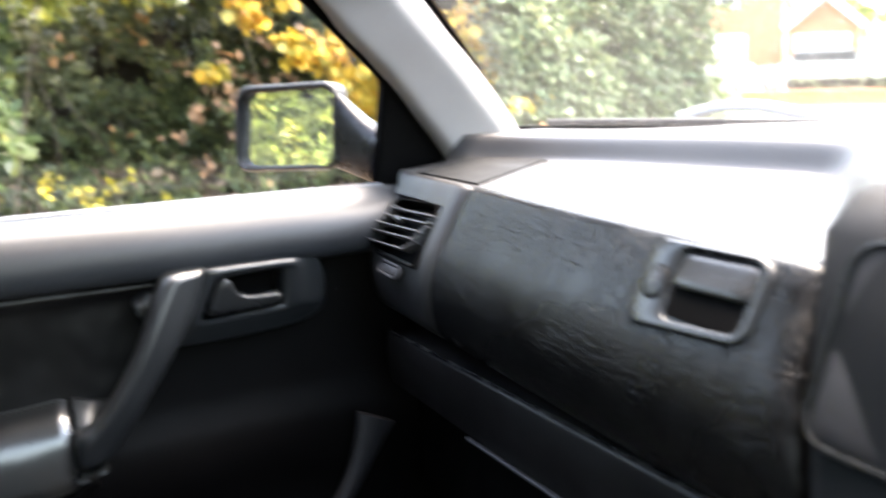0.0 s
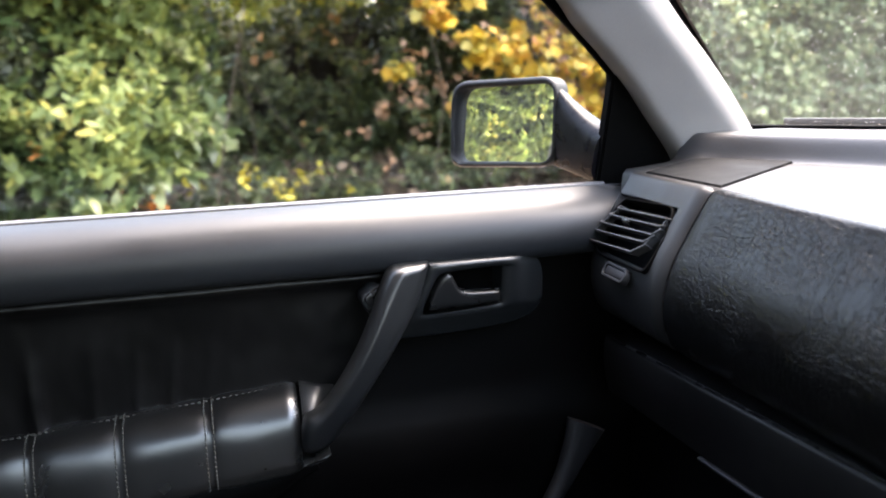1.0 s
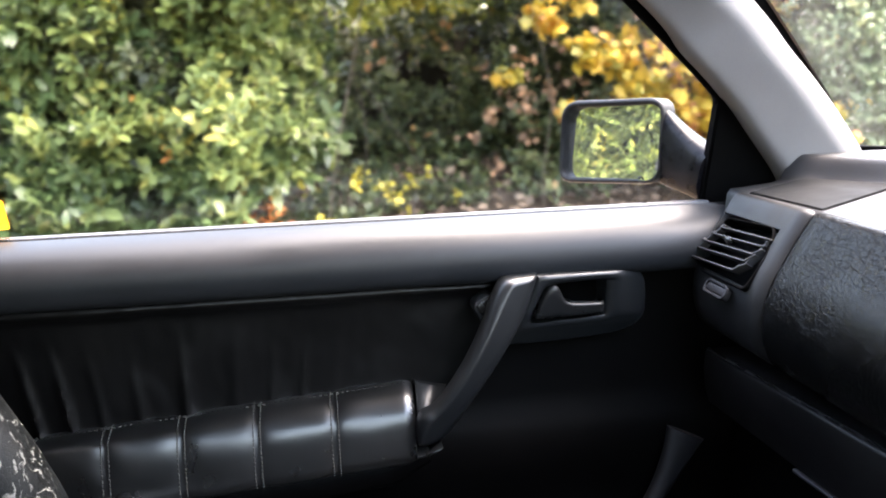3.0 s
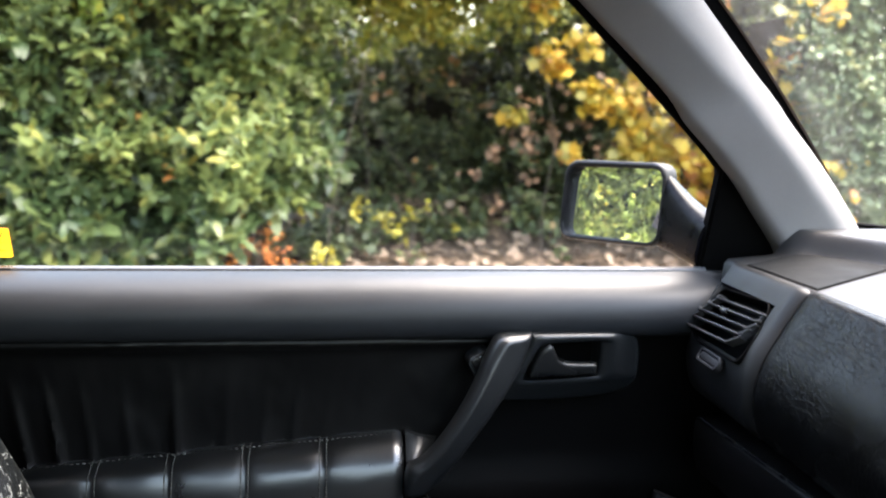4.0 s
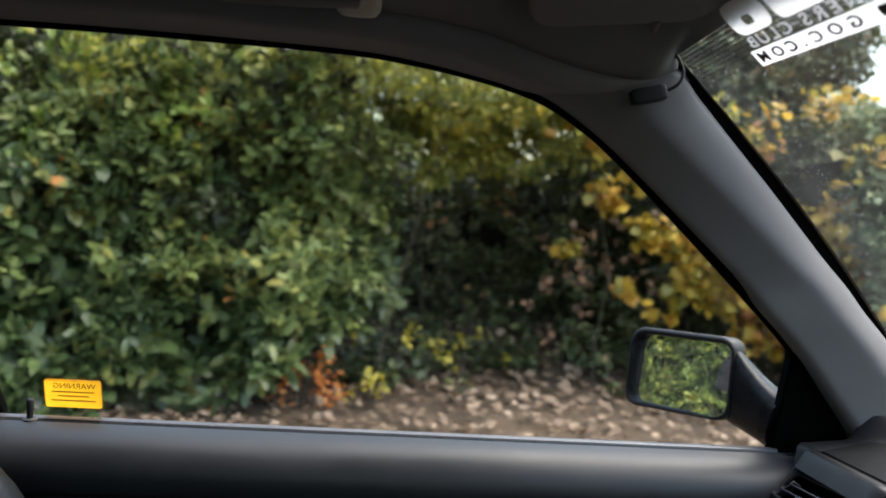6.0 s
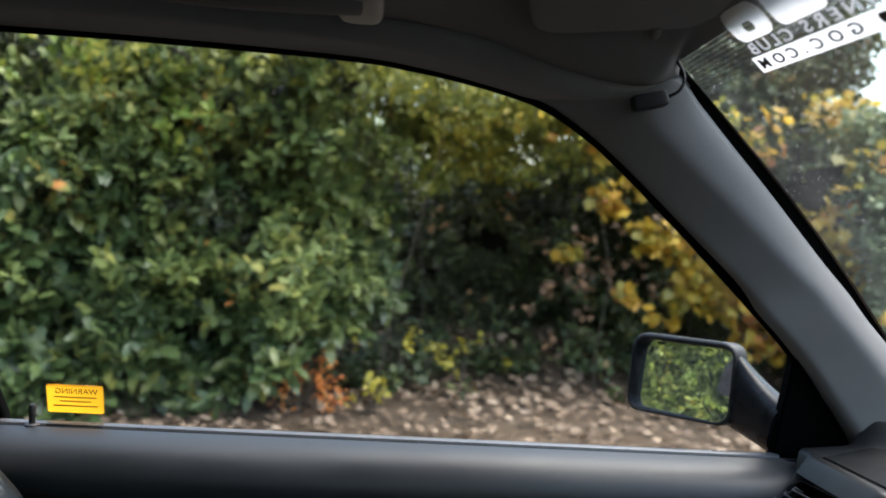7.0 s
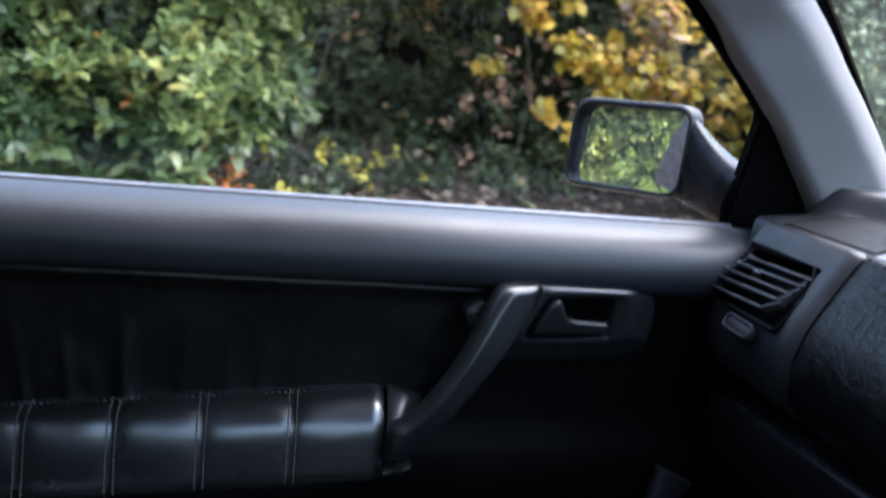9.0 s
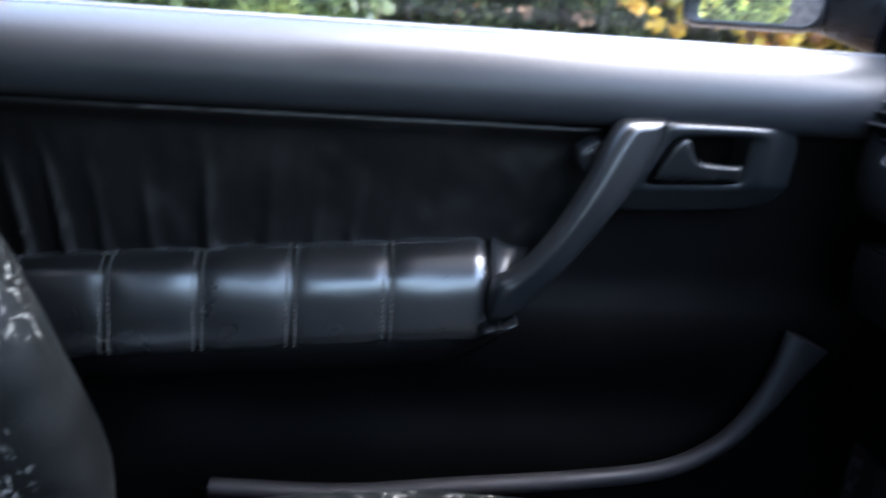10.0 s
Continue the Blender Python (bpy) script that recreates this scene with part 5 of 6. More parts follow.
for x in np.linspace(-0.65, 0.71, 14):
    u = abs(x - 0.03) / 0.68
    rows.append([(x, y, 1.445 - 0.035 * u ** 2 - 0.03 * max(0, (-0.3 - y)) ** 2 - 0.12 * max(0, y - 0.12) ** 1.2) for y in np.linspace(0.300, -1.5, 20)])
part("roof_skin", slab(rows, (0, 0, 1), 0.006), PAINT, body)
part("side_panel", box((0.76, -1.6, 0.235), (0.82, 0.98, 0.93), 0.01), LOWER_PLASTIC, body)
part("side_rail", box((0.66, -1.6, 1.37), (0.71, 0.30, 1.42), 0.01), HEAD_CLOTH, body)
part("side_pillar", sweep([(0.755, -0.5, 0.92), (0.69, -0.55, 1.39)], rounded(0.06, 0.10, 0.01, 3), up=(1, 0, 0)), PILLAR_CLOTH, body)
part("side_pillar", sweep([(0.815, 0.79, 0.93), (0.745, 0.56, 1.15), (0.665, 0.32, 1.385)], rounded(0.05, 0.07, 0.01, 3), up=(1, 0, 0)), PILLAR_CLOTH, body)
part("rear_quarter", box((-0.775, -1.6, 0.235), (-0.745, -0.62, 0.92), 0.01), PAINT, body)
part("rear_pillar", sweep([(-0.76, -1.35, 0.92), (-0.64, -1.25, 1.39)], rounded(0.05, 0.34, 0.02, 3), up=(1, 0, 0)), PAINT, body)
part("rear_pillar", sweep([(0.80, -1.35, 0.92), (0.69, -1.25, 1.39)], rounded(0.05, 0.34, 0.02, 3), up=(1, 0, 0)), PAINT, body)
right_pane = part("side_glass", slab([[(0.79, y, 0.93), (0.70, y * 0.93, 1.37)] for y in np.linspace(-0.50, 0.72, 6)], (1, 0, 0), 0.004), CLEAR_GLASS, body, "side window")
right_pane.visible_shadow = False
# Rear panes out of view, darkened to keep light off the dashboard.
part("rear_glass", slab([[(x, -1.60, 0.95), (x * 0.88, -1.42, 1.38)] for x in np.linspace(-0.78, 0.80, 6)], (0, -1, 0), 0.004), LIGHT_STOP_GLASS, body, "unseen rear window darkened to hold back light")
part("quarter_glass", slab([[(-0.775, y, 0.93), (-0.665, y, 1.38)] for y in np.linspace(-1.2, -0.62, 4)], (-1, 0, 0), 0.004), LIGHT_STOP_GLASS, body, "rear side window darkened to hold back light")
part("quarter_glass", slab([[(0.79, y, 0.93), (0.70, y, 1.37)] for y in np.linspace(-1.25, -0.50, 4)], (1, 0, 0), 0.004), LIGHT_STOP_GLASS, body)
# Unseen shelf, wall, bench and headrest, added to block light from behind.
part("parcel_shelf", box((-0.74, -1.60, 0.93), (0.78, -1.10, 0.95), 0.005), CARPET, body)
part("rear_wall", box((-0.78, -1.66, 0.235), (0.81, -1.60, 0.95), 0.01), LOWER_PLASTIC, body)
part("rear_bench", pillow((0.02, -1.0, 0.62), (0.64, 0.14, 0.36), (14, 0, 0), 6, 16), WORN_LEATHER, body, sharp=70)
part("driver_headrest", pillow((0.42, -0.70, 1.24), (0.13, 0.06, 0.09), (14, 0, 0), 3.2, 14), WORN_LEATHER, body, sharp=70)
rows = []
for x in np.linspace(-0.74, 0.80, 16):
    u = abs(x - 0.03) / 0.77
    rows.append([(x, y, 0.925 - 0.03 * u ** 2 - 0.085 * ((y - 1.05) / 0.95) ** 1.6) for y in np.linspace(1.06, 2.0, 12)] + [(x, 2.05, 0.70), (x, 2.05, 0.35)])
part("bonnet", slab(rows, (0, 0, 1), 0.004), PAINT, body)
part("scuttle", box((-0.72, 0.99, 0.90), (0.78, 1.07, 0.93), 0.006), BLACK, body)
part("wing_panel", box((-0.80, 0.95, 0.30), (-0.745, 2.05, 0.885), 0.015), PAINT, body)
part("wing_panel", box((0.805, 0.95, 0.30), (0.86, 2.05, 0.885), 0.015), PAINT, body)
part("driver_seat", pillow((0.42, -0.52, 0.85), (0.22, 0.09, 0.34), (22, 0, 0), 4, 16), WORN_LEATHER, body, sharp=70)
for x in (-0.70, 0.76):
    for y in (1.55, -1.15):
        part("wheel", sweep([(x - 0.09, y, 0.30), (x - 0.07, y, 0.30), (x + 0.07, y, 0.30), (x + 0.09, y, 0.30)], ring(0.30, 0.30, 28), scales=[0.92, 1, 1, 0.92]), RUBBER, body)

# ---------------------------------------------------------------- outdoors: leaves
OVAL = (np.array([(0, 0, 0), (0.28, 0.26, 0.10), (0.68, 0.24, 0.09), (1, 0, -0.05), (0.68, -0.24, 0.09), (0.28, -0.26, 0.10)]), [(0, 3, 2, 1), (0, 5, 4, 3)])
LOBED = (np.array([(0, 0, 0), (-0.12, 0.34, 0.05), (0.22, 0.30, 0.03), (0.30, 0.56, 0.06), (0.62, 0.34, 0.04), (1, 0, -0.06), (0.62, -0.34, 0.04), (0.30, -0.56, 0.06), (0.22, -0.30, 0.03), (-0.12, -0.34, 0.05)]),
         [(0, 5, 4, 3, 2, 1), (0, 9, 8, 7, 6, 5)])

LONG = (np.array([(0, 0, 0), (0.30, 0.165, 0.05), (0.30, 0, 0.01), (0.30, -0.165, 0.05), (0.70, 0.145, 0.01), (0.70, 0, -0.05), (0.70, -0.145, 0.01), (1, 0, -0.16)]),
        [(0, 2, 1), (0, 3, 2), (1, 2, 5, 4), (2, 3, 6, 5), (4, 5, 7), (5, 6, 7)])


def leaf_cloud(name, place, along, normal, size, shape, material, parent=None, label="", category="", kind="stuff", width=1.0):
    """Many single leaves: place, along and normal are (n, 3), size is (n,)."""
    verts, faces = shape
    n = len(place)
    along = along / np.linalg.norm(along, axis=1, keepdims=True)
    sidev = np.cross(normal, along)
    sidev /= np.linalg.norm(sidev, axis=1, keepdims=True) + 1e-9
    up = np.cross(along, sidev)
    curl = rng.uniform(-0.6, 1.3, n)
    co = place[:, None, :] + size[:, None, None] * (verts[None, :, 0:1] * along[:, None, :] + width * verts[None, :, 1:2] * sidev[:, None, :] + (verts[None, :, 2:3] * curl[:, None, None]) * up[:, None, :])
    k = len(verts)
    loops = np.concatenate([np.array(f) for f in faces])
    idx = (np.arange(n)[:, None] * k + loops[None, :]).ravel().astype(np.int32)
    lens = np.array([len(f) for f in faces])
    starts = np.concatenate([[0], np.cumsum(np.tile(lens, n))[:-1]]).astype(np.int32)
    mesh = bpy.data.meshes.new(name)
    mesh.vertices.add(n * k)
    mesh.vertices.foreach_set("co", co.astype(np.float32).ravel())
    mesh.loops.add(len(idx))
    mesh.loops.foreach_set("vertex_index", idx)
    mesh.polygons.add(len(starts))
    mesh.polygons.foreach_set("loop_start", starts)
    mesh.update(calc_edges=True)
    mesh.validate()
    mesh.materials.append(material)
    return link_mesh(name, mesh, parent, label, category, "", kind)


def sprays(centres, facing, per, spread, leaf, droop=0.25):
    """Leaves in sprays about twig ends; gives place, along, normal and size."""
    n = len(centres) * per
    c = np.repeat(centres, per, 0)
    f = np.repeat(facing, per, 0)
    twig = np.repeat(facing + rng.normal(0, 0.45, centres.shape), per, 0)
    twig /= np.linalg.norm(twig, axis=1, keepdims=True)
    along = twig * 0.7 + rng.normal(0, 0.55, (n, 3))
    along[:, 2] -= droop
    place = c + twig * rng.uniform(-1.0, 0.6, (n, 1)) * spread + rng.normal(0, spread * 0.35, (n, 3))
    normal = f * 0.5 + rng.normal(0, 0.42, (n, 3))
    normal[:, 2] += 0.75
    size = leaf * np.clip(rng.normal(1.0, 0.24, n), 0.5, 1.6)
    place[:, 2] = np.maximum(place[:, 2], 0.03)
    return place, along, normal, size


def shoots(centres, facing, per, leaf, length=0.14, droop=0.25):
    """Leaves set round the ends of shoots like loose rosettes; gives place, along, normal and size."""
    m = len(centres)
    n = m * per
    axis = facing + rng.normal(0, 0.42, centres.shape) + np.array((0, 0, 0.25))
    axis /= np.linalg.norm(axis, axis=1, keepdims=True)
    u = np.cross(axis, (0.13, 0.31, 0.94))
    u /= np.linalg.norm(u, axis=1, keepdims=True)
    v = np.cross(axis, u)
    c, axis, u, v = (np.repeat(a, per, 0) for a in (centres, axis, u, v))
    t = rng.uniform(0, 1, (n, 1))
    turn = (np.tile(np.arange(per), m) * 2.4 + np.repeat(rng.uniform(0, 6.3, m), per))[:, None] + rng.normal(0, 0.35, (n, 1))
    out = np.cos(turn) * u + np.sin(turn) * v
    place = c + axis * (t - 0.8) * length + rng.normal(0, 0.008, (n, 3))
    along = axis * (0.15 + 0.75 * t) + out * (1.05 - 0.45 * t) + rng.normal(0, 0.16, (n, 3))
    along[:, 2] -= droop
    normal = axis * 0.9 + rng.normal(0, 0.22, (n, 3))
    normal[:, 2] += 0.80
    size = leaf * np.clip(rng.normal(1.0, 0.2, n), 0.55, 1.5) * (1.08 - 0.30 * t[:, 0])
    place[:, 2] = np.maximum(place[:, 2], 0.03)
    return place, along, normal, size


def lumps(a, b, seed, scale=1.0):
    """A smooth uneven field in about -1 to 1."""
    r = np.random.default_rng(seed)
    out = np.zeros_like(a)
    for k in range(14):
        w = r.normal(0, 1, 2) * (1.2 + 0.5 * k) * scale
        out += np.sin(a * w[0] + b * w[1] + r.uniform(0, 6.3)) / (1.5 + 0.35 * k)
    return out / 2.2


def hedge_face(y0, y1, z0, z1, x, n, seed, rough=0.28, depth=0.35, top=0.3, bend=None, gaps=-0.28):
    """Twig ends on the uneven face of a hedge that looks towards the car."""
    y = rng.uniform(y0, y1, n)
    z = z0 + (z1 - z0) * rng.uniform(0, 1, n) ** 0.95
    edge = z1 + top * lumps(y * 2, y * 0.7, seed + 5)
    keep = z < edge
    y, z = y[keep], z[keep]
    bulge = lumps(y, z, seed, 1.1)
    gap = lumps(y * 1.7, z * 1.7, seed + 9, 1.4)
    keep = gap > gaps - 0.35 * rng.random(len(y))
    y, z, bulge = y[keep], z[keep], bulge[keep]
    d = rng.exponential(depth, len(y))
    px = x + rough * bulge - np.minimum(d, 1.3) - 0.24 * z
    if bend is not None:
        px = px + bend(y, z)
    face_v = np.stack([np.ones_like(y), rng.normal(0, 0.35, len(y)), 0.25 + 0 * y], 1)
    return np.stack([px, y, z], 1), face_v


# A dark uneven slab behind the leaves: blocks sky and darkens the gaps.
def core(name, y0, y1, z1, x, thick, seed, parent):
    rows = []
    for y in np.linspace(y0, y1, 26):
        r = []
        for z in np.linspace(0, z1, 16):
            v = float(lumps(np.array([y]), np.array([z]), seed)[0])
            r.append((x + 0.25 * v - 0.12 * z, y, z * (1 + 0.06 * math.sin(y * 3))))
        rows.append(r)
    return part(name, slab(rows, (1, 0, 0), thick), CORE, parent, "near-black solid backing that stands for the shade inside", sharp=80)


def twigs(name, starts, length, parent, count=5):
    bm = bmesh.new()
    for s in starts:
        p = Vector(s)
        d = Vector((rng.normal(0.0, 0.12), rng.normal(0, 0.3), 1.0)).normalized()
        pts = [p.copy()]
        for _ in range(count):
            p = p + d * length / count
            d = (d + Vector((rng.normal(0.0, 0.08), rng.normal(0, 0.2), rng.normal(0, 0.12)))).normalized()
            pts.append(p.copy())
        tmp = sweep(smooth_path(pts, 8), ring(0.005, 0.005, 5), up=(1, 0.1, 0), scales=np.linspace(1.3, 0.35, 8))
        me = bpy.data.meshes.new("twig")
        tmp.to_mesh(me)
        tmp.free()
        bm.from_mesh(me)
        bpy.data.meshes.remove(me)
    return part(name, bm, BARK, parent, "thin brown stems", sharp=80)


def clumped(cs, seed, level, lean=0.0):
    """Keeps the twig ends that lie in clumps."""
    p = cs[0]
    f = lumps(p[:, 1] * 2.2, p[:, 2] * 2.2, seed, 1.3) + lean * (p[:, 1] - p[:, 1].mean()) > level
    return p[f], cs[1][f]


def all_leaves(cs, per, spread, leaf, **kw):
    return sprays(cs[0], cs[1], per, spread, leaf, **kw)


# ---------------------------------------------------------------- ground
def bank(x, y):
    """The soil climbs towards the back of the recess."""
    up = np.clip((-5.6 - x) / 1.9, 0, 1)
    along = np.clip((y + 0.6) / 0.8, 0, 1) * np.clip((4.6 - y) / 0.8, 0, 1)
    return 0.34 * up * up * (3 - 2 * up) * along


bm = grid([[(x, y, 0.012 * noise.noise(Vector((x, y, 0)) * 0.6) - 0.012 + float(bank(x, y)) if -20 < x < -2.2 else -0.01) for y in np.concatenate([np.linspace(-30, -4, 12), np.linspace(-3.6, 6, 44), np.linspace(6.5, 60, 20)])] for x in np.concatenate([np.linspace(-60, -9, 12), np.linspace(-8.6, -2.4, 24), np.linspace(-2, 60, 12)])])
part("ground", bm, SOIL, None, "brown soil strewn with fallen leaves", "ground", "structure", sharp=80)
part("road", slab([[(x, y, 0.006) for y in np.linspace(-30, 60, 10)] for x in (-1.15, 6.0)], (0, 0, 1), 0.03), ASPHALT, None, "grey asphalt lane under the car", "road", "structure")
part("side_road", slab([[(x, y, 0.002) for y in (10.5, 16.5)] for x in np.linspace(-50, -1.16, 8)], (0, 0, 1), 0.03), ASPHALT, None, "pale grey asphalt side road", "road", "structure")

n = 9000
y = rng.uniform(-5, 7, n)
x = -2.7 - rng.uniform(0, 5.0, n)
place = np.stack([x, y, rng.uniform(0.005, 0.05, n) + bank(x, y)], 1)
along = rng.normal(0, 1, (n, 3)) * (1, 1, 0.25)
normal = np.stack([rng.normal(0, 0.35, n), rng.normal(0, 0.35, n), np.ones(n)], 1)
leaf_cloud("fallen_leaves", place, along, normal, rng.uniform(0.030, 0.068, n) * np.where(x < -5.2, 1.35, 1.0), LOBED, LITTER, None, "pale brown fallen leaves lying on the ground", "leaves")

# ---------------------------------------------------------------- laurel hedge
laurel = thing("laurel_hedge", (-5.2, -3.5, 0.0), "tall dense green laurel hedge with a few yellow leaves", "hedge")


def corner(y, z):
    y = y + 0.45 * lumps(z * 2.0, z * 0.6, 91)
    return -2.3 * np.clip((y + 0.95) / 1.6, 0, 1.15) ** 1.6 + 3.3 * np.clip((-2.3 - y) / 4.2, 0, 1) ** 1.4


def undercut(cs):
    """The hedge hangs over towards the recess: its foot draws back to the rear of the bay."""
    p = cs[0]
    k = p[:, 1] < np.minimum(0.16, -1.02 + 1.65 * p[:, 2]) + 0.16 * lumps(p[:, 2] * 2.4, p[:, 2] * 0.9, 93) - 0.05 * rng.exponential(1.0, len(p))
    return p[k], cs[1][k]


cs = undercut(hedge_face(-6.0, 0.40, 0.02, 1.45, -4.40, 2900, 11, rough=0.52, depth=0.26, bend=corner, gaps=-0.75))
leaf_cloud("laurel_leaves", *shoots(cs[0], cs[1], 8, 0.145, 0.16), LONG, LAUREL, laurel, "long glossy green laurel leaves", width=1.25)
cs = undercut(hedge_face(-6.0, 0.60, 0.55, 2.35, -4.50, 3600, 23, rough=0.60, depth=0.30, bend=corner))
leaf_cloud("small_leaves", *shoots(cs[0], cs[1], 9, 0.098, 0.13), LONG, HEDGE_MID, laurel, "smaller green leaves", width=1.4)
cs = clumped(hedge_face(-6.0, 0.70, 0.75, 2.7, -4.45, 3400, 27, rough=0.60, depth=0.22, bend=corner), 311, -0.14)
k = cs[0][:, 1] + rng.exponential(0.5, len(cs[0])) < -0.75 + 0.6 * lumps(cs[0][:, 2] * 1.7, cs[0][:, 2], 97)
cs = (cs[0][k], cs[1][k])
leaf_cloud("yellow_green_leaves", *shoots(cs[0], cs[1], 9, 0.074, 0.11, droop=0.1), OVAL, PRIVET, laurel, "clumps of small yellow-green leaves", width=1.1)
cs = hedge_face(-6.0, -0.2, 1.35, 2.8, -4.75, 4200, 29, rough=0.60, depth=0.30, bend=corner)
leaf_cloud("grey_leaves", *shoots(cs[0], cs[1], 9, 0.068, 0.11), OVAL, GREY_LEAF, laurel, "small dull grey-green leaves", width=1.2)
cs = undercut(hedge_face(-1.8, 0.50, 0.95, 2.0, -4.52, 1300, 33, rough=0.60, depth=0.24, bend=corner))
leaf_cloud("grey_leaves", *shoots(cs[0], cs[1], 9, 0.085, 0.12), LONG, GREY_LEAF, laurel, width=1.35)
core("shade_core", -4.6, -0.45, 2.6, -5.75, 0.5, 11, laurel)
twigs("stems", [(-5.6 + rng.normal(0, 0.1), y, 0.0) for y in np.linspace(-4, 0.0, 9)], 2.6, laurel)

rear = thing("rear_hedge", (-0.5, -5.4, 0.0), "tall green laurel hedge closing the bay behind the car", "hedge")
n = 4200
z = rng.uniform(0.03, 3.6, n)
xx = rng.uniform(-4.2, 1.5, n)
cs = (np.stack([xx, -4.5 - rng.exponential(0.25, n) + 0.2 * lumps(xx, z, 19), z], 1), np.tile((0.0, 1.0, 0.3), (n, 1)))
leaf_cloud("laurel_leaves", *all_leaves(cs, 14, 0.10, 0.062), OVAL, HEDGE_MID, rear)
n = 280
z = rng.uniform(0.03, 2.6, n)
xx = rng.uniform(-3.4, 0.4, n)
cs = (np.stack([xx, -4.3 - rng.exponential(0.2, n) + 0.2 * lumps(xx, z, 19), z], 1), np.tile((0.0, 1.0, 0.3), (n, 1)))
leaf_cloud("yellow_leaves", *all_leaves(cs, 12, 0.10, 0.055), OVAL, PRIVET, rear, "yellow-green leaves", width=1.3)
# Solid dark block in place of the shade behind these leaves.
part("shade_core", box((-4.2, -6.0, 0.0), (3.0, -5.3, 3.3)), CORE, rear)

# ---------------------------------------------------------------- dark shrubs in the recess
shrub = thing("dark_shrub", (-7.2, 1.2, 0.0), "dark green shrub thicket with bare stems and dead leaves", "shrub")
cs = hedge_face(-0.6, 3.6, 0.30, 2.10, -7.2, 3200, 37, rough=0.5, depth=0.5, top=0.5)
leaf_cloud("dark_leaves", *all_leaves(cs, 11, 0.10, 0.070), OVAL, DEEP, shrub, "small dark leaves", width=1.2)
cs = clumped(hedge_face(-0.6, 2.3, 1.55, 3.2, -6.3, 1700, 41, rough=0.5, depth=0.5, top=0.6), 313, -0.05)
leaf_cloud("upper_leaves", *all_leaves(cs, 11, 0.10, 0.065), OVAL, CANOPY, shrub, "yellow-green leaves hanging over the recess", width=1.2)
core("shade_core", -0.6, 3.8, 1.9, -8.3, 0.5, 37, shrub)
cs = hedge_face(0.2, 2.6, 0.3, 2.2, -6.95, 10, 43, rough=0.3, depth=0.15)
leaf_cloud("dead_leaves", *all_leaves(cs, 4, 0.12, 0.075, droop=0.8), LOBED, DEAD, shrub, "curled orange-brown dead leaves")
twigs("stems", [(-6.95 + rng.normal(0, 0.2), y, 0.0) for y in np.linspace(0.3, 3.0, 5)], 2.0, shrub)

ivy = thing("ivy_mound", (-5.9, 0.9, 0.0), "low dark ivy spreading over the leaf litter", "ivy")
n = 700
y, d = rng.uniform(-0.6, 2.9, n), rng.uniform(-0.6, 0.9, n)
k = lumps(y * 2.5, d * 2.5, 77) > -0.05 + 0.35 * np.clip(y - 0.5, 0, 1)
n, y, d = int(k.sum()), y[k], d[k]
cs = np.stack([-6.2 - d, y, 0.04 + bank(-6.2 - d, y) + 0.10 * rng.random(n)], 1)
leaf_cloud("ivy_leaves", *sprays(cs, np.tile((0.5, 0, 0.8), (n, 1)), 7, 0.07, 0.06), LOBED, DEEP, ivy, width=0.9)

# ---------------------------------------------------------------- yellow vine
vine = thing("yellow_vine", (-6.2, 2.5, 0.0), "autumn vine with large bright yellow leaves climbing over a shrub", "vine")
def trails(spots, x):
    """Twig ends in loose clumps (y, z, reach, count) on a vine's face."""
    cs = []
    for y, z, r, k in spots:
        v = rng.normal(0, 0.55, (k, 3))
        cs.append(np.array((x, y, z)) + v * np.array((0.5, 1.0, 0.9)) * r)
    cs = np.vstack(cs)
    return cs, np.tile((1.0, -0.2, 0.35), (len(cs), 1)) + rng.normal(0, 0.3, (len(cs), 3))


BAND = [(1.66, 1.60, 0.08, 6), (1.75, 1.46, 0.07, 5), (1.95, 1.72, 0.10, 6), (2.06, 1.30, 0.13, 10), (2.22, 1.22, 0.13, 10), (2.40, 1.36, 0.14, 10), (2.62, 1.30, 0.18, 11), (2.82, 1.52, 0.20, 10), (2.55, 1.72, 0.15, 6),
        (2.40, 0.98, 0.16, 16), (2.62, 0.86, 0.20, 24), (2.85, 0.74, 0.22, 24), (2.78, 1.06, 0.16, 12), (3.05, 1.02, 0.20, 20), (3.12, 0.58, 0.22, 24), (3.35, 1.25, 0.30, 18), (3.45, 0.70, 0.30, 18), (3.75, 1.05, 0.35, 26),
        (3.95, 0.60, 0.30, 26), (1.95, 0.80, 0.07, 4), (2.25, 0.70, 0.12, 6), (1.42, 2.14, 0.22, 16), (1.62, 1.98, 0.15, 8), (1.42, 1.12, 0.10, 4)]
leaf_cloud("vine_leaves", *all_leaves(trails(BAND, -5.95), 6, 0.085, 0.080, droop=0.7), LOBED, VINE, vine, "large bright yellow lobed leaves")
BROWN = [(2.62, 1.66, 0.16, 12), (2.75, 1.38, 0.20, 12), (2.85, 1.05, 0.22, 12), (2.25, 0.86, 0.20, 8), (1.75, 0.98, 0.12, 3), (1.35, 1.10, 0.30, 6), (1.50, 0.85, 0.35, 8), (3.10, 0.72, 0.25, 14), (2.0, 1.2, 0.4, 5)]
leaf_cloud("withered_leaves", *all_leaves(trails(BROWN, -5.98), 5, 0.12, 0.055, droop=0.8), LOBED, WITHERED, vine, "pale brown withered leaves")
cs = clumped(hedge_face(2.75, 4.6, 0.9, 2.5, -5.55, 620, 67, rough=0.3, depth=0.15, top=0.3), 305, -0.1)
leaf_cloud("vine_leaves", *all_leaves(cs, 6, 0.12, 0.072, droop=0.7), LOBED, VINE, vine)
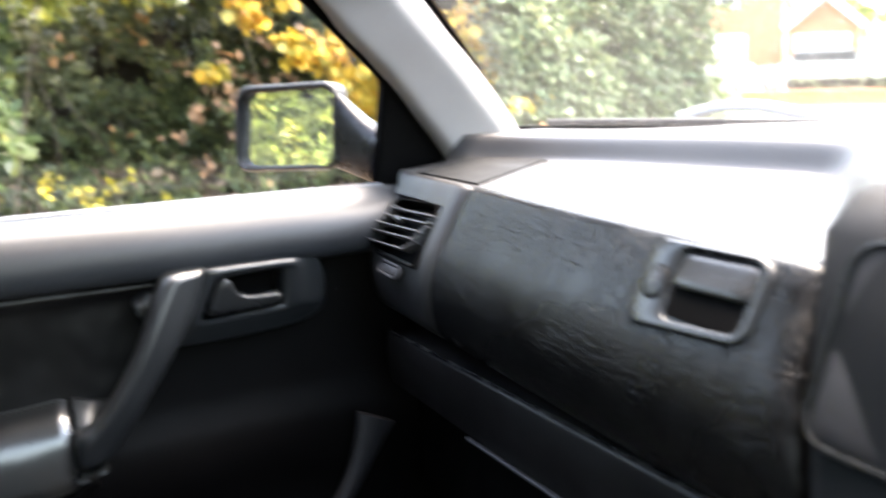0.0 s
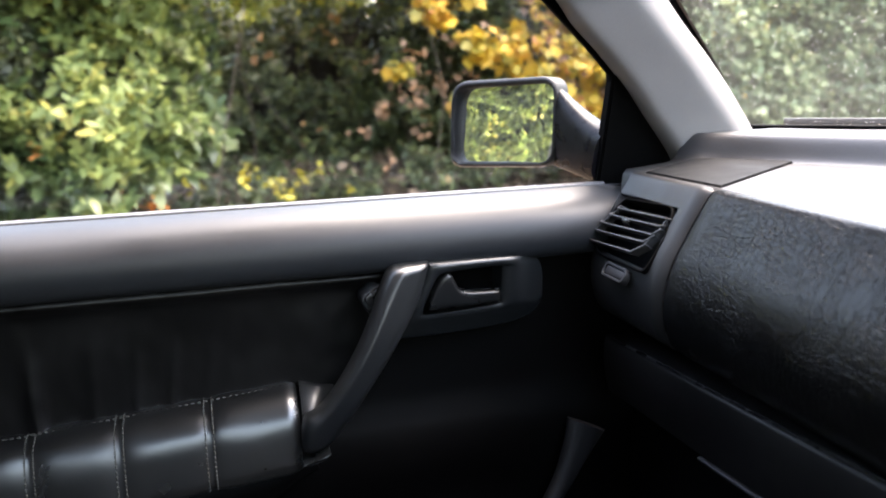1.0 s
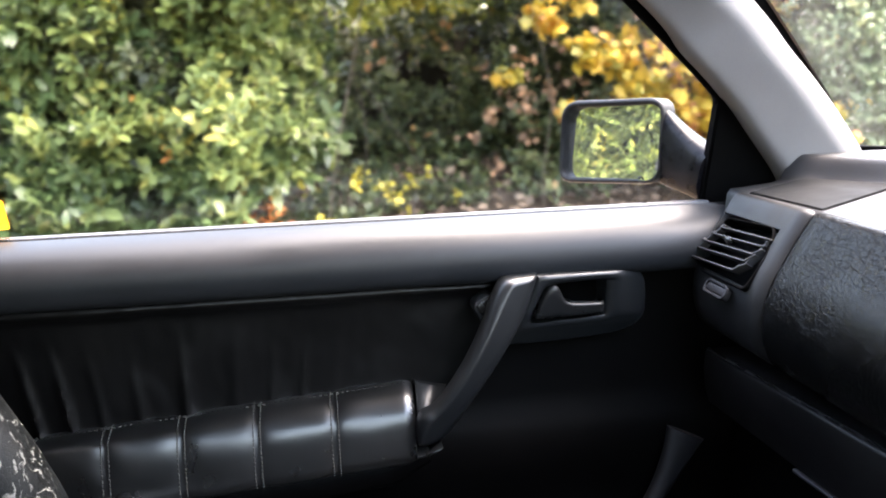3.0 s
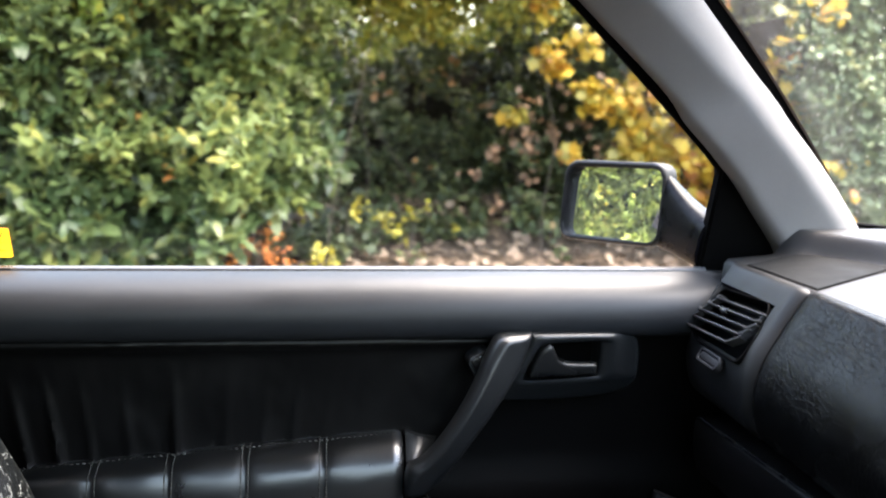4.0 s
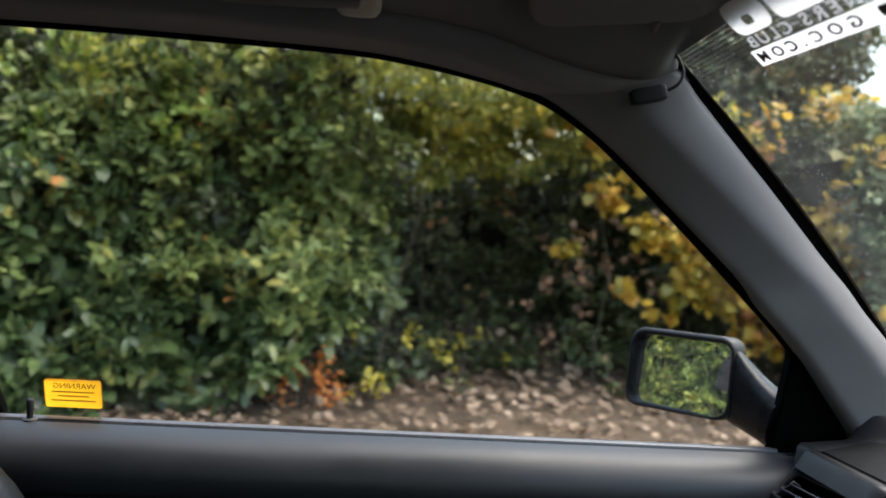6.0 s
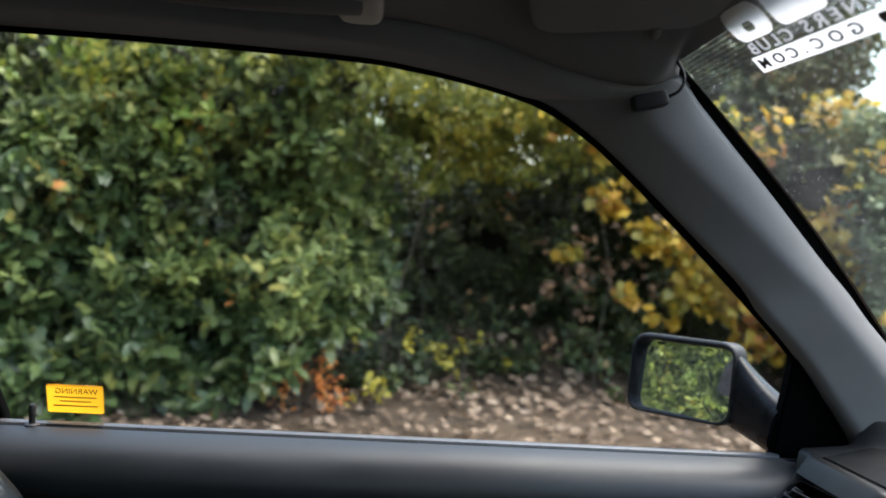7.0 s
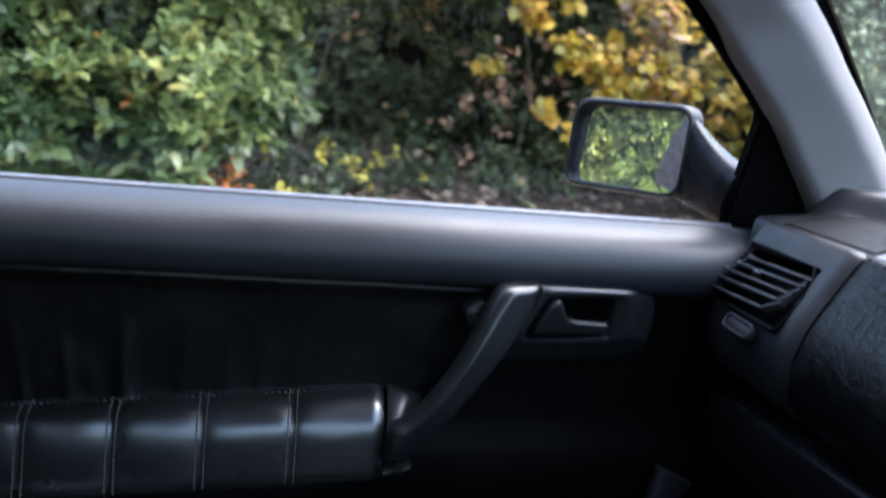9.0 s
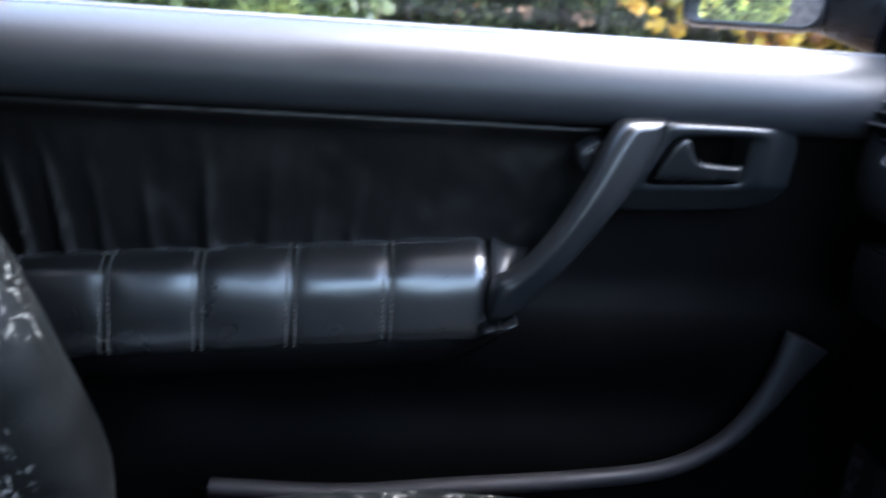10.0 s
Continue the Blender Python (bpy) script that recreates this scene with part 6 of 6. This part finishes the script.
cs = clumped(hedge_face(1.6, 4.2, 0.15, 2.5, -6.35, 2000, 61, rough=0.3, depth=0.35), 315, -0.2)
leaf_cloud("green_leaves", *all_leaves(cs, 9, 0.10, 0.07), OVAL, DEEP, vine, width=1.2)
twigs("vine_stems", [(-6.1 + rng.normal(0, 0.1), y, 0.0) for y in np.linspace(1.7, 3.8, 6)], 2.0, vine)

# ---------------------------------------------------------------- clipped hedge ahead
ahead = thing("clipped_hedge", (-5.5, 4.6, 0.0), "grey-green clipped hedge ending beside the road", "hedge")
cs = hedge_face(3.5, 5.75, 0.03, 2.35, -5.05, 3800, 71, rough=0.14, depth=0.22, top=0.12)
leaf_cloud("hedge_leaves", *all_leaves(cs, 12, 0.08, 0.058), OVAL, PALE_GREEN, ahead, "small grey-green hedge leaves", width=1.3)
n = 1400
z = rng.uniform(0.03, 2.3, n)
cs = (np.stack([rng.uniform(-8.2, -5.1, n), 5.75 - rng.exponential(0.15, n) + 0.1 * np.sin(z * 4), z], 1), np.tile((0.3, 1.0, 0.3), (n, 1)))
leaf_cloud("end_leaves", *all_leaves(cs, 10, 0.08, 0.058), OVAL, PALE_GREEN, ahead, width=1.3)
cs = hedge_face(3.3, 3.9, 0.2, 2.2, -4.95, 24, 77, rough=0.1, depth=0.05)
leaf_cloud("vine_leaves", *all_leaves(cs, 4, 0.12, 0.08, droop=0.6), LOBED, VINE, ahead, "yellow vine leaves")
core("shade_core", 3.6, 5.4, 2.05, -5.8, 1.6, 71, ahead)

# ---------------------------------------------------------------- olive tree above the hedge
tree = thing("olive_green_tree", (-6.3, -0.6, 0.0), "tree with thin olive-yellow foliage above the hedge", "tree")
part("trunk", sweep(smooth_path([(-6.35, -0.5, 0.0), (-6.3, -0.45, 0.9), (-6.2, -0.6, 1.8), (-6.25, -0.5, 2.8), (-6.2, -0.6, 4.2)], 16), ring(0.11, 0.11, 10), up=(1, 0, 0), scales=np.linspace(1.1, 0.4, 16)), BARK, tree, sharp=70)
for k, (a, b) in enumerate((((-6.25, -0.55, 1.7), (-5.2, -1.6, 2.35)), ((-6.25, -0.5, 2.2), (-5.3, 0.5, 2.75)), ((-6.2, -0.55, 2.6), (-5.4, -0.6, 3.5)), ((-6.2, -0.55, 1.9), (-5.1, -0.2, 2.25)))):
    a, b = Vector(a), Vector(b)
    part("limb", sweep(smooth_path([a, a.lerp(b, 0.4) + Vector((0, 0, 0.1)), a.lerp(b, 0.75) + Vector((0.05, 0.05, 0.02)), b], 12), ring(0.035, 0.035, 8), up=(0.2, 0.1, 1), scales=np.linspace(1.2, 0.3, 12)), BARK, tree, sharp=70)
crowns = [((-4.95, -1.2, 2.35), (0.45, 0.8, 0.45), 60), ((-5.1, 0.15, 2.45), (0.55, 0.9, 0.50), 190), ((-5.5, -0.7, 2.75), (0.6, 1.2, 0.45), 260), ((-5.8, -0.6, 3.4), (0.8, 1.5, 0.6), 100), ((-6.0, 1.15, 2.30), (0.5, 0.55, 0.35), 170), ((-6.6, 1.2, 2.75), (0.7, 1.1, 0.3), 170), ((-6.1, 1.40, 1.98), (0.3, 0.50, 0.24), 90), ((-6.2, 2.35, 2.12), (0.3, 0.6, 0.22), 90), ((-6.3, 0.10, 2.32), (0.35, 0.34, 0.28), 150), ((-6.3, 0.66, 1.86), (0.25, 0.30, 0.20), 80), ((-6.5, 0.72, 2.12), (0.4, 0.62, 0.38), 230)]
cc = []
for c, h, k in crowns:
    v = rng.normal(0, 1, (k, 3))
    v /= np.linalg.norm(v, axis=1, keepdims=True)
    cc.append((np.array(c) + v * np.array(h) * rng.uniform(0.45, 1.05, (k, 1)), v))
leaf_cloud("crown", *sprays(np.vstack([c[0] for c in cc]), np.vstack([c[1] for c in cc]), 11, 0.11, 0.060), OVAL, OLIVE, tree, "thin olive-yellow foliage", width=1.1)

# ---------------------------------------------------------------- tall dark tree by the vine
holly = thing("holly_tree", (-7.0, 2.9, 0.0), "tall dark evergreen tree behind the yellow vine", "tree")
part("trunk", sweep(smooth_path([(-7.1, 2.9, 0.0), (-7.05, 2.95, 1.2), (-7.0, 2.85, 2.6), (-7.0, 2.9, 4.6)], 14), ring(0.12, 0.12, 10), up=(1, 0, 0), scales=np.linspace(1.1, 0.4, 14)), BARK, holly, sharp=70)
for a, b in (((-7.05, 2.9, 1.8), (-6.3, 2.2, 2.6)), ((-7.0, 2.9, 2.3), (-6.4, 3.6, 3.1)), ((-7.0, 2.9, 2.8), (-6.5, 2.6, 3.7))):
    a, b = Vector(a), Vector(b)
    part("limb", sweep(smooth_path([a, a.lerp(b, 0.5) + Vector((0, 0, 0.08)), b], 10), ring(0.035, 0.035, 8), up=(0.2, 0.1, 1), scales=np.linspace(1.2, 0.3, 10)), BARK, holly, sharp=70)
cc = []
for c, h, k in (((-7.0, 2.3, 2.5), (0.6, 0.9, 0.6), 420), ((-7.1, 3.15, 2.4), (0.7, 0.8, 0.7), 420), ((-7.2, 2.95, 3.2), (0.7, 0.75, 0.6), 420), ((-7.6, 4.3, 2.0), (0.8, 1.0, 0.7), 420), ((-7.2, 3.75, 3.2), (0.7, 0.7, 0.8), 700)):
    v = rng.normal(0, 1, (k, 3))
    v /= np.linalg.norm(v, axis=1, keepdims=True)
    cc.append((np.array(c) + v * np.array(h) * rng.uniform(0.4, 1.05, (k, 1)), v))
leaf_cloud("crown", *sprays(np.vstack([c[0] for c in cc]), np.vstack([c[1] for c in cc]), 11, 0.12, 0.075), OVAL, DEEP, holly, "dark green evergreen leaves", width=1.2)

# ---------------------------------------------------------------- small plants at the hedge foot
red = thing("orange_shrub", (-5.0, -0.43, 0.0), "small orange-red leaved shrub at the hedge foot", "shrub")
n = 40
v = rng.normal(0, 1, (n, 3))
v /= np.linalg.norm(v, axis=1, keepdims=True)
cs = np.array((-4.95, -0.43, 0.20)) + v * np.array((0.12, 0.20, 0.20)) * rng.uniform(0.3, 1.05, (n, 1))
cs[:, 1] += 0.35 * (0.3 - cs[:, 2]) * np.sign(v[:, 1])
leaf_cloud("red_leaves", *sprays(cs, v * 0.6 + np.array((0.3, 0, 0.6)), 7, 0.06, 0.040), OVAL, RED_LEAF, red)
twigs("stems", [(-5.0 + rng.normal(0, 0.05), -0.43 + rng.normal(0, 0.07), 0.0) for k in range(10)], 0.40, red)
YELLOW_PLANT = leaf_material("yellow_weed_leaves", [(0.0, (0.20, 0.20, 0.03)), (0.5, (0.45, 0.38, 0.04)), (0.99, (0.55, 0.46, 0.06))], 0.5, 0.3)
for k, (px, py, s) in enumerate(((-5.9, 0.20, 0.50), (-6.0, 0.62, 0.36), (-5.0, -0.02, 0.20))):
    weed = thing("yellow_weed", (px, py, 0.0), "small yellow-leaved weed growing in the leaf litter", "weed", "weeds at the hedge foot")
    n = 8
    v = rng.normal(0, 1, (n, 3))
    cs = np.stack([px + 0.35 * s * v[:, 0], py + 0.4 * s * v[:, 1], s * rng.uniform(0.2, 1.1, n)], 1)
    leaf_cloud("weed_leaves", *sprays(cs, np.tile((0.4, 0, 0.7), (n, 1)), 6, 0.05, 0.055), OVAL, YELLOW_PLANT, weed, width=1.3)
    twigs("stems", [(px + rng.normal(0, 0.04), py + rng.normal(0, 0.04), 0.0) for j in range(5)], s, weed, 4)

# ---------------------------------------------------------------- across the side road: garden wall, hedge, house, parked car
HD = Vector((-0.640, 0.768, 0)).normalized()
HS = Vector((0.768, 0.640, 0)).normalized()


def far(d, s, z):
    """d metres away towards the house, s to the right of it."""
    return Vector((0.23, 0.12, 0)) + HD * d + HS * s + Vector((0, 0, z))


def far_box(d0, d1, s0, s1, z0, z1, bm=None):
    bm = bm or bmesh.new()
    c = [bm.verts.new(far(d, s, z)) for d in (d0, d1) for s in (s0, s1) for z in (z0, z1)]
    for f in ((0, 1, 3, 2), (4, 6, 7, 5), (0, 4, 5, 1), (2, 3, 7, 6), (0, 2, 6, 4), (1, 5, 7, 3)):
        bm.faces.new([c[i] for i in f])
    return bm


part("verge", far_box(17.5, 21.2, -6, 14, -0.02, 0.03), GRASS, None, "mown green grass verge", "verge", "structure")
gw = thing("garden_wall", far(21.4, 3, 0), "low orange brick garden wall behind the verge", "garden wall")
part("wall", far_box(21.3, 21.55, -1.2, 12, 0.0, 0.30), BRICK, gw)
part("coping", far_box(21.26, 21.59, -1.22, 12, 0.302, 0.36), BRICK, gw)
gh = thing("garden_hedge", far(22.1, 3, 0), "low pale green garden hedge behind the brick wall", "hedge")
n = 1300
dd, ss, zz = rng.uniform(21.7, 22.6, n), rng.uniform(-0.2, 12, n), rng.uniform(0.2, 0.78, n)
cs = np.stack([0.23 + HD.x * dd + HS.x * ss, 0.12 + HD.y * dd + HS.y * ss, zz], 1)
leaf_cloud("hedge_leaves", *sprays(cs, np.tile((-HD.x, -HD.y, 0.5), (n, 1)), 9, 0.12, 0.07), OVAL, PALE_GREEN, gh)
# Dark block whose colour gives the low hedge its inner shade.
part("shade_core", far_box(21.8, 22.5, -0.2, 12, 0.0, 0.62), CORE, gh)

house = thing("brick_house", far(42, 0, 0), "orange brick house with white bargeboards and a garage gable", "house")
part("wall", far_box(42, 50, -8.5, -0.75, 0, 5.6), BRICK, house)
part("wall", far_box(40, 48, -0.45, 2.35, 0, 2.5), BRICK, house, "brick garage wall")
bm = bmesh.new()
for s0, s1, z0, z1, d0, d1 in ((-0.62, 0.95, 2.4, 3.75, 39.7, 48), (0.95, 2.52, 3.75, 2.4, 39.7, 48)):
    a = [far(d0, s0, z0), far(d0, s1, z1), far(d1, s1, z1), far(d1, s0, z0)]
    lo = [bm.verts.new(p) for p in a]
    hi = [bm.verts.new(p + Vector((0, 0, 0.12))) for p in a]
    bm.faces.new(lo)
    bm.faces.new(hi)
    for i in range(4):
        bm.faces.new((lo[i], lo[(i + 1) % 4], hi[(i + 1) % 4], hi[i]))
part("roof", bm, ROOF_TILE, house)
bm = bmesh.new()
a = [far(40.0, -0.45, 2.5), far(40.0, 2.35, 2.5), far(40.0, 0.95, 3.68)]
f0 = [bm.verts.new(p) for p in a]
f1 = [bm.verts.new(p + HD * 0.25) for p in a]
bm.faces.new(f0)
bm.faces.new(f1)
for i in range(3):
    bm.faces.new((f0[i], f0[(i + 1) % 3], f1[(i + 1) % 3], f1[i]))
part("gable", bm, BRICK, house)
for s0, s1 in ((-0.65, 0.95), (2.55, 0.95)):
    part("bargeboard", sweep([far(39.66, s0, 2.42), far(39.66, s1, 3.80)], rounded(0.08, 0.30, 0.01, 3), up=(0, 0, 1)), RENDER_WHITE, house, "white painted bargeboard")
part("garage_door", far_box(39.93, 39.99, -0.15, 2.05, 0.05, 2.15), RENDER_WHITE, house, "white garage door")
bm = bmesh.new()
for d0, d1, z0, z1 in ((41.7, 46, 5.5, 8.4), (46, 50.3, 8.4, 5.5)):
    a = [far(d0, -8.8, z0), far(d0, -0.6, z0), far(d1, -0.6, z1), far(d1, -8.8, z1)]
    lo = [bm.verts.new(p) for p in a]
    hi = [bm.verts.new(p + Vector((0, 0, 0.15))) for p in a]
    bm.faces.new(lo)
    bm.faces.new(hi)
    for i in range(4):
        bm.faces.new((lo[i], lo[(i + 1) % 4], hi[(i + 1) % 4], hi[i]))
part("roof", bm, ROOF_TILE, house)
for s in (-7.2, -4.4):
    for z in (0.9, 3.5):
        win = part("window", far_box(41.93, 41.99, s, s + 1.7, z, z + 1.25), RENDER_WHITE, house, "white framed window")
        part("pane", far_box(41.88, 41.925, s + 0.1, s + 0.8, z + 0.1, z + 1.15), DARK_GLASS, win)
        part("pane", far_box(41.88, 41.925, s + 0.9, s + 1.6, z + 0.1, z + 1.15), DARK_GLASS, win)
part("front_wall_panel", far_box(41.85, 41.92, -3.9, -2.25, 0.1, 2.3), RENDER_WHITE, house, "white door porch")


def parked_car(d, s, material, label):
    car = thing("parked_car", far(d, s, 0), label, "car", "parked cars")
    prof = [(-2.1, 0.35), (-2.15, 0.62), (-1.95, 0.84), (-1.15, 0.93), (-0.55, 1.36), (0.1, 1.46), (0.95, 1.42), (1.6, 1.02), (2.0, 0.95), (2.12, 0.60), (2.08, 0.35)]
    sm = smooth_path(prof, 40)
    rows = []
    for k, w in ((0.0, -0.80), (0.04, -0.84), (0.0, 0.84), (0.0, 0.80)):
        rows.append([far(d + w, s + a, b if abs(w) > 0.82 else b - 0.03) for a, b in sm])
    bm = grid(rows)
    bm.faces.new([bm.verts.new(p) for p in rows[0]])
    bm.faces.new([bm.verts.new(p) for p in rows[-1]])
    part("body", bm, material, car, sharp=50)
    part("side_glass", far_box(d - 0.853, d - 0.846, s - 0.75, s + 1.2, 1.0, 1.33), DARK_GLASS, car)
    for a in (-1.35, 1.35):
        wheel = part("wheel", sweep([far(d - 0.87, s + a, 0.31), far(d - 0.84, s + a, 0.31), far(d - 0.66, s + a, 0.31)], ring(0.31, 0.31, 22), scales=[0.9, 1, 1]), RUBBER, car)
        part("rim", sweep([far(d - 0.885, s + a, 0.31), far(d - 0.872, s + a, 0.31)], ring(0.2, 0.2, 18), scales=[0.9, 1]), CHROME, wheel)
    for a in (-1.35, 1.35):
        part("wheel", sweep([far(d + 0.66, s + a, 0.31), far(d + 0.84, s + a, 0.31)], ring(0.31, 0.31, 22)), RUBBER, car)
    return car


part("driveway", far_box(22.7, 40, -6, 8, -0.02, 0.02), ASPHALT, None, "pale driveway in front of the house", "driveway", "structure")
parked_car(31.0, 0.6, SILVER, "silver hatchback car parked in front of the house")
parked_car(26.0, -3.2, SILVER, "pale silver car parked at the drive entrance")

# far trees round the house
for k, (d, s, h, w) in enumerate(((48, 8, 9, 4.0), (36, 6.5, 6, 2.6), (58, 2, 10, 4.5), (44, 14, 10, 5), (55, -14, 11, 5), (40, -18, 9, 4.5))):
    base = far(d, s, 0)
    ft = thing("garden_tree", base, "leafy green tree by the house" if k % 2 else "tall green garden tree behind the house", "tree", "trees by the house")
    part("trunk", sweep(smooth_path([base, base + Vector((0.1, 0, h * 0.3)), base + Vector((0, 0.1, h * 0.7))], 8), ring(0.2, 0.2, 8), up=(1, 0, 0), scales=np.linspace(1.2, 0.4, 8)), BARK, ft)
    n = 520
    v = rng.normal(0, 1, (n, 3))
    v /= np.linalg.norm(v, axis=1, keepdims=True)
    lump = 1 + 0.25 * np.sin(v[:, 0:1] * 5 + k) * np.sin(v[:, 1:2] * 6) + 0.1 * np.sin(v[:, 2:3] * 9)
    cs = np.array(base) + np.array((0, 0, h * 0.58)) + v * lump * np.array((w, w, h * 0.42)) * rng.uniform(0.55, 1.0, (n, 1))
    leaf_cloud("crown", *sprays(cs, v, 9, 0.45, 0.34), OVAL, (PALE_GREEN, LAUREL, PRIVET)[k % 3], ft, width=1.3)
